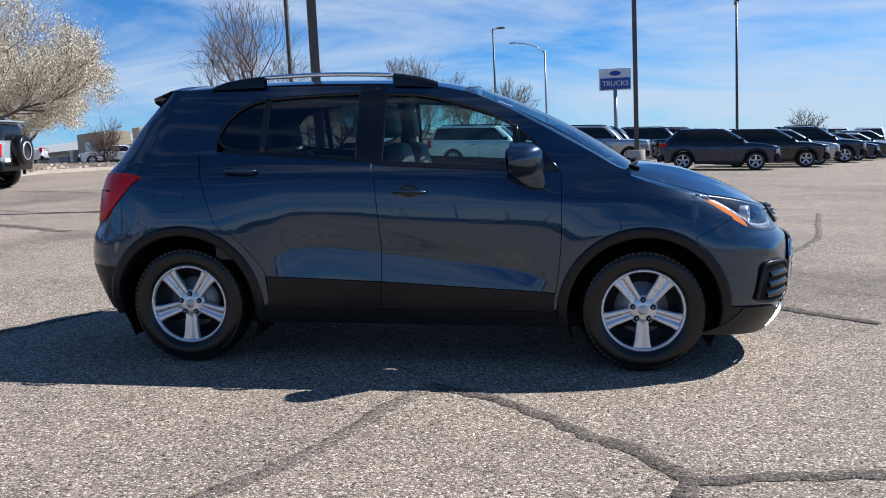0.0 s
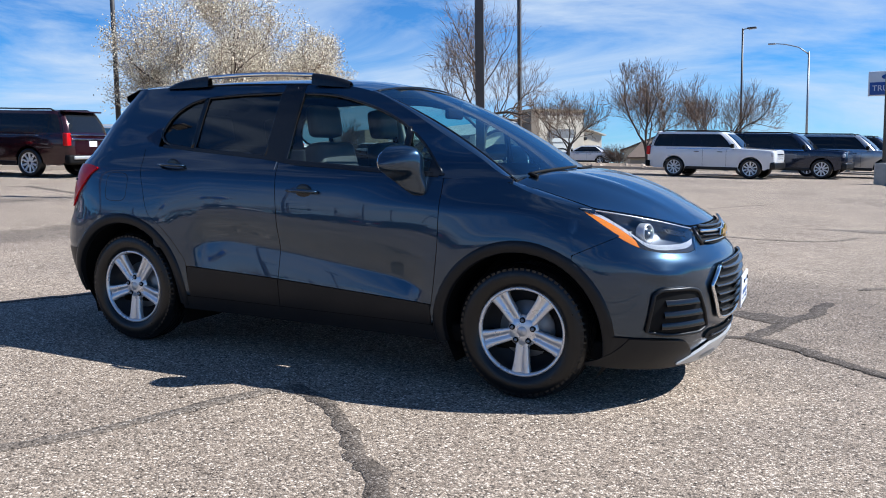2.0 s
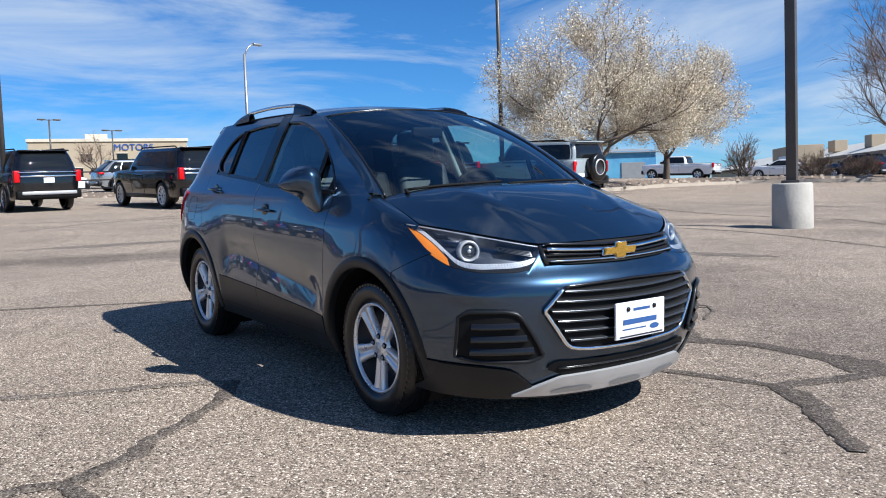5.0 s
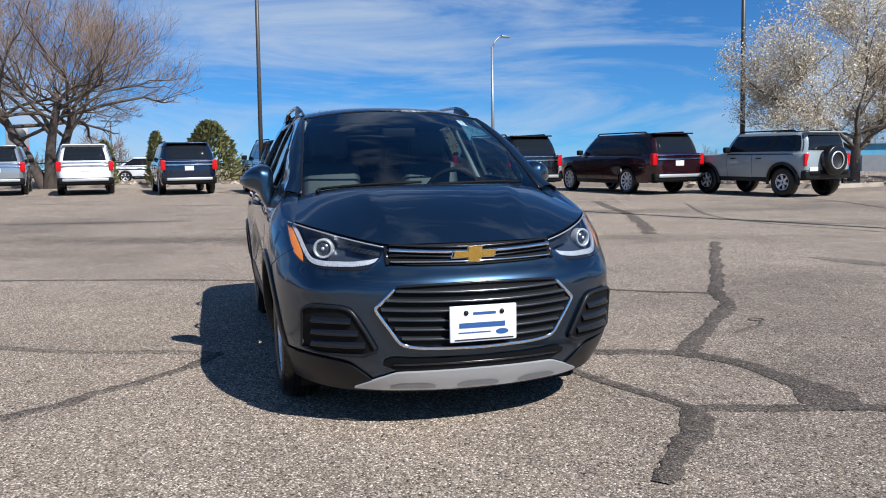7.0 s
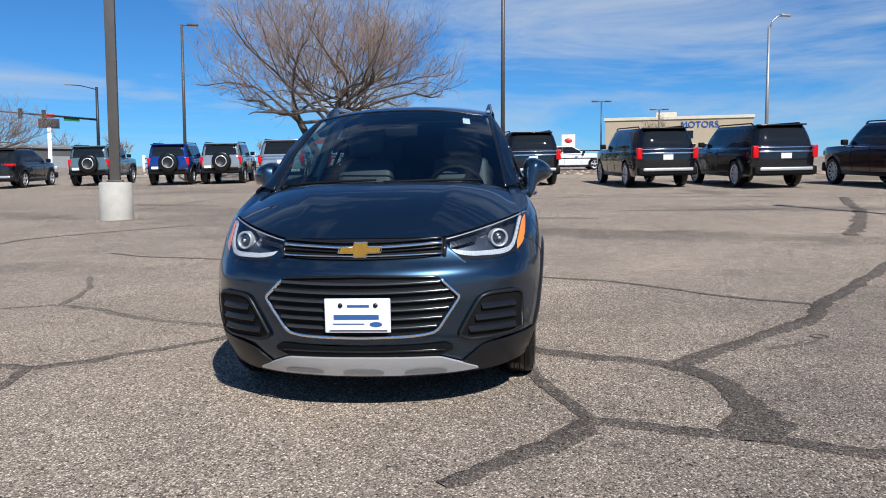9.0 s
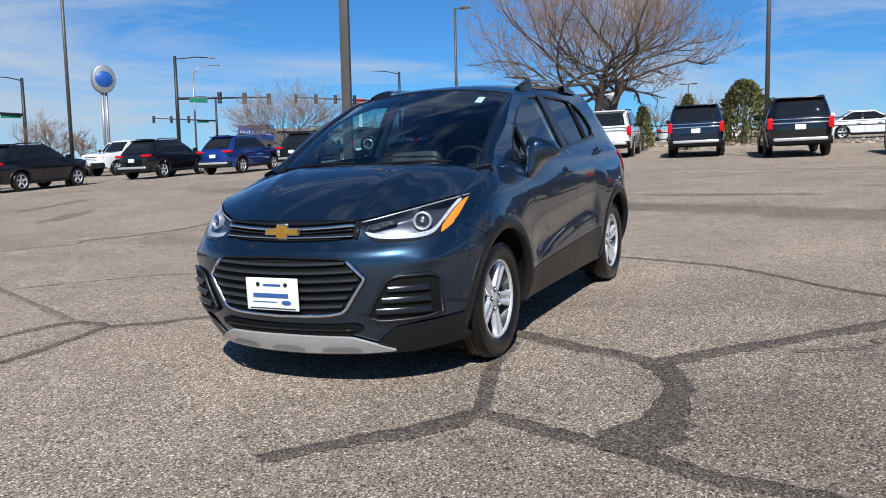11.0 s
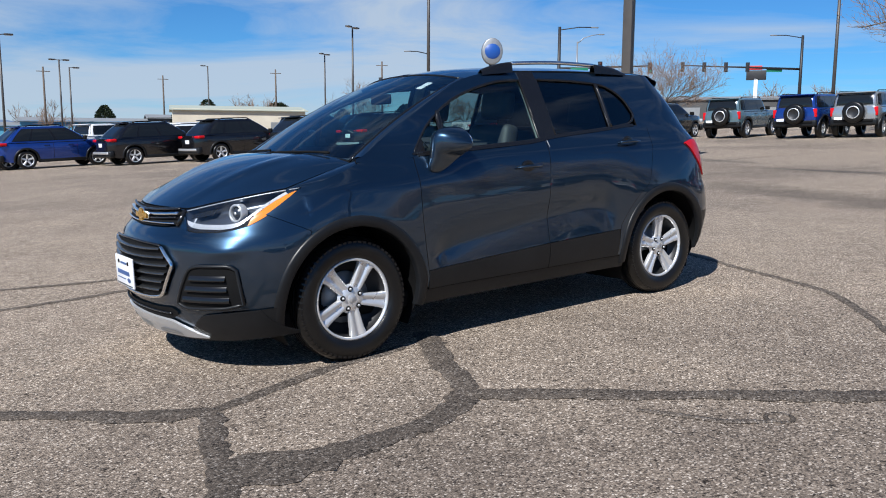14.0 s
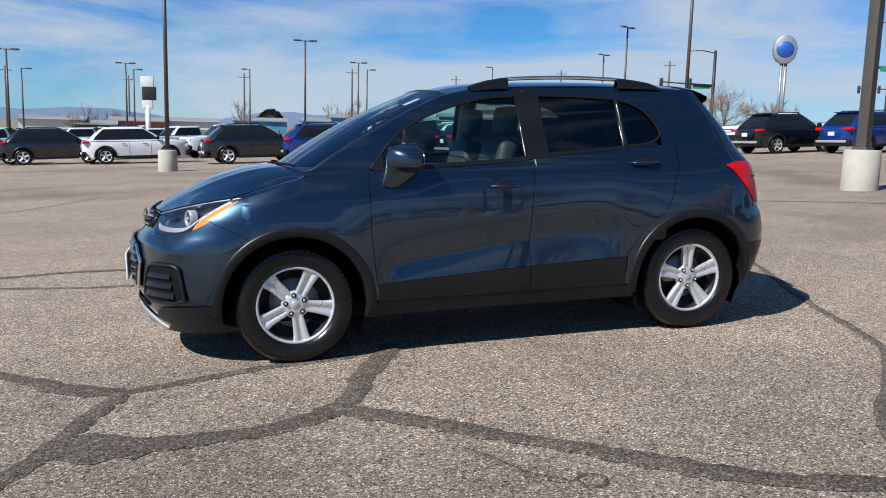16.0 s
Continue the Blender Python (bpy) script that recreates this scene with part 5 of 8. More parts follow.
for k, (w, mt, pts) in enumerate((
        (0.085, TAR, [(0.17, -1.16), (0.35, -1.29), (0.58, -1.43), (0.78, -1.63), (0.97, -1.85), (1.11, -1.99), (1.25, -2.18), (1.28, -2.30)]),
        (0.065, TAR, [(1.28, -2.28), (1.50, -2.23), (1.81, -2.17), (2.14, -2.14), (2.66, -2.11), (3.51, -2.35)]),
        (0.075, TAR, [(1.28, -2.28), (1.24, -2.63), (1.42, -2.75), (1.83, -2.82), (2.44, -3.01), (3.08, -3.05), (4.34, -2.78)]),
        (0.06, OLD_TAR, [(1.23, -2.71), (0.10, -5.36), (-1.47, -9.67), (-4.97, -18.28)]),
        (0.075, OLD_TAR, [(0.18, -1.19), (0.01, -1.54), (-0.11, -1.88), (-0.21, -2.18), (-0.41, -2.48), (-0.70, -2.91), (-0.87, -3.30)]),
        (0.055, OLD_TAR, [(-0.87, -3.30), (-1.78, -3.53), (-2.51, -3.92)]), (0.055, OLD_TAR, [(-0.87, -3.30), (-0.66, -3.79), (-0.21, -4.24), (0.25, -4.68)]),
        (0.055, TAR, [(-4.72, -4.79), (-4.27, -4.09), (-4.04, -3.23), (-3.49, -1.63), (-2.92, -0.34), (-2.51, 0.54), (-2.30, 1.11), (-2.05, 1.68), (-1.55, 2.22), (-1.19, 2.53), (-0.76, 3.20)]),
        (0.12, TAR, [(-4.57, 5.77), (-2.91, 4.67), (-1.57, 3.79), (-0.75, 3.22), (-0.24, 2.98), (0.33, 2.48), (0.88, 1.95), (1.20, 1.70)]),
        (0.13, TAR, [(0.68, 0.59), (0.79, 0.81), (0.99, 1.27), (1.16, 1.68)]), (0.14, TAR, [(1.14, 1.66), (1.38, 1.81), (1.69, 1.89), (2.07, 1.88), (2.42, 1.83)]),
        (0.24, TAR, [(2.01, 1.86), (2.21, 1.88), (2.40, 1.83), (2.48, 1.81)]),
        (0.10, TAR, [(2.20, 1.12), (2.29, 1.38), (2.41, 1.73), (2.50, 2.00), (2.60, 2.23), (2.68, 2.74)]),
        (0.075, TAR, [(0.94, 0.79), (1.40, 0.86), (1.81, 0.98), (2.06, 1.06), (2.20, 1.12)]), (0.115, TAR, [(2.18, 1.13), (2.33, 1.04), (2.53, 0.88), (2.75, 0.68), (2.98, 0.44)]),
        (0.20, TAR, [(-14.45, 8.72), (-12.07, 7.92), (-10.01, 7.31), (-7.76, 6.36), (-5.92, 5.54)]), (0.05, OLD_TAR, [(-13.42, -8.41), (-19.26, -7.53), (-22.00, -4.41), (-24.00, -1.00)]),
        (0.06, OLD_TAR, [(-14.18, -0.45), (-15.72, 1.87), (-15.35, 6.05), (-14.02, 9.21)]), (0.05, OLD_TAR, [(-22.45, -8.29), (-16.87, 0.38), (-16.56, 6.78), (-11.40, 13.90)]),
        (0.07, OLD_TAR, [(2.93, 3.55), (3.43, 4.06), (3.74, 4.53), (4.21, 5.54), (4.70, 7.09), (5.23, 8.73)]), (0.06, TAR, [(-2.98, -7.56), (-4.30, -6.96), (-6.33, -7.21), (-7.47, -6.52), (-8.85, -5.23)]),
        (0.06, OLD_TAR, [(-3.61, 12.49), (-0.90, 10.80), (-0.16, 11.00), (0.56, 13.00), (1.60, 15.00)]), (0.08, OLD_TAR, [(-12.53, 10.30), (-9.11, 8.66), (-6.81, 8.40), (-3.56, 9.05), (1.80, 7.40), (3.15, 8.40)]),
        (0.05, OLD_TAR, [(-14.60, 14.15), (-11.50, 14.00), (-7.00, 12.40), (-3.54, 12.49)]), (0.07, OLD_TAR, [(5.20, -10.10), (4.40, -12.00), (3.86, -13.60)]), (0.06, OLD_TAR, [(6.80, -17.20), (3.70, -18.70), (-1.00, -19.00)]),
        (0.03, OLD_TAR, [(0.77, 2.35), (0.66, 2.56), (0.59, 2.69), (0.44, 2.81)]), (0.05, OLD_TAR, [(-1.40, -7.98), (-2.26, -7.74), (-2.69, -7.36), (-2.98, -7.56)]))):
    crack(pts, w, mt, seed=k + 1, level=0.005 + 0.0012 * (k % 3))
ringpts = [(0.40 + 0.055 * math.cos(a), 2.80 + 0.055 * math.sin(a)) for a in (2 * math.pi * i / 12 for i in range(12))]
crack(ringpts + ringpts[:1], 0.02, TAR, seed=77, taper=False)



def stain(x, y, length, width, heading, seed):
    """A thin irregular dark patch on the asphalt."""
    rnd = random.Random(seed)
    rim = []
    for k in range(28):
        a = 2 * math.pi * k / 28
        r = 1 + 0.5 * noise.noise(Vector((math.cos(a) * 1.7, math.sin(a) * 1.7, seed * 3.1))) + rnd.uniform(-0.08, 0.08)
        u, v = length / 2 * r * math.cos(a), width / 2 * r * math.sin(a)
        c, s_ = math.cos(radians(heading)), math.sin(radians(heading))
        rim.append(on_slope(x + u * c - v * s_, y + u * s_ + v * c, 0.004))
    verts = [on_slope(x, y, 0.0045)] + rim
    me = raw("stain", verts, [(0, k + 1, (k + 1) % 28 + 1) for k in range(28)])
    tagged(part("oil_stain", me, STAIN, kind="structure", label="dark worn oil stain on the asphalt"), category="stain")


for k, (x, y, ln, wd, hd) in enumerate(((-9.5, 0.6, 3.2, 0.5, 84), (-12.5, -3.6, 4.5, 0.45, 80), (-11.0, 4.4, 3.0, 0.4, 86), (-17.5, 6.2, 2.6, 0.7, 10), (-15.0, -8.5, 3.6, 0.5, 70), (-7.0, 8.9, 2.2, 0.35, 40),
                                        (-1.9, 6.1, 1.6, 0.35, 20), (-6.5, -12.0, 3.0, 0.5, 30), (-9.0, -15.5, 3.8, 0.5, 25), (-3.0, -11.0, 2.4, 0.4, 25), (3.6, 9.5, 2.6, 0.4, 5), (-7.0, 16.0, 2.8, 0.5, 15))):
    stain(x, y, ln, wd, hd, k + 3)

# raised planting strip with kerb along the back and the far side of the lot
strip_line = [(-43.89, -24.09), (-39.41, -14.12), (-35.45, -7.06), (-32.76, -1.71), (-30.21, 2.68), (-27.65, 7.31), (-24.55, 11.64), (-20.57, 15.28), (-17.28, 18.77), (-18.67, 24.87), (-18.06, 31.13), (-12.53, 36.5), (-4.3, 38.81), (2.84, 44.21), (10.38, 59.55)]


def strip(points, width, mat_top, height=0.14):
    rows_k, rows_t = [], []
    n = len(points)
    for i in range(n - 1):
        for t in steps(0, 1, 8)[:-1] if i < n - 2 else steps(0, 1, 8):
            p = Vector(points[i]).lerp(Vector(points[i + 1]), t)
            d0 = (Vector(points[min(i + 1, n - 1)]) - Vector(points[max(i, 0)])).normalized()
            d1 = (Vector(points[min(i + 2, n - 1)]) - Vector(points[min(i + 1, n - 2)])).normalized()
            d = d0.lerp(d1, t).normalized()
            o = Vector((-d.y, d.x))
            z = lot_z(p.x, p.y)
            rows_k.append([(*(p + o * w).xy, z + h) for w, h in ((0, -0.02), (0.01, height), (0.15, height + 0.005), (0.16, height - 0.02))])
            z2 = lot_z(*(p + o * width))
            rows_t.append([(*(p + o * w).xy, (z if w < 1 else z2) + h) for w, h in ((0.155, height - 0.02), (0.8, height + 0.02), (width * 0.6, height + 0.06), (width, height - 0.02), (width + 0.1, -0.1))])
    tagged(part("kerb", sheet("kerb", rows_k, flip=True), KERB, label="pale tan concrete kerb", kind="structure", smooth=False), category="kerb")
    tagged(part("planting_strip", sheet("strip", rows_t, flip=True), mat_top, label="raised planting strip of bare soil", kind="structure"), category="ground")
    return rows_t


top_rows = strip(strip_line, 3.6, BARK_SOIL)
rnd = random.Random(4)
verts, faces = [], []
for r in top_rows:
    for _ in range(14):
        q = rnd.random()
        a, b = Vector(r[0]), Vector(r[3])
        c = a.lerp(b, q) + Vector((rnd.uniform(-0.6, 0.6), rnd.uniform(-0.6, 0.6), 0.05 * math.sin(math.pi * q)))
        sz = rnd.uniform(0.05, 0.17)
        base = len(verts)
        for dx, dy, dz in ((1, 0, 0), (0.3, 0.9, 0), (-0.8, 0.6, 0), (-0.9, -0.5, 0), (0.2, -1, 0), (0.4, 0.2, 1), (-0.4, -0.1, 0.9)):
            verts.append(c + Vector((dx * sz * rnd.uniform(0.7, 1.2), dy * sz * rnd.uniform(0.7, 1.2), dz * sz * rnd.uniform(0.5, 1.0))))
        for f in ((0, 1, 5), (1, 2, 6), (1, 6, 5), (2, 3, 6), (3, 4, 6), (4, 0, 5), (4, 5, 6)):
            faces.append(tuple(base + k for k in f))
rocks = part("landscape_rocks", raw("rocks", verts, faces), ROCK, kind="stuff", label="loose tan landscape rocks on the planting strip", smooth=False)
tagged(rocks, category="rocks")


# ---- poles and signs ----
def light_pole(x, y, height, heads=1, heading=0.0, base=True, dia=0.15, square=False, group="parking lot light poles", arm=0.55):
    p = thing("light_pole", upright(x, y, heading), "dark bronze lamp post" + (" on a round concrete base" if base else ""), "lamp post", group)
    z0 = 0.0
    if base:
        z0 = 0.78
        part("concrete_base", lathe([(0.001, z0 + 0.005), (0.31, z0), (0.335, z0 - 0.03), (0.34, 0.0), (0.34, -0.3)], 28, "z"), CONCRETE, p, "round cast concrete base")
        part("base_plate", box(0.30, 0.30, 0.06, (0, 0, z0 + 0.02), 0.01), BRONZE, p)
    if square:
        rows = [[(c * r, s_ * r, z) for c, s_ in ((1, 1), (-1, 1), (-1, -1), (1, -1))] for r, z in ((dia / 2, z0), (dia / 2, height))]
        part("pole", box(dia, dia, height - z0, (0, 0, (height + z0) / 2), 0.008), BRONZE, p)
    else:
        part("pole", tube([(0, 0, z0), (0, 0, height)], [dia / 2, dia * 0.36], 12), BRONZE, p)
    for k in range(heads):
        s = 1 if k == 0 else -1
        part("arm", tube([(0, 0, height - 0.06), (s * arm * 0.5, 0, height - 0.03)], 0.03, 8), BRONZE, p)
        hd = part("lamp_head", box(0.52, 0.30, 0.10, (s * arm, 0, height - 0.02), 0.025), BRONZE, p, "flat shoebox lamp head")
        part("lamp_lens", box(0.40, 0.22, 0.02, (s * arm, 0, height - 0.08), 0.006), LAMP_GLASS, hd)
    return p


def street_lamp(x, y, height, heading, mat=GREY_STEEL, reach=2.2):
    p = thing("street_lamp", upright(x, y, heading), "tall pale steel street lamp with a curved arm", "street lamp", "street lamps")
    part("pole", tube([(0, 0, 0), (0, 0, height * 0.92)], [0.11, 0.07], 10), mat, p)
    part("arm", tube([(0, 0, height * 0.90), (reach * 0.3, 0, height * 0.96), (reach * 0.7, 0, height * 0.99), (reach, 0, height)], [0.05, 0.045, 0.04, 0.035], 8), mat, p)
    part("lamp_head", box(0.6, 0.22, 0.12, (reach + 0.25, 0, height), 0.04), mat, p)
    return p


light_pole(-3.52, 10.32, 8.6, 1, 200, True, 0.17, True)
light_pole(-10.53, -7.61, 9.0, 1, 20, True, 0.20, True)
light_pole(-12.28, 37.09, 9.1, 1, -10, True, 0.17, True)
light_pole(-21.60, 18.40, 10.6, 1, 200, False, 0.2)
light_pole(-2.31, 50.38, 8.6, 1, -10, False, 0.16)
light_pole(4.55, 28.90, 9.8, 1, 0, True, 0.17, True)
light_pole(13.99, 53.24, 10.3, 2, 80, False, 0.2)
light_pole(-23.57, 0.38, 9.4, 1, 0, False, 0.16)
light_pole(-34.74, -16.01, 7.9, 1, 100, False, 0.18)
light_pole(-18.00, -25.59, 9.4, 1, 0, True, 0.16)
light_pole(-27.74, -48.94, 8.4, 2, 30, False, 0.17)
light_pole(-35.45, -67.55, 8.2, 2, 30, False, 0.17)
light_pole(-5.24, -54.11, 7.8, 2, 0, False, 0.17)
light_pole(3.04, -26.01, 8.5, 1, 0, True, 0.16)
light_pole(-12.20, -71.31, 7.7, 2, 0, False, 0.17)
light_pole(-13.38, -73.12, 7.2, 1, 180, False, 0.16)
light_pole(-30.98, -86.90, 8.5, 1, 0, False, 0.17)
light_pole(7.98, -69.32, 7.4, 2, 0, False, 0.18)
light_pole(7.88, -76.32, 7.4, 1, 180, False, 0.17)
light_pole(14.15, -55.25, 7.1, 2, 0, False, 0.18)
light_pole(16.68, -73.16, 7.2, 1, 180, False, 0.17)
light_pole(-2.74, -79.40, 7.7, 1, 0, False, 0.17)
street_lamp(-37.80, 13.85, 7.9, 110, reach=0.7)
street_lamp(1.15, 67.47, 10.0, 180, reach=2.5)
street_lamp(-57.12, -54.80, 9.4, 150)
light_pole(-63.57, 8.13, 5.1, 2, 90, False, 0.15)
light_pole(-67.86, 13.62, 4.5, 2, 90, False, 0.15)
light_pole(-46.63, 28.12, 2.5, 1, 60, False, 0.13)
light_pole(-73.93, -10.25, 4.8, 2, 90, False, 0.14)


# ---- other vehicles ----
PAINTS = {
    "black": car_paint("black_paint", (0.006, 0.006, 0.008), 0.2), "white": car_paint("white_paint", (0.72, 0.73, 0.74), 0.0),
    "silver": car_paint("silver_paint", (0.40, 0.42, 0.44), 0.6), "grey": car_paint("grey_paint", (0.045, 0.05, 0.052), 0.5),
    "navy": car_paint("navy_paint", (0.012, 0.022, 0.05), 0.5), "blue": car_paint("bright_blue_paint", (0.012, 0.05, 0.26), 0.5),
    "maroon": car_paint("dark_maroon_paint", (0.030, 0.006, 0.010), 0.45), "pale": car_paint("cactus_grey_paint", (0.30, 0.34, 0.35), 0.0),
    "teal": car_paint("blue_grey_paint", (0.10, 0.16, 0.19), 0.2), "charcoal": car_paint("charcoal_paint", (0.022, 0.026, 0.03), 0.5),
}

KINDS = {
    # half length fore and aft of the wheelbase's middle, half width, height, half wheelbase, belt, bonnet heights, cabin points
    "large_suv": dict(f=2.46, r=2.80, w=1.01, h=1.90, wb=1.56, belt=1.22, nose=1.14, cowl=1.20, cx=1.15, rf=0.45, rr=-2.42, tb=-2.72, R=0.41, rim=0.29, arch=0.47, lo=0.36, n=9, tum=0.83),
    "long_suv": dict(f=2.46, r=3.00, w=1.01, h=1.90, wb=1.67, belt=1.22, nose=1.14, cowl=1.20, cx=1.15, rf=0.45, rr=-2.62, tb=-2.92, R=0.41, rim=0.29, arch=0.47, lo=0.36, n=9, tum=0.83),
    "off_roader": dict(f=2.28, r=2.20, w=0.95, h=1.83, wb=1.47, belt=1.24, nose=1.16, cowl=1.22, cx=0.85, rf=0.50, rr=-2.02, tb=-2.14, R=0.42, rim=0.23, arch=0.49, lo=0.46, n=12, tum=0.88),
    "crossover": dict(f=2.36, r=2.42, w=0.955, h=1.75, wb=1.425, belt=1.10, nose=0.98, cowl=1.11, cx=1.22, rf=0.30, rr=-1.52, tb=-2.22, R=0.375, rim=0.255, arch=0.43, lo=0.30, n=5, tum=0.72),
    "small_crossover": dict(f=2.20, r=2.28, w=0.925, h=1.62, wb=1.335, belt=1.04, nose=0.88, cowl=1.04, cx=1.12, rf=0.20, rr=-1.55, tb=-2.10, R=0.35, rim=0.235, arch=0.41, lo=0.27, n=6, tum=0.74),
    "sedan": dict(f=2.40, r=2.40, w=0.91, h=1.45, wb=1.40, belt=0.94, nose=0.78, cowl=0.96, cx=1.05, rf=0.15, rr=-0.95, tb=-1.75, R=0.33, rim=0.22, arch=0.38, lo=0.22, n=5, tum=0.72),
    "pickup": dict(f=2.75, r=3.10, w=1.01, h=1.90, wb=1.85, belt=1.26, nose=1.18, cowl=1.25, cx=1.35, rf=0.75, rr=-0.75, tb=-0.95, R=0.41, rim=0.26, arch=0.47, lo=0.42, n=10, tum=0.84),
}


def build_vehicle(kind, m):
    K = KINDS[kind]
    car = thing({"large_suv": "large_suv", "long_suv": "large_suv", "off_roader": "off_road_suv", "crossover": "crossover", "small_crossover": "crossover", "sedan": "sedan", "pickup": "pickup_truck"}[kind], m, "", "")
    f, r, w, h, wb, bz = K["f"], K["r"], K["w"], K["h"], K["wb"], K["belt"]
    mid, a = (f - r) / 2, (f + r) / 2
    n = K["n"]

    def out_y(x, n_=n):
        return max(1 - abs((x - mid) / a) ** n_, 0) ** (1 / n_)

    def wide(z):
        t = (z - K["lo"]) / (bz - K["lo"])
        return w * (0.93 + 0.07 * math.sin(min(max(t, 0), 1) * math.pi * 0.62) - 0.035 * max(0, t - 0.7) / 0.3)

    def top(x):
        if x > K["cx"]:
            k = (x - K["cx"]) / (f - K["cx"])
            return K["cowl"] + (K["nose"] - K["cowl"]) * k ** 1.6
        return bz
    outline = []
    for i in range(61):
        t = math.pi * i / 60
        c, s_ = math.cos(t), math.sin(t)
        outline.append((mid + a * math.copysign(abs(c) ** (2 / n), c), s_ ** (2 / n) if s_ > 1e-9 else 0.0))
    xs = [mid + a * 0.96 - (2 * a * 0.96) * i / 40 for i in range(41)]
    for wx in (wb, -wb):
        xs += [wx - K["arch"] * math.cos(math.pi * i / 14) for i in range(15)]
    cols = [p for p in outline if abs(p[0] - mid) > a * 0.955] + [(x, out_y(x)) for x in xs if abs(x - mid) <= a * 0.955]
    cols.sort(key=lambda p: (-p[0], p[1] if p[0] > mid else -p[1]))
    bits = []
    for s in (-1, 1):
        rows = []
        for x, yf in cols:
            lo = K["lo"] + (0.06 if abs(x - mid) > a * 0.9 else 0)
            for wx in (wb, -wb):
                if abs(x - wx) < K["arch"]:
                    lo = max(lo, K["R"] + math.sqrt(K["arch"] ** 2 - (x - wx) ** 2))
            zs = steps(lo, top(x) - 0.035, 7) + [top(x) - 0.01, top(x)]
            row = []
            for z in zs:
                inset = 0.0 if z < top(x) - 0.03 else (0.012 if z < top(x) - 0.005 else 0.045)
                bulge = 0.03 * math.sin(math.pi * (z - lo) / max(top(x) - lo, 0.01)) * (1 if abs(x - mid) > a * 0.94 else 0)
                row.append((x + math.copysign(bulge, x - mid), s * max(wide(z) - inset, 0) * yf, z))
            rows.append(row)
        bits.append(sheet("side", rows, flip=s > 0))
    deck = []
    for x, yf in [c for c in cols if K["tb"] - 0.1 < c[0] or kind in ("pickup",)]:
        deck.append([(x, (wide(top(x)) - 0.045) * yf * q, top(x) + 0.035 * (1 - q * q) * (1 if x > K["cx"] - 0.1 else 0)) for q in steps(-1, 1, 9)])
    bits.append(sheet("deck", deck))
    part("body", joined("body", bits), PAINTS["black"], car)

    # cabin: a loft between the belt and the roof
    def ring(v):
        xb, xt = (K["tb"], K["cx"]), (K["rr"], K["rf"])
        x0, x1 = xb[0] + (xt[0] - xb[0]) * v, xb[1] + (xt[1] - xb[1]) * v
        bow = 0.05 * math.sin(math.pi * v)
        b = (w - 0.05) * (1 + (K["tum"] - 1) * v ** 1.25)
        z = bz - 0.01 + (h - 0.05 - bz) * v
        return (x0 + x1) / 2, (x1 - x0) / 2 + bow, b, z
    rows = []
    for v in steps(0, 1, 7) + [1.03]:
        vv = min(v, 1)
        cx, ca, cb, cz = ring(vv)
        k = 1.0 if v <= 1 else 0.965
        rows.append([(cx + ca * k * math.copysign(abs(math.cos(t)) ** (2 / 8), math.cos(t)), cb * k * math.copysign(abs(math.sin(t)) ** (2 / 8), math.sin(t)), cz if v <= 1 else cz + 0.025) for t in (2 * math.pi * i / 56 for i in range(56))])
    cab = sheet("cabin", rows, closed=True, flip=True)
    cx, ca, cb, cz = ring(1)
    roof = sheet("roof", [[(cx + ca * 0.965 * math.copysign(abs(p) ** 0.8, p) , cb * 0.965 * q * (1 - abs(p) ** 10) ** 0.12, cz + 0.025 + 0.025 * (1 - q * q) * (1 - p ** 6)) for q in steps(-1, 1, 9)] for p in steps(-1, 1, 15)], flip=True)
    part("cabin", joined("cabin", [cab, roof]), PAINTS["black"], car)

    def cab_y(x, v):
        cx_, ca_, cb_, cz_ = ring(v)
        return cb_ * max(1 - min(abs((x - cx_) / ca_), 1) ** 8, 0) ** (1 / 8), cz_

    def cab_x(y, v, front):
        cx_, ca_, cb_, cz_ = ring(v)
        d = ca_ * max(1 - min(abs(y / cb_), 1) ** 8, 0) ** (1 / 8)
        return cx_ + (d if front else -d), cz_
    spans = {"pickup": [(0.10, 0.48), (0.52, 0.90)], "sedan": [(0.10, 0.44), (0.48, 0.88)]}.get(kind, [(0.05, 0.27), (0.31, 0.58), (0.62, 0.90)])
    if kind in ("crossover", "small_crossover"):
        spans = [(0.09, 0.27), (0.295, 0.57), (0.60, 0.93)]
    for s in (-1, 1):
        for f0, f1 in spans:
            rows = []
            for v in steps(0.10, 0.88, 7):
                cx_, ca_, cb_, cz_ = ring(v)
                x0, x1 = cx_ - ca_, cx_ + ca_
                rows.append([(x, s * (cab_y(x, v)[0] + 0.006), cz_) for x in (x0 + (x1 - x0) * (f0 + (f1 - f0) * q) for q in steps(0, 1, 8))])
            part("side_window", sheet("win", rows, flip=s > 0), DARK_GLASS, car)
        rows = []
        for v in steps(0.07, 0.90, 7):
            cx_, ca_, cb_, cz_ = ring(v)
            x0, x1 = cx_ - ca_, cx_ + ca_
            rows.append([(x, s * (cab_y(x, v)[0] + 0.003), cz_) for x in (x0 + (x1 - x0) * (spans[0][0] - 0.015 + (spans[-1][1] - spans[0][0] + 0.03) * q) for q in steps(0, 1, 20))])
        part("window_surround", sheet("win", rows, flip=s > 0), BLACK, car)
        rows = [[(x, s * (wide(z) * out_y(x) + 0.004), z) for z in steps(bz - 0.055, bz - 0.030, 3)] for x in steps(-wb - 0.35, K["cx"] - 0.25, 24)]
        part("belt_moulding", sheet("belt", rows, flip=s > 0), CHROME if kind in ("large_suv", "long_suv") else BLACK, car)
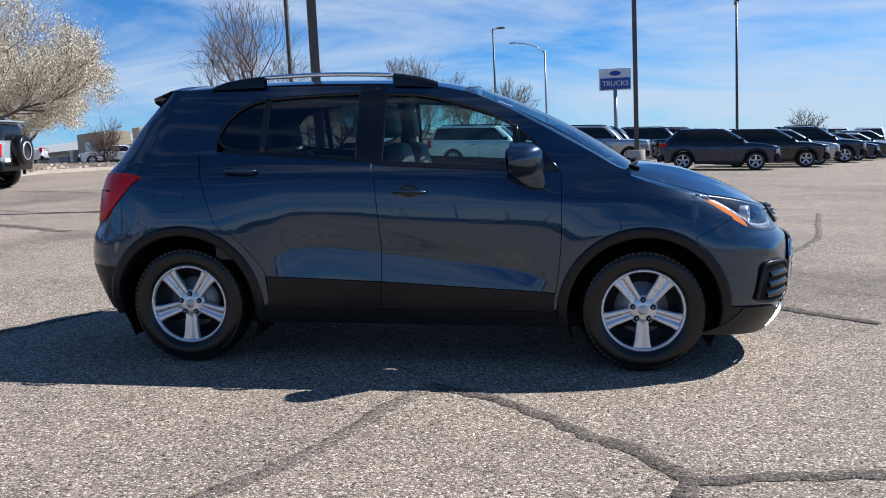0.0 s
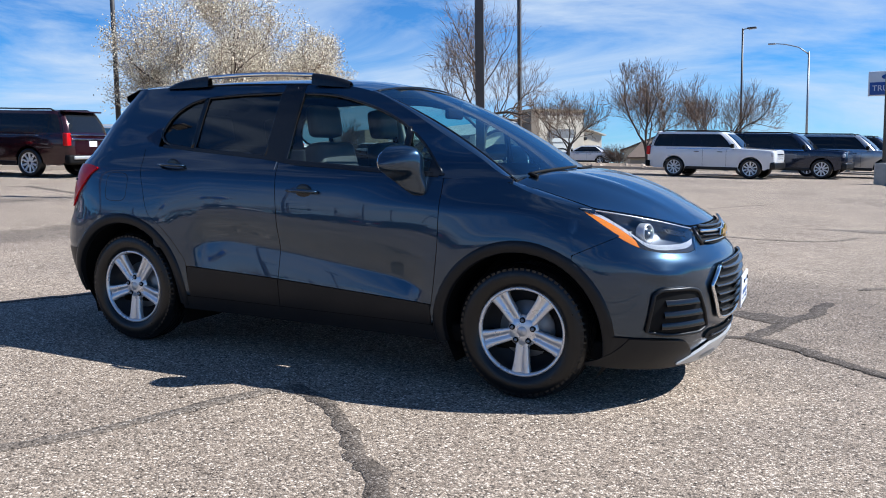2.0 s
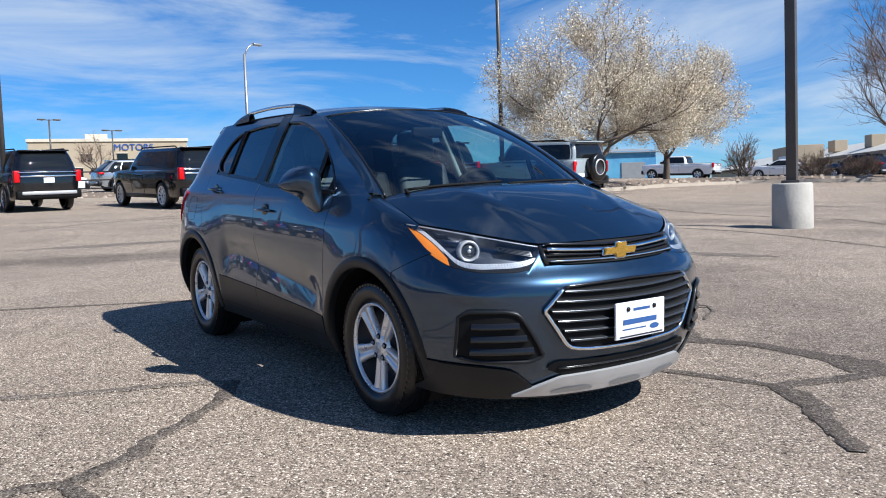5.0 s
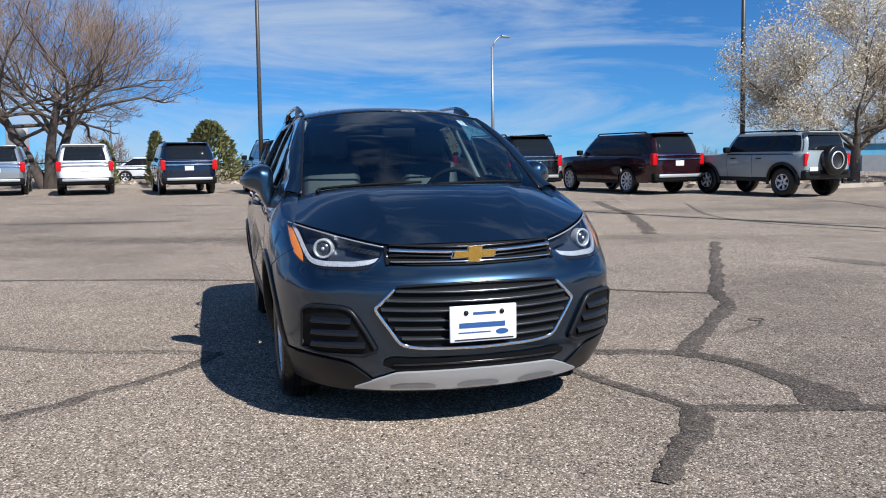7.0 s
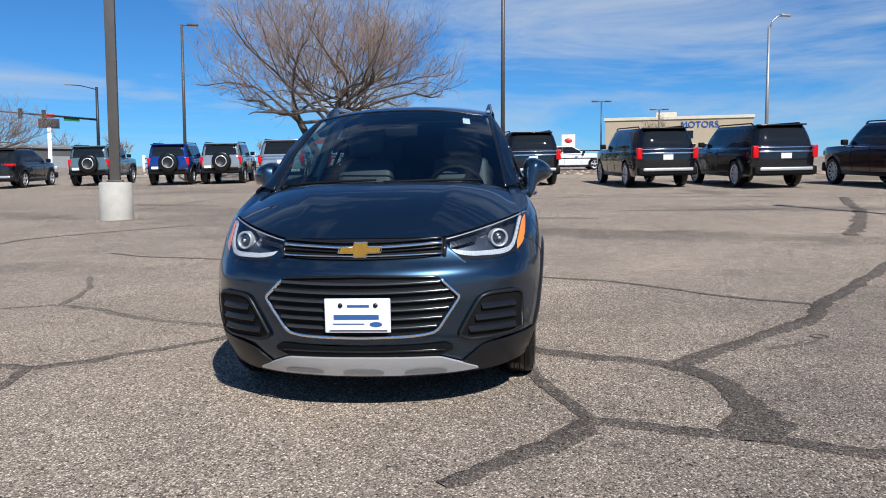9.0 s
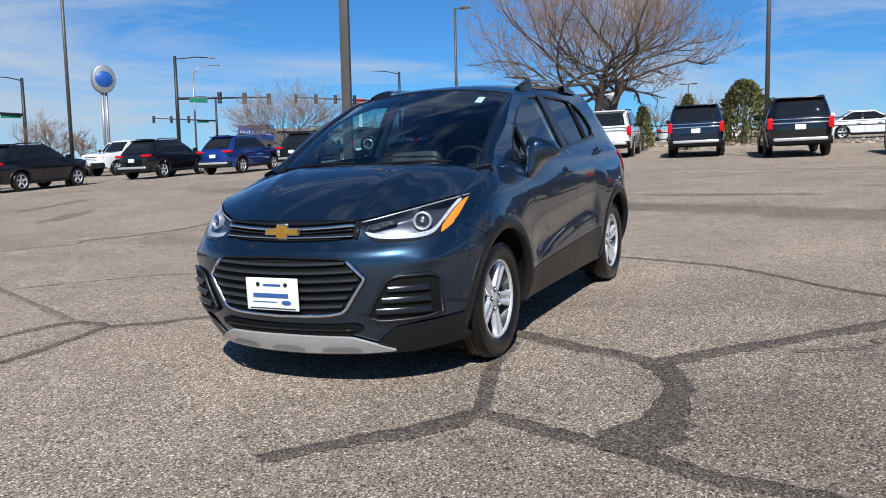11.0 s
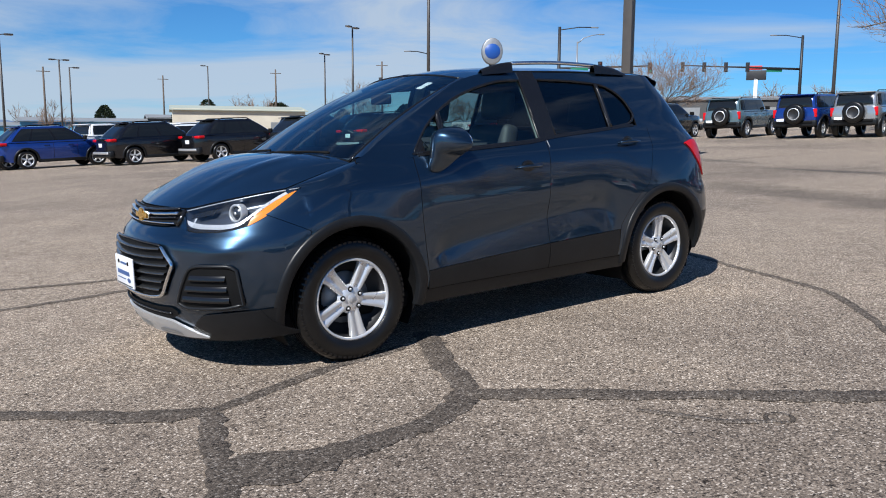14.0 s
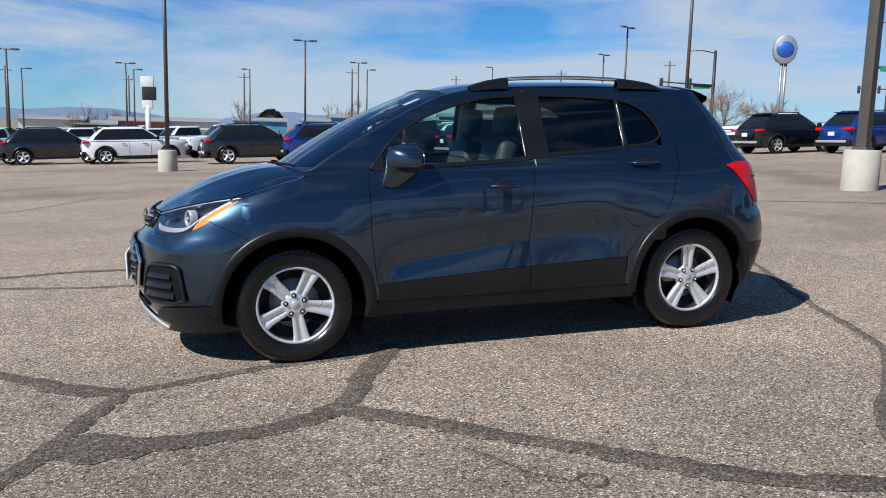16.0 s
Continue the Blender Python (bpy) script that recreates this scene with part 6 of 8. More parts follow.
        for hx in (0.34, -0.62):
            part("door_handle", tube([(hx - 0.10, s * (wide(bz - 0.16) + 0.004), bz - 0.16), (hx - 0.06, s * (wide(bz - 0.16) + 0.035), bz - 0.16), (hx + 0.06, s * (wide(bz - 0.16) + 0.035), bz - 0.16), (hx + 0.10, s * (wide(bz - 0.16) + 0.004), bz - 0.16)], 0.015, 6), BLACK, car)
            part("door_gap", tube([(hx + 0.26, s * (wide(z) * out_y(hx + 0.26) + 0.001), z) for z in steps(K["lo"] + 0.10, bz - 0.06, 7)], 0.005, 4), MATT, car)
    for nm, front in (("windscreen", True), ("rear_window", False)):
        rows = []
        v0, v1 = (0.06, 0.92) if front else (0.12, 0.90)
        for v in steps(v0, v1, 7):
            cb_ = ring(v)[2]
            rows.append([(cab_x(y, v, front)[0] + (0.006 if front else -0.006), y, ring(v)[3]) for y in steps(-cb_ * 0.90, cb_ * 0.90, 13)])
        part(nm, sheet("win", rows, flip=not front), DARK_GLASS, car)
    # lamps, bumpers, plate, grille
    xr, xf = -r, f
    tall = kind in ("large_suv", "long_suv", "pickup")
    for s in (-1, 1):
        yy = w * 0.86
        if kind in ("crossover", "small_crossover", "sedan"):
            lampb = box(0.30, 0.52, 0.12, (xr + 0.17, s * (w * 0.66), bz - 0.07), 0.045)
        elif kind == "off_roader":
            lampb = box(0.06, 0.15, 0.34, (xr + 0.03, s * (w * 0.86), bz - 0.20), 0.02)
        else:
            lampb = box(0.16, 0.17, 0.36, (xr + 0.09, s * (w * 0.875), bz - 0.14), 0.03)
        part("tail_lamp", lampb, RED_LENS, car)
        hl = box(0.12, 0.40 if kind != "off_roader" else 0.22, 0.17, (xf - 0.10, s * w * 0.70, K["nose"] - 0.16), 0.04)
        part("headlamp", hl, LED, car)
        part("door_mirror", box(0.13, 0.20, 0.17, (K["cx"] - 0.30, s * (w + 0.06), bz + 0.09), 0.04), MATT, car)
        if kind in ("large_suv", "long_suv", "crossover", "off_roader"):
            rx0, rx1 = K["rr"] + 0.25, K["rf"] - 0.15
            part("roof_rail", tube([(rx0, s * w * K["tum"] * 0.86, h - 0.035), (rx0 + 0.12, s * w * K["tum"] * 0.86, h + 0.02), (rx1 - 0.12, s * w * K["tum"] * 0.86, h + 0.02), (rx1, s * w * K["tum"] * 0.86, h - 0.04)], 0.022, 6), MATT, car)
        for wx in (wb, -wb):
            wh, hw = road_wheel(car, wx, s * (w - 0.14), K["R"], s, K["R"], 0.25, K["rim"])
            rim = part("rim", lathe([(K["rim"] * 1.0, s * hw * 0.85), (K["rim"] * 0.93, s * hw * 0.80), (K["rim"] * 0.90, s * hw * 0.35), (0.001, s * hw * 0.30)], 24, "y"), ALLOY_DARK, wh)
            part("rim_ring", lathe([(K["rim"] * 1.0, s * hw * 0.86), (K["rim"] * 0.92, s * hw * 0.87), (K["rim"] * 0.90, s * hw * 0.70)], 24, "y"), ALLOY if kind != "pickup" else CHROME, rim)
            nsp = 6 if kind in ("off_roader", "pickup") else (10 if tall else 5)
            for k in range(nsp):
                a0 = 2 * math.pi * k / nsp + 0.3
                r0, r1, hw2 = K["rim"] * 0.12, K["rim"] * 0.93, K["rim"] * (0.10 if nsp > 6 else 0.15)
                rows = [[(rr * math.cos(a0) - u * math.sin(a0), s * hw * (0.66 + 0.12 * q) + s * d, rr * math.sin(a0) + u * math.cos(a0)) for u, d in ((-hw2, -0.02), (-hw2, 0), (hw2, 0), (hw2, -0.02))] for rr, q in ((r0, 0), (r1, 1))]
                part("spoke", sheet("spoke", rows, flip=s > 0), ALLOY, rim)
        if kind in ("off_roader", "crossover", "small_crossover"):
            for wx in (wb, -wb):
                rows = []
                for rr, o in ((K["arch"] - 0.01, -0.02), (K["arch"], 0.025), (K["arch"] + 0.07, 0.02), (K["arch"] + 0.075, -0.02)):
                    rows.append([(wx + rr * math.cos(t), s * (wide(max(K["lo"], K["R"] + rr * math.sin(t))) * out_y(wx + rr * math.cos(t)) + o + (0.03 if kind == "off_roader" else 0)), K["R"] + rr * math.sin(t)) for t in (math.pi * (-0.04 + 1.08 * i / 18) for i in range(19))])
                part("arch_trim", sheet("trim", rows, flip=s < 0), CLAD, car)
        part("sill", box(2 * wb - 2 * K["arch"] - 0.02, 0.10, 0.14, (0, s * (w * 0.93 - 0.03), K["lo"] + 0.03), 0.03), CLAD, car)
    part("rear_bumper", box(0.20, 2 * w * 0.93, 0.26, (xr + 0.06, 0, K["lo"] + 0.17), 0.06), CLAD if not tall else MATT, car)
    bump = part("bumper_bar", box(0.06, 2 * w * 0.78, 0.10, (xr - 0.05, 0, K["lo"] + 0.22), 0.03), SILVER if tall or kind == "crossover" else MATT, car)
    if kind == "crossover":
        part("tail_strip", box(0.05, 2 * w * 0.50, 0.035, (xr + 0.025, 0, bz - 0.06), 0.01), RED_LENS, car)
    part("number_plate", box(0.02, 0.31, 0.155, (xr - 0.028, 0 if kind != "off_roader" else w * 0.6, (bz - 0.26) if kind != "off_roader" else K["lo"] + 0.30), 0.004), WHITE_PLATE, car, "plain white paper plate")
    if tall:
        part("tailgate_trim", box(0.03, 2 * w * 0.80, 0.045, (xr - 0.022, 0, bz - 0.13), 0.01), CHROME, car)
        part("tailgate_trim", box(0.03, 2 * w * 0.84, 0.03, (xr - 0.012, 0, bz - 0.01), 0.01), CHROME, car)
    part("front_bumper", box(0.22, 2 * w * 0.90, 0.30, (xf - 0.07, 0, K["lo"] + 0.18), 0.07), MATT if kind == "off_roader" else CLAD, car)
    gr = part("grille", box(0.06, 2 * w * 0.52, 0.26, (xf - 0.01, 0, K["nose"] - 0.24), 0.03), MATT, car)
    for k in range(3):
        part("grille_bar", box(0.02, 2 * w * 0.48, 0.025, (xf + 0.022, 0, K["nose"] - 0.32 + 0.08 * k), 0.006), CHROME, gr)
    part("underbody", box(2 * a * 0.90, 2 * w * 0.70, 0.22, (mid, 0, K["lo"] + 0.12), 0.03), MATT, car)
    part("spoiler", box(0.22, 2 * w * K["tum"] * 0.86, 0.045, (K["rr"] - 0.03, 0, h - 0.035), 0.015), PAINTS["black"], car)
    if kind == "off_roader":
        sp = new("spare_wheel")
        sp.parent = car
        sp.matrix_local = pose(xr - 0.16, -0.05, 1.02, 0, 0, 90)
        part("tyre", lathe([(0.24, -0.11), (0.37, -0.12), (0.41, -0.09), (0.42, 0), (0.41, 0.09), (0.37, 0.12), (0.24, 0.11)], 32, "y"), RUBBER, sp)
        part("rim", lathe([(0.001, 0.05), (0.10, 0.06), (0.20, 0.09), (0.245, 0.12), (0.25, 0.08)], 28, "y"), ALLOY_DARK, sp)
        part("rim_ring", lathe([(0.215, 0.125), (0.245, 0.13), (0.25, 0.11)], 28, "y"), ALLOY, sp)
    if kind == "pickup":
        part("bed_liner", box(2.0, 2 * w * 0.80, 0.05, (-2.0, 0, bz + 0.012), 0.01), MATT, car)
        part("tailgate_handle", box(0.03, 0.25, 0.08, (xr - 0.02, 0, bz - 0.12), 0.01), MATT, car)
    return car


PAINTED = ("body", "cabin", "spoiler")
stock = {}


def vehicle(kind, colour, x, y, heading, label, group="", by_rear=True):
    """A parked vehicle; x, y is where its rear axle stands."""
    wb = KINDS[kind]["wb"]
    hx, hy = math.cos(radians(heading)), math.sin(radians(heading))
    m = on_lot(x + hx * wb, y + hy * wb, heading) if by_rear else on_lot(x, y, heading)
    if kind not in stock:
        stock[kind] = build_vehicle(kind, m)
        car = stock[kind]
    else:
        car = copy_thing(stock[kind], m)
    for o in car.children_recursive:
        base = o.name.split(".")[0]
        if base in PAINTED and o.type == "MESH":
            o.material_slots[0].link = "OBJECT"
            o.material_slots[0].material = PAINTS[colour]
    car["label"], car["category"] = label, {"pickup": "pickup"}.get(kind, "car")
    car["group"] = group or "parked cars"
    return car


ROW = "vehicles parked along the planting strip"
for kind, colour, x, y, hd, label in (
        ("off_roader", "teal", -30.12, -18.43, 190, "blue-grey boxy off-road suv with spare wheel on its tailgate"), ("off_roader", "blue", -29.35, -14.39, 190, "bright blue boxy off-road suv with spare wheel"),
        ("off_roader", "silver", -29.94, -12.23, 190, "silver boxy off-road suv with dark spare wheel"), ("large_suv", "silver", -29.15, -9.21, 189, "silver-blue large suv parked tail outwards"),
        ("large_suv", "white", -27.95, -5.95, 188, "white large suv with dark rear window"), ("large_suv", "navy", -26.16, -2.24, 188, "navy blue large suv with chrome tailgate bar"),
        ("large_suv", "black", -23.78, 1.29, 188, "black large suv with chrome tailgate bar"), ("long_suv", "black", -21.25, 5.37, 188, "long black suv with silver bumper bar"),
        ("long_suv", "black", -19.94, 8.50, 188, "glossy black long suv with bright alloy wheels"), ("long_suv", "maroon", -17.79, 12.31, 188, "dark maroon long suv with chrome tailgate bar"),
        ("off_roader", "pale", -13.95, 15.00, 190, "pale grey off-road suv with black roof and spare wheel")):
    vehicle(kind, colour, x, y, hd, label, ROW)

ROW = "crossovers parked in the side row"
for kind, colour, x, y, hd, label in (
        ("crossover", "charcoal", -28.67, -21.88, 188, "dark grey crossover beside the entrance sign"), ("crossover", "blue", -24.40, -23.12, 188, "bright blue crossover with red tail lamps"),
        ("crossover", "black", -22.10, -25.71, 188, "black crossover with red tail lamps"),
        ("crossover", "black", -14.77, -25.50, 188, "glossy black crossover with white paper plate"), ("crossover", "charcoal", -12.70, -28.16, 188, "charcoal crossover with white paper plate"),
        ("crossover", "black", -9.22, -29.04, 188, "black crossover in the side row"), ("crossover", "black", -6.27, -30.92, 188, "black crossover with bright alloy wheels"),
        ("crossover", "blue", -2.62, -33.11, 188, "deep blue crossover with silver bumper bar"), ("crossover", "charcoal", 0.84, -33.11, 188, "dark grey crossover with paper plate"),
        ("crossover", "white", 6.27, -36.52, 188, "white crossover with dark windows"), ("crossover", "charcoal", 10.03, -37.93, 188, "grey-green crossover in the side row"),
        ("crossover", "black", 13.81, -39.35, 188, "black crossover at the end of the side row")):
    vehicle(kind, colour, x, y, hd, label, ROW)
ROW = "vehicles parked in the far rows"
for kind, colour, x, y, hd, label in (
        ("pickup", "black", -23.86, -38.01, 350, "black crew-cab pickup facing the lot"), ("pickup", "white", -30.37, -33.04, 355, "white pickup in the far row"), ("large_suv", "navy", -19.86, -41.99, 188, "dark suv in the far row"),
        ("pickup", "white", 1.38, -51.91, 30, "white crew-cab pickup in the far row"), ("pickup", "white", 7.82, -53.92, 20, "white pickup with its nose to the lot"), ("pickup", "silver", -4.05, -49.91, 188, "silver pickup in the far row"),
        ("pickup", "white", -8.49, -51.91, 188, "white work pickup in the far row"), ("large_suv", "black", 15.75, -54.96, 188, "black suv in the far row"), ("pickup", "white", 11.79, -47.94, 20, "white pickup behind the crossovers"),
        ("pickup", "charcoal", 19.72, -59.98, 10, "dark pickup far down the lot"), ("crossover", "white", -13.91, -47.94, 188, "white crossover in the far row"), ("sedan", "silver", -10.99, -61.92, 20, "silver sedan far down the lot"),
        ("pickup", "white", 3.85, -65.91, 20, "white pickup far down the lot"), ("sedan", "white", -3.11, -71.90, 20, "white sedan far down the lot"), ("pickup", "white", -1.5, -44.5, 20, "white work pickup behind the crossovers"), ("pickup", "white", 4.2, -45.5, 25, "white crew-cab pickup behind the crossovers"),
        ("pickup", "white", -6.5, -43.0, 200, "white pickup with its tail to the lot"), ("pickup", "white", 14.8, -49.0, 30, "white pickup beside the panel sign"), ("pickup", "navy", -12.0, -41.5, 20, "dark blue pickup behind the crossovers"), ("pickup", "white", -17.5, -52.0, 20, "white pickup in the back row"),
        ("pickup", "white", 18.5, -52.0, 15, "white pickup at the end of the row"), ("crossover", "maroon", -13.96, -65.92, 188, "red-brown crossover far down the lot"),
        ("large_suv", "white", -19.86, -59.96, 188, "white suv far down the lot"), ("pickup", "white", -35.85, -40.05, 10, "white pickup near the street")):
    vehicle(kind, colour, x, y, hd, label, ROW)
ROW = "vehicles parked on the upper side of the lot"
for kind, colour, x, y, hd, label in (
        ("large_suv", "white", -3.05, 31.86, -10, "white large suv with chrome grille"), ("large_suv", "navy", -0.46, 34.36, -10, "blue-grey large suv with its nose to the aisle"), ("large_suv", "silver", 2.01, 36.86, -10, "silver large suv with dark roof"),
        ("large_suv", "black", 3.05, 42.82, -12, "black large suv behind the lamp post"), ("large_suv", "black", 6.16, 46.20, -12, "black suv far up the row"), ("large_suv", "navy", 8.06, 49.12, -12, "navy suv far up the row"), ("pickup", "silver", 9.98, 52.55, -12, "silver pickup far up the row"),
        ("small_crossover", "navy", 6.34, 28.59, -12, "dark navy small crossover seen from its flank"), ("small_crossover", "black", 9.01, 31.34, -12, "black small crossover beside the navy one"), ("small_crossover", "silver", 10.43, 34.27, -12, "silver small crossover in the upper row"),
        ("crossover", "navy", 12.34, 37.19, -12, "dark blue crossover in the upper row"), ("sedan", "navy", 14.06, 40.12, -12, "blue sedan in the upper row"), ("sedan", "charcoal", 15.84, 43.03, -12, "grey sedan in the upper row"),
        ("sedan", "white", 17.57, 45.96, -12, "white sedan in the upper row"), ("small_crossover", "silver", 19.30, 48.89, -12, "pale crossover at the end of the upper row"), ("pickup", "white", 21.82, 59.98, 270, "white heavy pickup facing the aisle"), ("pickup", "white", 25.06, 61.34, 262, "second white pickup facing the aisle")):
    vehicle(kind, colour, x, y, hd, label, ROW)
ROW = "vehicles parked beside the low building"
for kind, colour, x, y, hd, label in (
        ("pickup", "white", -36.77, 50.65, 200, "white pickup beside the low building"), ("sedan", "white", -29.64, 52.85, 200, "white sedan by the low building"), ("crossover", "navy", -26.27, 56.87, 170, "dark blue crossover by the low building"),
        ("sedan", "navy", -18.83, 54.13, 170, "dark blue sedan under the bare tree"), ("sedan", "white", -12.77, 57.04, 180, "white sedan by the building door"),
        ("sedan", "white", -43.94, -6.14, 95, "white car on the street beyond the strip"), ("sedan", "white", -42.49, 2.61, 95, "white car on the street beyond the rail"), ("crossover", "silver", -43.08, 7.88, 95, "silver car on the street beyond the rail")):
    vehicle(kind, colour, x, y, hd, label, ROW)


# ---- trees ----
BARK = material("grey_brown_bark", (0.13, 0.10, 0.078), rough=0.95, second=(0.075, 0.058, 0.046), size=6, fine=0.25, bump=0.01)
TWIG = material("tan_twigs", (0.25, 0.175, 0.125), rough=0.95, second=(0.16, 0.11, 0.08), size=5)
BLOSSOM = material("cream_blossom", (0.74, 0.68, 0.55), rough=0.85, second=(0.56, 0.46, 0.31), size=1.2, per_piece=0.32)
NEEDLES = material("juniper_foliage", (0.22, 0.21, 0.075), rough=0.9, second=(0.15, 0.155, 0.05), size=2, per_piece=0.4)
PINE = material("dark_conifer_foliage", (0.028, 0.045, 0.018), rough=0.9, second=(0.045, 0.06, 0.02), size=2, per_piece=0.4)


def limb_tree(x, y, height, spread, seed, name="bare_tree", label="", stems=1, blossom=0, twigginess=1.0, trunk_h=0.22, lean=0.0, levels=4, finest=0.0085):
    """Trunk, limbs and twigs grown from a seed; blossom: clumps of small petals on the twigs."""
    rnd = random.Random(seed)
    tree = thing(name, upright(x, y), label, "tree", "trees on the planting strip")
    V, Fc, TV, TF, tips = [], [], [], [], []

    def add_tube(vs, fs, pts, rad, seg):
        base = len(vs)
        n = len(pts)
        side = None
        for i, p in enumerate(pts):
            d = (pts[min(i + 1, n - 1)] - pts[max(i - 1, 0)])
            d = d.normalized() if d.length > 1e-6 else Vector((0, 0, 1))
            ref = Vector((0, 0, 1)) if abs(d.z) < 0.9 else Vector((1, 0, 0))
            side = d.cross(ref).normalized()
            up = d.cross(side)
            for k in range(seg):
                a = 2 * math.pi * k / seg
                vs.append(p + (side * math.cos(a) + up * math.sin(a)) * rad[i])
        for i in range(n - 1):
            for k in range(seg):
                fs.append((base + i * seg + k, base + i * seg + (k + 1) % seg, base + (i + 1) * seg + (k + 1) % seg, base + (i + 1) * seg + k))

    zc = height * (trunk_h + (1 - trunk_h) * 0.42)

    def inside(p):
        """Whether p lies within the crown's dome."""
        rz_ = height - zc if p.z > zc else zc - height * trunk_h * 0.72
        wide_ = spread / 2 * (1 + 0.10 * noise.noise(Vector((p.x * 0.5, p.y * 0.5, p.z * 0.5 + seed))))
        return (p.x / wide_) ** 2 + (p.y / wide_) ** 2 + ((p.z - zc) / rz_) ** 2 < 1.0

    def grow(p, d, length, rad, level):
        n = 5 if level < 2 else 4
        pts, rads = [p.copy()], [rad]
        for i in range(n):
            wander = 0.20 if level else 0.06
            d = (d + Vector((rnd.gauss(0, wander), rnd.gauss(0, wander), rnd.gauss(0, wander) + (0.06 if level > 1 else 0)))).normalized()
            p = p + d * (length / n)
            pts.append(p.copy())
            rads.append(rad * (1 - (0.45 if level < 2 else 0.6) * (i + 1) / n))
        if level <= 2:
            add_tube(V, Fc, pts, rads, 8 if level == 0 else 5)
        else:
            add_tube(TV, TF, pts, rads, 3)
        if level >= levels:
            tips.append((pts, d))
            return
        kids = {0: 7, 1: 6, 2: 6, 3: 4}.get(level, 4)
        kids = max(2, int(kids * twigginess + rnd.random()))
        for k in range(kids):
            q = rnd.uniform(0.35, 1.0) if level else rnd.uniform(0.62, 1.0)
            i = min(int(q * n), n - 1)
            start = pts[i].lerp(pts[i + 1], q * n - i)
            az = 2 * math.pi * (k + rnd.random() * 0.7) / kids
            out = Vector((math.cos(az), math.sin(az), 0))
            if level == 0:
                nd = (out * rnd.uniform(0.35, 1.05) * spread / height * 1.3 + Vector((0, 0, rnd.uniform(0.6, 1.1)))).normalized()
                ln = math.hypot(spread / 2, height * (1 - trunk_h)) * rnd.uniform(0.46, 0.60)
            else:
                t = d.orthogonal().normalized()
                nd = (d * 0.75 + (Matrix.Rotation(az, 3, d) @ t) * rnd.uniform(0.45, 0.85) + Vector((0, 0, 0.26))).normalized()
                ln = length * rnd.uniform(0.46, 0.70)
            for _ in range(6):
                if not inside(start + nd * ln * (1.7 if level == 0 else 1.25)):
                    ln *= 0.8
            grow(start, nd, ln, max(rads[min(i + 1, n)] * rnd.uniform(0.45, 0.62), finest), level + 1)
        if level:
            on = length * 0.6
            for _ in range(6):
                if not inside(pts[-1] + d * on):
                    on *= 0.75
            grow(pts[-1], d, on, max(rads[-1] * 0.9, finest), level + 1)
    for s_ in range(stems):
        az = 2 * math.pi * s_ / max(stems, 1) + 0.4
        tilt = 0.0 if stems == 1 else 0.42
        d = Vector((math.cos(az) * tilt + lean, math.sin(az) * tilt, 1)).normalized()
        grow(Vector((0.12 * math.cos(az) * (stems > 1), 0.12 * math.sin(az) * (stems > 1), -0.05)), d, height * trunk_h * (1.15 if stems > 1 else 1.0), height * (0.024 if stems > 1 else 0.028), 0)
    part("trunk", raw("trunk", V, Fc), BARK, tree)
    part("crown", raw("crown", TV, TF), TWIG, tree, kind="stuff", smooth=False)
    if blossom:
        bv, bf = [], []
        for pts, d in tips:
            for _ in range(blossom):
                c = pts[0].lerp(pts[-1], rnd.random()) + Vector((rnd.gauss(0, 0.15), rnd.gauss(0, 0.15), rnd.gauss(0, 0.15)))
                sz = rnd.uniform(0.014, 0.036)
                u = Vector((rnd.gauss(0, 1), rnd.gauss(0, 1), rnd.gauss(0, 1))).normalized()
                v = u.orthogonal().normalized()
                b = len(bv)
                w_ = u.cross(v)
                bv.extend((c + (u + v * 0.3) * sz, c + (v - w_ * 0.4) * sz, c - (u - w_ * 0.4) * sz, c - v * sz))
                bf.append((b, b + 1, b + 2, b + 3))
        part("blossom", raw("blossom", bv, bf), BLOSSOM, tree, kind="stuff", label="cream spring blossom", smooth=False)
    return tree


def evergreen(x, y, height, width, seed, mat, label, shape="round"):
    rnd = random.Random(seed)
    tree = thing("evergreen", upright(x, y), label, "tree", "evergreens on the planting strip")
    part("trunk", tube([(0, 0, -0.05), (0.03, 0, height * 0.3), (0, 0.02, height * 0.75)], [width * 0.05, width * 0.035, 0.02], 7), BARK, tree)
    bv, bf = [], []
    n = int(1800 * max(width * height / 6, 1))
    for _ in range(min(n, 4200)):
        q = rnd.random() ** 0.8
        prof = (math.sin(math.pi * min(0.10 + 0.88 * q, 1)) ** 0.7) if shape == "round" else (1 - q) ** 0.55 * (0.75 + 0.25 * min(1, q * 8))
        a = rnd.uniform(0, 2 * math.pi)
        lump = 1 + 0.22 * noise.noise(Vector((math.cos(a) * 2, math.sin(a) * 2, q * 5 + seed)))
        r = width / 2 * prof * lump * rnd.uniform(0.15, 1.0) ** 0.45
        c = Vector((r * math.cos(a), r * math.sin(a), height * (0.06 + 0.92 * q)))
        d = (Vector((math.cos(a), math.sin(a), 0.8)) + Vector((rnd.gauss(0, 0.5), rnd.gauss(0, 0.5), rnd.gauss(0, 0.5)))).normalized()
        sd = d.orthogonal().normalized()
        big = max(1.0, width / 2.6)
        ln, wd = rnd.uniform(0.10, 0.24) * big, rnd.uniform(0.03, 0.06) * big
        b = len(bv)
        bv.extend((c, c + d * ln * 0.5 + sd * wd, c + d * ln, c + d * ln * 0.5 - sd * wd))
        bf.append((b, b + 1, b + 2, b + 3))
    part("foliage", raw("foliage", bv, bf), mat, tree, kind="stuff", smooth=False)
    return tree


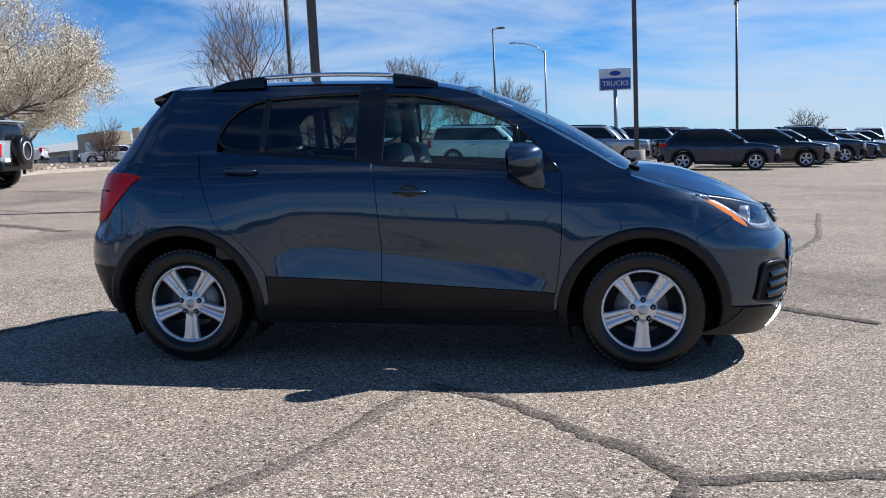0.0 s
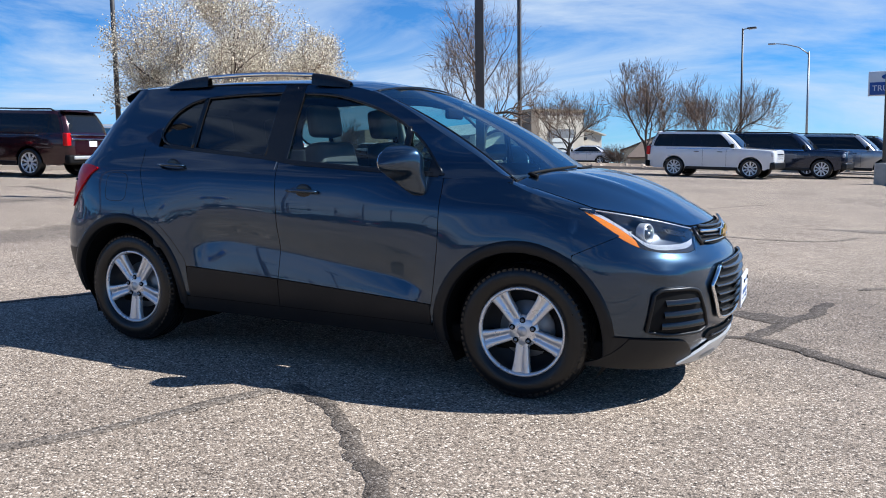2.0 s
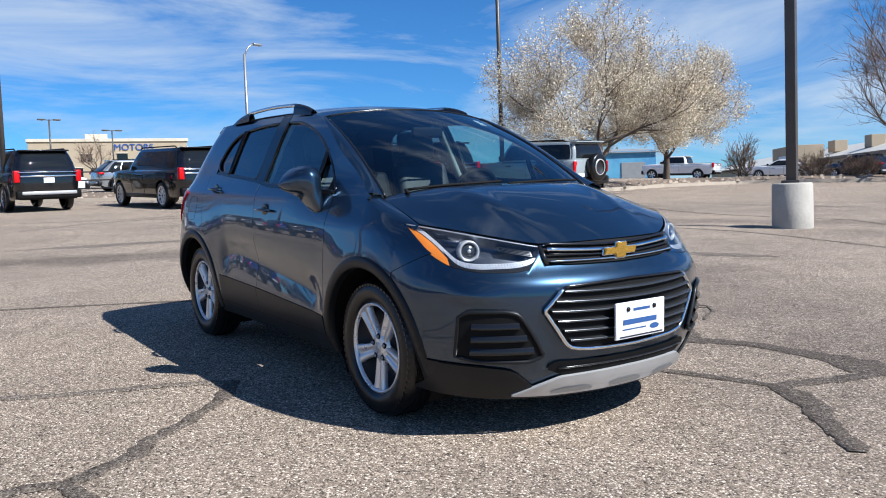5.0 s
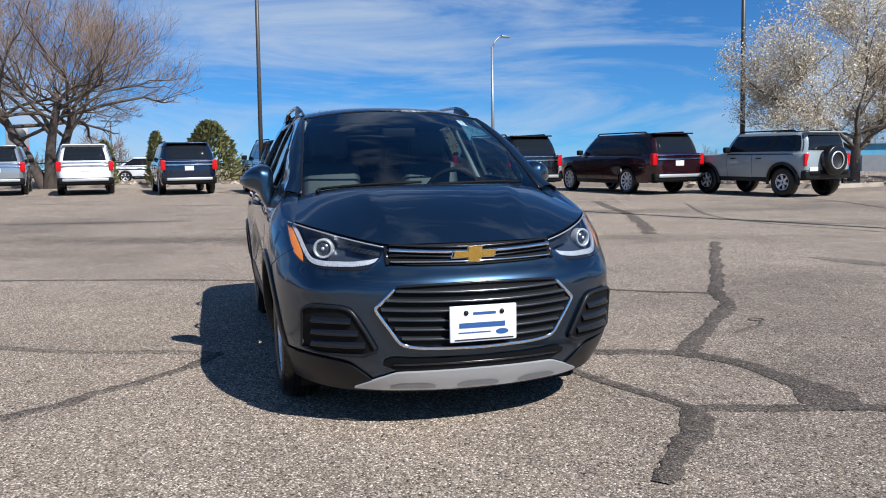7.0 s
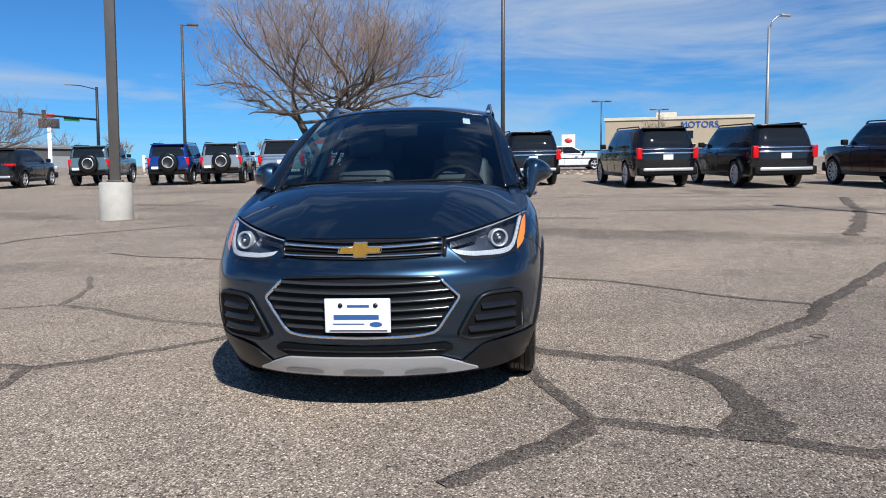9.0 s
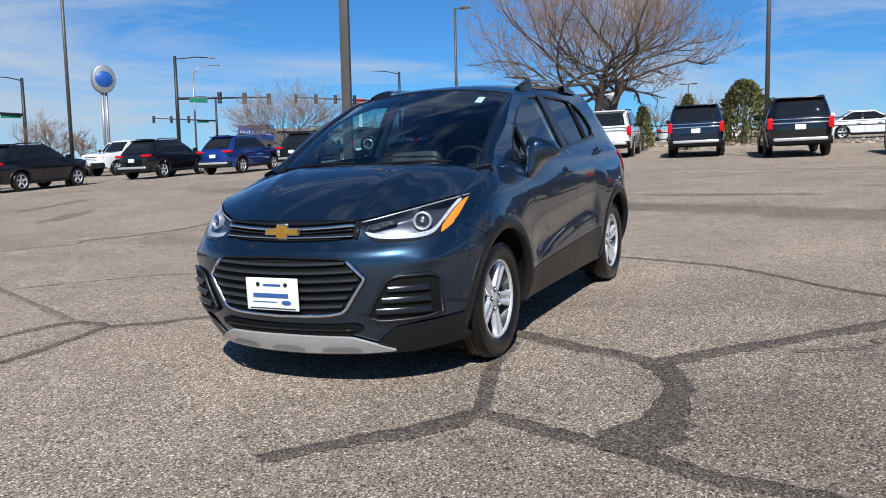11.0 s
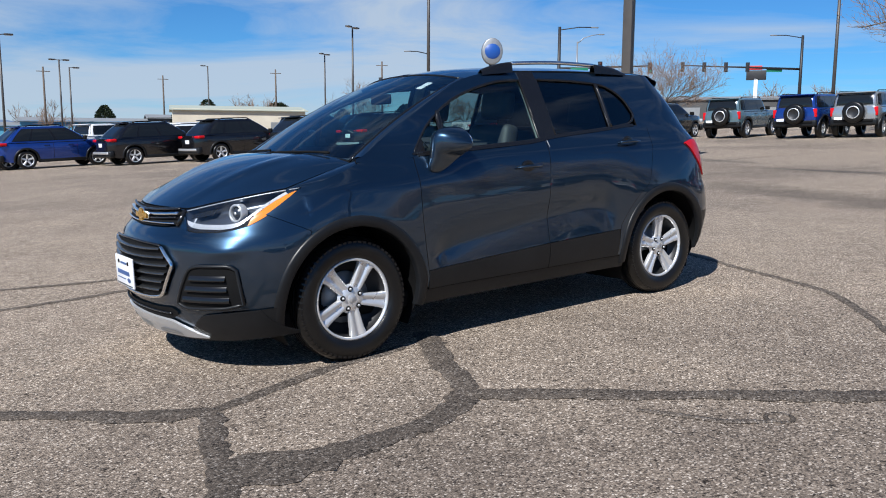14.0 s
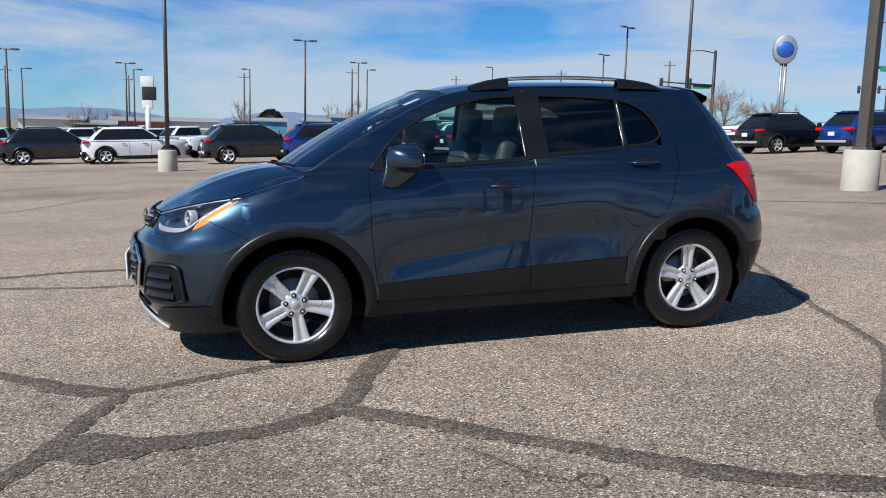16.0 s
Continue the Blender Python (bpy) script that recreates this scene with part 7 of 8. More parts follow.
limb_tree(-35.95, -8.75, 11.6, 15.6, 11, label="large bare spreading tree with three leaning stems", stems=3, trunk_h=0.30, twigginess=1.12)
limb_tree(-19.00, 21.20, 8.1, 10.4, 21, "blossoming_tree", "tree covered in cream spring blossom", blossom=25, trunk_h=0.24, twigginess=1.2)
limb_tree(-22.50, 29.58, 6.9, 8.4, 22, "blossoming_tree", "second smaller tree covered in cream blossom", blossom=25, trunk_h=0.28, twigginess=1.2)
limb_tree(-14.16, 36.13, 9.4, 11.3, 31, label="bare deciduous tree in front of the low building", trunk_h=0.27, twigginess=1.2)
limb_tree(-11.08, 41.77, 5.4, 5.6, 32, label="small bare tree with upswept limbs", trunk_h=0.25, twigginess=1.1)
limb_tree(-6.61, 43.20, 6.3, 7.4, 33, label="bare tree with many upswept limbs", trunk_h=0.25, twigginess=1.2)
limb_tree(-3.06, 45.53, 6.0, 8.2, 34, label="bare tree at the end of the planting strip", trunk_h=0.25, twigginess=1.2)
limb_tree(-42.82, -33.34, 6.7, 10.4, 35, label="bare round-headed tree by the entrance sign", trunk_h=0.2, twigginess=1.2)
limb_tree(-30.27, -52.55, 6.0, 6.4, 36, label="distant bare tree across the street", trunk_h=0.25)
limb_tree(-42.31, -57.56, 5.8, 6.2, 37, label="distant bare tree beside the oval sign", trunk_h=0.25)
limb_tree(-20.90, 33.50, 3.5, 2.2, 38, "bare_shrub", "narrow leafless shrub with upright twigs", trunk_h=0.1, stems=3, levels=3)
limb_tree(-18.00, 35.20, 1.8, 2.4, 39, "bare_shrub", "reddish leafless shrub on the strip", trunk_h=0.1, stems=4, levels=3)
limb_tree(-16.30, 36.20, 1.8, 2.4, 40, "bare_shrub", "reddish leafless shrub on the strip", trunk_h=0.1, stems=4, levels=3)
limb_tree(-8.30, 42.20, 1.6, 2.2, 41, "bare_shrub", "tan leafless shrub on the strip", trunk_h=0.1, stems=4, levels=3)
evergreen(-34.56, -1.41, 3.0, 3.4, 51, NEEDLES, "bushy yellow-green juniper on the strip", "cone")
evergreen(-33.55, -3.76, 2.5, 1.0, 52, NEEDLES, "narrow column-shaped evergreen beside the juniper", "cone")
evergreen(-34.95, -6.09, 2.1, 1.1, 53, NEEDLES, "small column-shaped evergreen under the bare tree", "cone")
# far trees along the horizon
rnd = random.Random(9)
for k in range(44):
    az = radians(rnd.uniform(186, 292)) if k < 35 else radians(rnd.uniform(60, 180))
    d = rnd.uniform(112, 190)
    x, y = d * math.cos(az), d * math.sin(az)
    limb_tree(x, y, rnd.uniform(5, 9), rnd.uniform(5, 9), 100 + k, "bare_tree", "far bare tree on the horizon", levels=3, twigginess=0.9, finest=0.028)
for k, (x, y, h_, w_) in enumerate(((-30, -128, 5.6, 5), (-44, -122, 6.2, 4), (-38, -118, 4.6, 4), (-9, -134, 5.0, 5), (-80, -120, 5, 6), (-56, -122, 5.5, 6), (-66, -118, 4.2, 5))):
    evergreen(x, y, h_, w_, 60 + k, PINE, "far dark conifer on the horizon", "round" if k % 2 else "cone")


# ---- signs ----
SIGN_BLUE = material("sign_blue", (0.012, 0.07, 0.30), rough=0.4, second=(0.014, 0.08, 0.33), size=2)
SIGN_WHITE = material("sign_white", (0.74, 0.75, 0.76), rough=0.45, second=(0.68, 0.69, 0.7), size=2)
SIGN_RED = material("sign_red", (0.48, 0.03, 0.03), rough=0.45, second=(0.42, 0.025, 0.025), size=2)
SIGN_BLACK = material("sign_black", (0.015, 0.015, 0.017), rough=0.5, second=(0.022, 0.022, 0.024), size=3)
SIGN_GREEN = material("street_sign_green", (0.01, 0.16, 0.09), rough=0.5, second=(0.012, 0.18, 0.10), size=3)


def lettering(text, size, parent, m, mat, name="lettering"):
    c = bpy.data.curves.new(name, "FONT")
    c.body, c.size, c.extrude, c.align_x, c.align_y = text, size, 0.012, "CENTER", "CENTER"
    tmp = bpy.data.objects.new(name, c)
    scene.collection.objects.link(tmp)
    bpy.context.view_layer.update()
    me = bpy.data.meshes.new_from_object(tmp.evaluated_get(bpy.context.evaluated_depsgraph_get()))
    bpy.data.objects.remove(tmp)
    me.materials.clear()
    o = part(name, me, mat, parent, smooth=False)
    o.matrix_local = m
    return o


# sign faces look along local -y
tr = thing("pole_sign", upright(6.10, 57.30, 4), "white and blue trucks sign on a grey post", "sign")
part("post", tube([(0.1, 0, 0), (0.1, 0, 4.9)], 0.14, 12), GREY_STEEL, tr)
part("panel", box(2.35, 0.22, 1.60, (0.1, 0, 5.60), 0.03), SIGN_WHITE, tr)
part("blue_panel", box(2.20, 0.03, 0.82, (0.1, -0.125, 5.28), 0.008), SIGN_BLUE, tr)
lettering("TRUCKS", 0.52, tr, pose(0.1, -0.15, 5.28, 90), SIGN_WHITE)
ov = lathe([(0.001, -0.02), (0.40, -0.02), (0.42, 0.0)], 28, "y")
for v in ov.vertices:
    v.co = (v.co.x + 0.1, v.co.y - 0.13, v.co.z * 0.42 + 6.03)
part("blue_oval", ov, SIGN_BLUE, tr, "plain blue oval")

en = thing("entrance_sign", upright(-43.13, -36.21, 118), "blue entrance sign with white letters", "sign")
part("panel", box(2.6, 0.16, 1.15, (0, 0, 2.1), 0.02), SIGN_BLUE, en)
part("post", box(0.12, 0.12, 1.6, (-0.9, 0.02, 0.78), 0.01), GREY_STEEL, en)
part("post", box(0.12, 0.12, 1.6, (0.9, 0.02, 0.78), 0.01), GREY_STEEL, en)
lettering("ENTRANCE", 0.46, en, pose(0, -0.10, 2.1, 90), SIGN_WHITE)

osn = thing("oval_sign", upright(-44.54, -53.05, 150), "blue oval sign with grey rim on twin posts", "sign")
for dx in (-0.16, 0.16):
    part("post", tube([(dx, 0, 0), (dx, 0, 6.5)], 0.12, 12), GREY_STEEL, osn)
ov = lathe([(0.001, -0.30), (0.86, -0.30), (0.94, -0.26), (0.94, 0.26), (0.86, 0.30), (0.001, 0.30)], 36, "y")
for v in ov.vertices:
    v.co = (v.co.x, v.co.y, v.co.z * 1.25 + 7.3)
part("drum", ov, GREY_STEEL, osn, "grey sign rim")
for sy in (-1, 1):
    fc = lathe([(0.001, sy * 0.02), (0.68, sy * 0.02), (0.70, 0)], 32, "y")
    for v in fc.vertices:
        v.co = (v.co.x, v.co.y + sy * 0.31, v.co.z * 0.95 + 7.3)
    part("blue_face", fc, SIGN_BLUE, osn, "plain blue face")

ts = thing("monument_sign", upright(6.60, -74.42, 176), "white and black panel sign on a white post", "sign")
part("post", tube([(0, 0, 0), (0, 0, 4.0)], 0.22, 12), SIGN_WHITE, ts)
part("panel", box(1.1, 0.4, 1.0, (0, 0, 6.1), 0.03), SIGN_WHITE, ts)
part("black_panel", box(1.2, 0.42, 1.2, (0.15, 0, 5.1), 0.03), SIGN_BLACK, ts)
part("lower_panel", box(0.9, 0.38, 0.9, (0, 0, 4.2), 0.03), SIGN_WHITE, ts)

rs = thing("message_sign", upright(-88.44, -54.85, 120), "red and black message sign on a pale column", "sign")
part("column", box(0.45, 0.4, 5.0, (0, 0, 2.5), 0.03), SIGN_WHITE, rs)
part("message_panel", box(2.3, 0.4, 1.15, (0, 0, 5.4), 0.03), SIGN_BLACK, rs)
part("red_panel", box(1.5, 0.4, 0.5, (-0.1, 0, 6.3), 0.03), SIGN_RED, rs)

tv = thing("dealer_pylon", upright(-118.08, 9.08, 86), "white pylon sign with a plain red emblem", "sign")
part("pylon", box(2.0, 0.5, 3.6, (0, 0, 1.8), 0.04), SIGN_WHITE, tv)
em = lathe([(0.001, -0.02), (0.55, -0.02), (0.57, 0)], 28, "y")
for v in em.vertices:
    v.co = (v.co.x, v.co.y - 0.26, v.co.z * 0.65 + 2.7)
part("red_emblem", em, SIGN_RED, tv, "plain red oval")

nv = thing("dealer_sign", upright(-77.13, -18.63, 100), "grey and red sign on twin posts", "sign")
part("panel", box(1.9, 0.4, 2.0, (0, 0, 3.6), 0.03), GREY_STEEL, nv)
part("red_panel", box(1.9, 0.44, 0.4, (0, 0, 2.4), 0.02), SIGN_RED, nv)
em = lathe([(0.001, -0.02), (0.75, -0.02), (0.77, 0)], 28, "y")
for v in em.vertices:
    v.co = (v.co.x, v.co.y - 0.22, v.co.z + 3.6)
part("dark_disc", em, SIGN_BLACK, nv, "plain dark disc")
for dx in (-1.0, 1.0):
    part("post", tube([(dx, 0, 0), (dx, 0, 2.2)], 0.10, 8), GREY_STEEL, nv)


# ---- traffic signals ----
DULL_LENS = material("unlit_signal_lens", (0.06, 0.012, 0.008), rough=0.3)


def signal_mast(x, y, heading, height, arm, heads, lamp_reach, label):
    p = thing("traffic_signal", upright(x, y, heading), label, "traffic signal", "traffic signals at the crossing")
    part("mast", tube([(0, 0, 0), (0, 0, height)], [0.20, 0.14], 12), SIGN_BLACK, p)
    part("mast_arm", tube([(0, 0, height * 0.60), (arm, 0, height * 0.64)], [0.13, 0.06], 10), SIGN_BLACK, p)
    part("lamp_arm", tube([(0, 0, height * 0.97), (lamp_reach * 0.6, 0, height), (lamp_reach, 0, height * 1.0)], 0.05, 8), SIGN_BLACK, p)
    part("lamp_head", box(0.7, 0.25, 0.12, (lamp_reach + 0.2, 0, height), 0.03), GREY_STEEL, p)
    for k in range(heads):
        hx = arm * (0.45 + 0.55 * k / max(heads - 1, 1))
        hd = part("signal_head", box(0.36, 0.30, 1.05, (hx, 0, height * 0.62), 0.03), SIGN_BLACK, p)
        for j, mt in enumerate((DULL_LENS, DULL_LENS, SIGN_GREEN)):
            ln = lathe([(0.001, -0.02), (0.11, -0.01), (0.12, 0.02)], 14, "y")
            for v in ln.vertices:
                v.co = (v.co.x + hx, v.co.y - 0.16, v.co.z + height * 0.62 + 0.32 - 0.32 * j)
            part("signal_lens", ln, mt, hd)
    part("street_name_sign", box(1.7, 0.05, 0.42, (arm * 0.22, -0.10, height * 0.60 - 0.10), 0.01), SIGN_GREEN, p, "small green street sign")
    return p


signal_mast(-52.54, -52.67, 150, 9.7, 9.0, 3, 3.2, "black traffic signal mast with long arm")
signal_mast(-83.03, -45.90, 322, 9.1, 13.0, 4, 3.0, "black traffic signal mast with four signal heads")
signal_mast(-91.70, -82.25, 320, 9.0, 9.0, 3, 3.0, "far black traffic signal mast")
signal_mast(-46.81, -66.06, 330, 8.5, 5.0, 2, 2.0, "black signal mast near the oval sign")

# ---- rail along the back of the strip ----
WHITE_POST = material("white_post_paint", (0.70, 0.70, 0.68), rough=0.6, second=(0.58, 0.57, 0.55), size=5)
rail_line = [(-47.39, -24.1), (-43.36, -15.17), (-39.14, -8.08), (-36.55, -2.41), (-34.12, 2.24), (-31.22, 6.79), (-27.78, 10.83)]
rail = thing("post_and_cable_rail", Matrix(), "white posts carrying dark cable rails", "fence")
for i, (x, y) in enumerate(rail_line):
    part("post", tube([(x, y, lot_z(x, y) - 0.1), (x, y, lot_z(x, y) + 1.35)], 0.12, 10), WHITE_POST, rail)
for hgt in (0.45, 0.8, 1.15):
    part("cable", tube([(x, y, lot_z(x, y) + hgt) for x, y in rail_line], 0.03, 6), SIGN_BLACK, rail)

# ---- buildings ----
STUCCO = material("cream_stucco", (0.64, 0.58, 0.47), rough=0.9, second=(0.50, 0.44, 0.34), size=0.6, fine=0.06)
PALE_METAL = material("pale_metal_siding", (0.60, 0.62, 0.58), rough=0.6, second=(0.54, 0.56, 0.52), size=0.5)
TAUPE = material("taupe_stucco", (0.27, 0.225, 0.17), rough=0.9, second=(0.23, 0.19, 0.145), size=0.6, fine=0.06)
ROOF_BROWN = material("brown_shingle_roof", (0.16, 0.115, 0.085), rough=0.9, second=(0.12, 0.085, 0.065), size=1.5, fine=0.2)
METAL_ROOF = material("pale_standing_seam_roof", (0.55, 0.53, 0.47), rough=0.5, second=(0.48, 0.46, 0.41), size=0.4)
DOOR_GREY = material("grey_roller_door", (0.22, 0.23, 0.235), rough=0.6, second=(0.18, 0.19, 0.195), size=2)
TAN_BRICK = material("tan_block_wall", (0.42, 0.34, 0.24), rough=0.9, second=(0.37, 0.30, 0.21), size=0.8, fine=0.08)


def gable(sx, sy, sz, rise, at=(0, 0, 0)):
    x, y, z = at
    hx, hy = sx / 2, sy / 2
    v = [(x - hx, y - hy, z), (x + hx, y - hy, z), (x + hx, y + hy, z), (x - hx, y + hy, z), (x - hx, y - hy, z + sz), (x + hx, y - hy, z + sz), (x + hx, y + hy, z + sz), (x - hx, y + hy, z + sz), (x - hx, y, z + sz + rise), (x + hx, y, z + sz + rise)]
    f = [(0, 1, 5, 4), (2, 3, 7, 6), (1, 2, 6, 9, 5), (3, 0, 4, 8, 7)]
    return raw("gable", v, f), raw("roof", [(x - hx - 0.3, y - hy - 0.35, z + sz - 0.1), (x + hx + 0.3, y - hy - 0.35, z + sz - 0.1), (x + hx + 0.3, y, z + sz + rise + 0.04), (x - hx - 0.3, y, z + sz + rise + 0.04), (x + hx + 0.3, y + hy + 0.35, z + sz - 0.1), (x - hx - 0.3, y + hy + 0.35, z + sz - 0.1)], [(0, 1, 2, 3), (3, 2, 4, 5)])


def shop():
    """The long low building beyond the strip: gabled, its end towards the sun, with a tall entrance bay on that end and a brown bay on the shaded front."""
    b = thing("low_commercial_building", pose(-26.2, 66.4, 1.2, 0, 0, 139), "long low cream commercial building with a tall entrance bay", "building")
    walls, rf = gable(84, 13, 3.6, 1.7, (42, -6.5, -0.8))
    part("wall", walls, STUCCO, b, smooth=False)
    part("roof", rf, METAL_ROOF, b, "pale metal roof", solid=0.12, smooth=False)
    part("eaves_band", box(83, 0.5, 0.30, (42, 0.5, 2.58), 0.04), TAUPE, b, smooth=False)
    for x in (0.6, 16.0, 44.0, 58.0):
        part("pier", box(1.1, 1.0, 3.4, (x, 0.5, 0.9), 0.04), STUCCO, b, smooth=False)
    for x, mt in ((6.5, DOOR_GREY), (12.0, DARK_GLASS), (21.0, DOOR_GREY), (50.0, DOOR_GREY)):
        dr = part("bay_door", box(4.2, 0.14, 2.2, (x, 0.08, 0.9), 0.03), mt, b, smooth=False)
        for k in range(4):
            part("door_rib", box(4.1, 0.05, 0.06, (x, 0.17, 0.1 + 0.55 * k), 0.01), TAUPE, dr, smooth=False)
    brown = part("brown_bay", box(9.0, 3.0, 4.9, (30.5, 1.5, 1.85), 0.05), TAN_BRICK, b, "brown stucco bay with flat parapet", smooth=False)
    part("bay_poster", box(3.2, 0.12, 1.5, (30.5, 3.05, 2.5), 0.03), SIGN_WHITE, brown, smooth=False)
    part("bay_opening", box(2.4, 0.12, 1.8, (30.5, 3.05, 0.6), 0.03), DARK_GLASS, brown, smooth=False)
    tall = part("entrance_bay", box(2.4, 5.6, 5.4, (-0.6, -6.9, 2.1), 0.05), STUCCO, b, "tall cream entrance bay", smooth=False)
    part("bay_edge", box(2.6, 0.9, 5.2, (-0.6, -4.3, 2.05), 0.04), TAUPE, tall, smooth=False)
    part("bay_parapet", box(2.7, 5.9, 0.28, (-0.6, -6.9, 4.85), 0.05), TAN_BRICK, tall, smooth=False)
    dr = part("bay_door", box(0.14, 2.5, 2.6, (-1.84, -7.2, 0.95), 0.03), PALE_METAL, tall, "pale roller door", smooth=False)
    for k in range(4):
        part("door_rib", box(0.05, 2.4, 0.05, (-1.93, -7.2, 0.1 + 0.6 * k), 0.01), DOOR_GREY, dr, smooth=False)
    part("door_lintel", box(0.12, 2.7, 0.8, (-1.84, -7.2, 2.7), 0.03), DOOR_GREY, tall, smooth=False)
    part("side_door", box(0.10, 0.9, 2.1, (-1.84, -5.2, 0.7), 0.02), SIGN_WHITE, tall, smooth=False)
    for x, y, w_ in ((20.0, -3.0, 1.8), (29.0, -2.5, 2.2), (40.0, -3.0, 1.6)):
        part("roof_unit", box(w_, 1.4, 1.3, (x, y, 4.1), 0.05), TAN_BRICK, b, smooth=False)
    for y in (-2.4, -11.0):
        part("wall_lamp", box(0.3, 0.25, 0.3, (-0.12, y, 2.3), 0.05), SIGN_BLACK, b, smooth=False)
    return b


shop()
b = thing("house", upright(-6.30, 74.60, 174) @ Matrix.Scale(0.87, 4), "low tan house with brown shingle roof", "building")
walls, rf = gable(16, 10, 1.6, 1.6, (0, 0, -0.3))
part("wall", walls, TAN_BRICK, b, smooth=False)
part("roof", rf, ROOF_BROWN, b, solid=0.15, smooth=False)
for x in (-5, 0, 5):
    w = part("window", box(1.6, 0.1, 1.2, (x, 5.03, 1.4), 0.02), DARK_GLASS, b, smooth=False)
    part("window_frame", box(1.8, 0.08, 0.1, (x, 5.05, 2.05), 0.02), SIGN_WHITE, w, smooth=False)
b = thing("house", upright(-11.20, 80.90, 262) @ Matrix.Scale(0.87, 4), "tan gabled house end with brown roof", "building")
walls, rf = gable(10, 9, 2.4, 1.6, (0, 0, -0.3))
part("wall", walls, STUCCO, b, smooth=False)
part("roof", rf, ROOF_BROWN, b, solid=0.15, smooth=False)
part("window", box(0.1, 1.4, 1.2, (5.03, 0, 1.8), 0.02), DARK_GLASS, b, smooth=False)

b = thing("dealership_building", upright(-142.41, 29.93, 78), "tan two-storey showroom with blue sign letters", "building")
part("wall", box(24, 15, 7.0, (0, 0, 3.5), 0.05), TAN_BRICK, b, smooth=False)
part("parapet", box(24.4, 15.4, 0.5, (0, 0, 7.2), 0.05), STUCCO, b, smooth=False)
part("roof_unit", box(3.5, 3, 1.4, (-2, 0, 8.0), 0.05), STUCCO, b, smooth=False)
lettering("MOTORS", 1.5, b, pose(3.6, -7.62, 6.0, 90), SIGN_BLUE)
for k in range(6):
    w = part("window", box(2.4, 0.15, 1.5, (-9 + 3.6 * k, -7.55, 2.0), 0.03), DARK_GLASS, b, smooth=False)
    part("window_frame", box(2.6, 0.12, 0.14, (-9 + 3.6 * k, -7.6, 2.85), 0.02), STUCCO, w, smooth=False)
for k in range(4):
    w = part("window", box(1.6, 0.15, 1.2, (-9 + 5.4 * k, -7.55, 4.4), 0.03), DARK_GLASS, b, smooth=False)
    part("window_frame", box(1.8, 0.12, 0.12, (-9 + 5.4 * k, -7.6, 5.1), 0.02), STUCCO, w, smooth=False)

DULL_ROOF = material("dull_grey_flat_roof", (0.24, 0.25, 0.26), rough=0.8, second=(0.18, 0.19, 0.20), size=0.3)
OLIVE_ROOF = material("pale_green_fascia", (0.40, 0.43, 0.36), rough=0.7, second=(0.34, 0.37, 0.31), size=0.3)
WAREHOUSE = {"blue": material("blue_painted_wall", (0.02, 0.14, 0.34), rough=0.6, second=(0.10, 0.34, 0.48), size=0.25, spread=0.3), "red": material("faded_red_siding", (0.38, 0.08, 0.06), rough=0.7, second=(0.45, 0.16, 0.12), size=0.3),
             "white": PALE_METAL, "dark": material("dark_siding", (0.05, 0.05, 0.05), rough=0.8, second=(0.08, 0.08, 0.08), size=0.5), "cream": STUCCO}
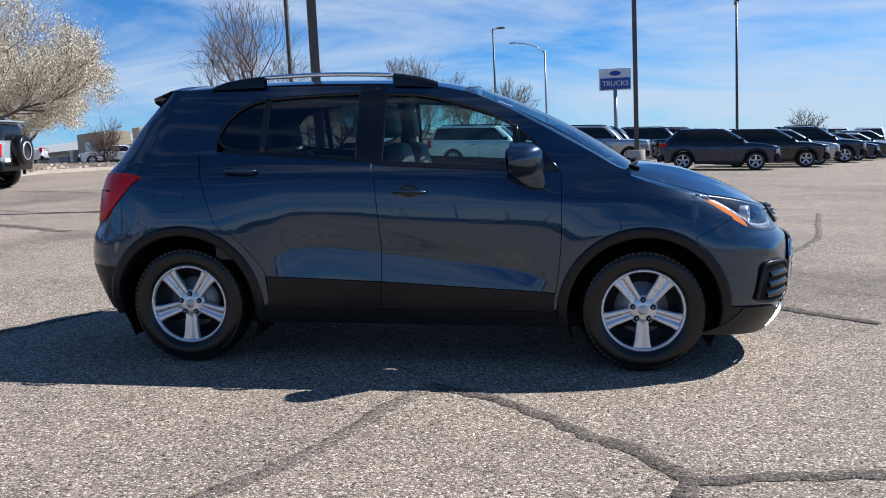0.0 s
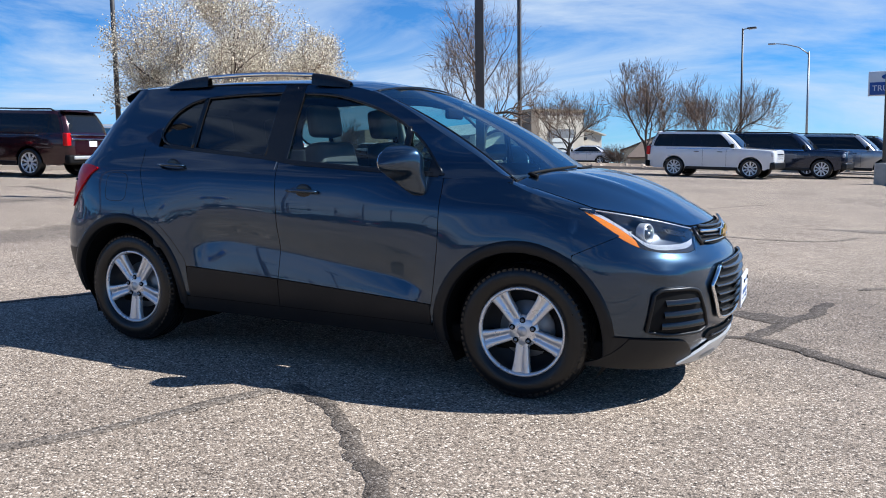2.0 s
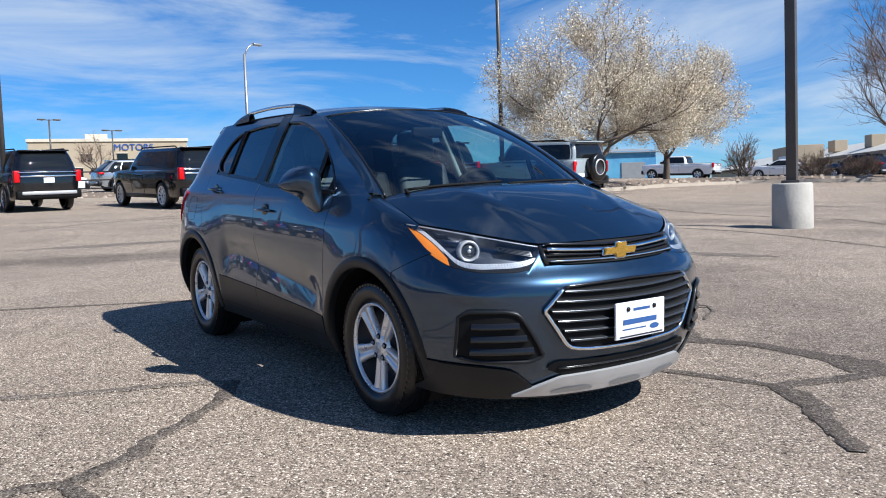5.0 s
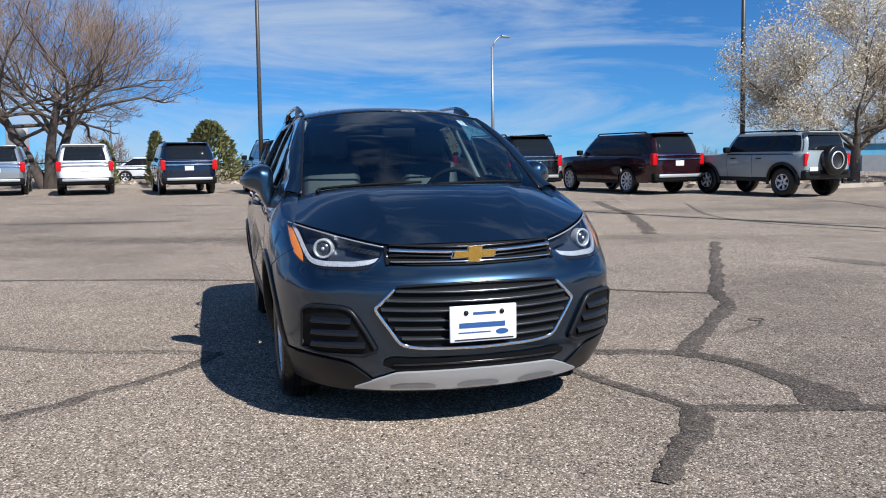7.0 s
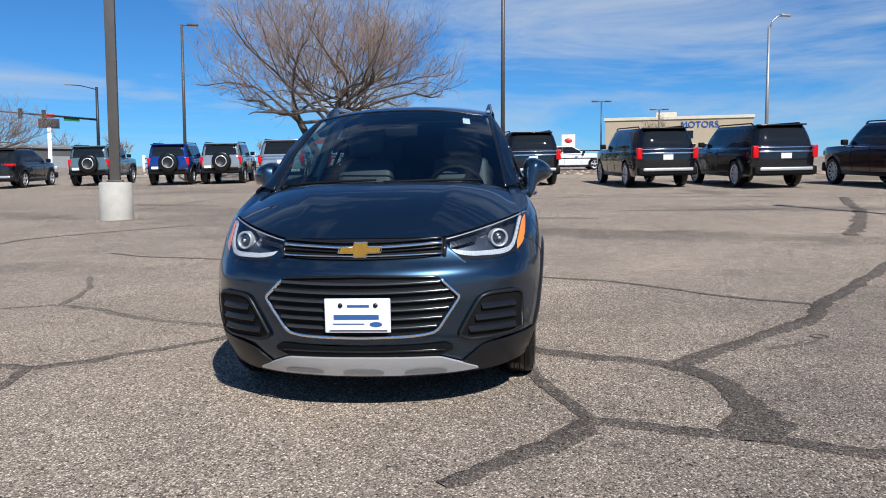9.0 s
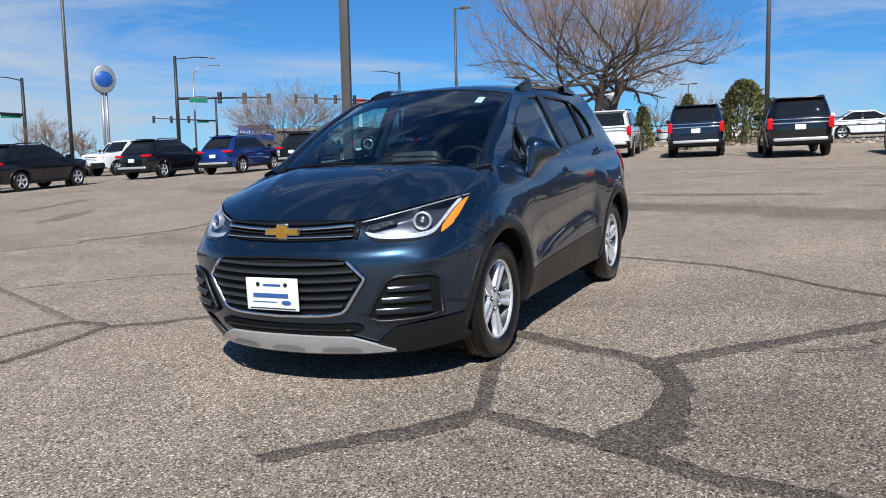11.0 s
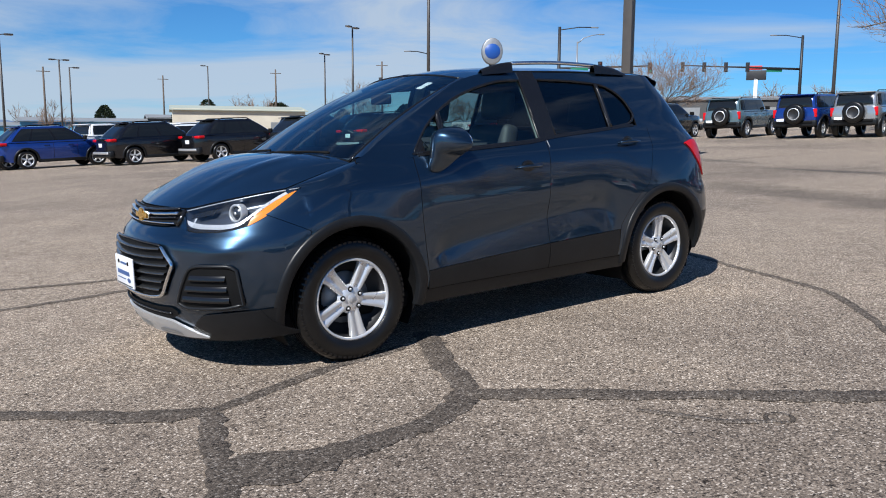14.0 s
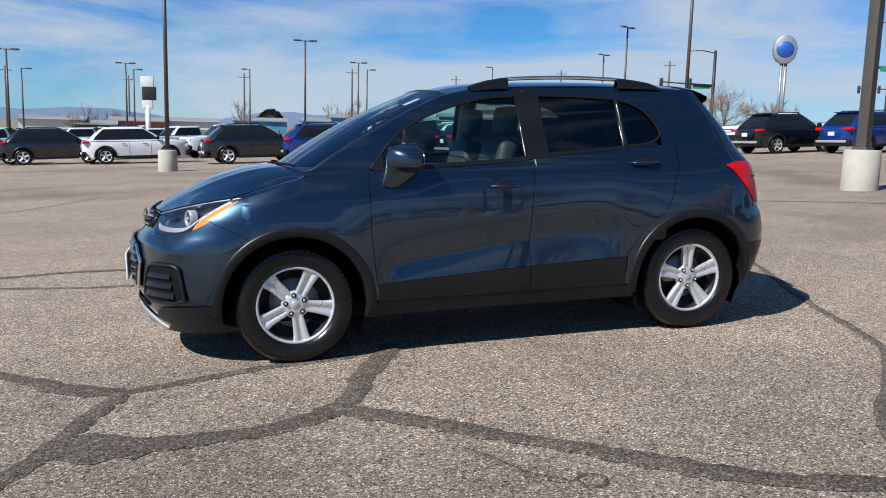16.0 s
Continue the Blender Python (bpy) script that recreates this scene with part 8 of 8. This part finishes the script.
for x, y, hd, sx, sy, sz, c, label in ((21.4, -118, 4, 8, 7, 3.6, "white", "small white metal workshop shed"), (15.9, -117, 4, 5, 6, 2.9, "dark", "low dark shed with pale roof"), (10.8, -123, 2, 7.5, 7, 3.3, "red", "small faded red shed"),
                                       (3.6, -126, 2, 8, 7, 3.2, "white", "white roofed shelter by the street"), (-6.9, -129, -2, 8, 7, 3.2, "blue", "low building with blue painted wall"), (-17.2, -130, -5, 7, 7, 3.0, "blue", "low shed painted bright blue"),
                                       (-27.5, -123, -9, 20, 7, 3.2, "blue", "long wall painted bright blue"), (-41, -121, -14, 13, 8, 3.3, "dark", "low brown shop with flat roof"),
                                       (-33.5, -85, -18, 14, 10, 3.4, "cream", "cream building with wide flat eaves"), (-100, -66, -55, 24, 9, 3.0, "dark", "long low dark building"), (-118, -84, -50, 18, 9, 3.2, "white", "pale low commercial building"),
                                       (-62, 62, -120, 14, 10, 3.0, "blue", "low blue shed roof building")):
    b = thing("warehouse", upright(x, y, hd), label, "building", "far buildings")
    walls, rf = gable(sx, sy, sz, 0.45)
    part("wall", walls, WAREHOUSE[c], b, smooth=False)
    part("roof", rf, OLIVE_ROOF if c == "cream" else DULL_ROOF, b, solid=0.08, smooth=False)
    for k in range(int(sx / 5)):
        xx = -sx / 2 + 2.5 + 5 * k
        part("bay_door", box(2.6, 0.12, sz * 0.6, (xx, sy / 2 + 0.04, sz * 0.3), 0.02), DOOR_GREY, b, smooth=False)

# far hills, the blue haze of distance put into their colour
HILL = material("haze_blue_hills", (0.10, 0.15, 0.24), rough=1.0, second=(0.13, 0.18, 0.27), size=0.004)
rows = []
for a in steps(radians(215), radians(330), 90):
    h = 30 + 30 * noise.noise(Vector((a * 9, 0, 0))) + 14 * noise.noise(Vector((a * 31, 3, 0)))
    fade = min(1, (a - radians(215)) * 2.5, (radians(330) - a) * 3)
    rows.append([(2300 * math.cos(a), 2300 * math.sin(a), -20), (2500 * math.cos(a), 2500 * math.sin(a), max(5, h * fade))])
tagged(part("hills", sheet("hills", rows), HILL, kind="structure", label="far mountain ridge coloured haze blue"), category="backdrop")
rnd = random.Random(5)
UTIL = material("weathered_timber_pole", (0.13, 0.10, 0.08), rough=0.9, second=(0.09, 0.07, 0.055), size=3)
for k in range(9):
    a = radians(238 + 7.5 * k)
    d = 118 + 10 * (k % 3)
    x, y = d * math.cos(a), d * math.sin(a)
    p = thing("utility_pole", upright(x, y, math.degrees(a)), "weathered timber utility pole with crossarm", "utility pole", "utility poles on the street")
    part("pole", tube([(0, 0, 0), (0, 0, 10.5)], [0.16, 0.11], 8), UTIL, p)
    part("crossarm", box(0.10, 1.7, 0.10, (0, 0, 9.9), 0.01), UTIL, p)
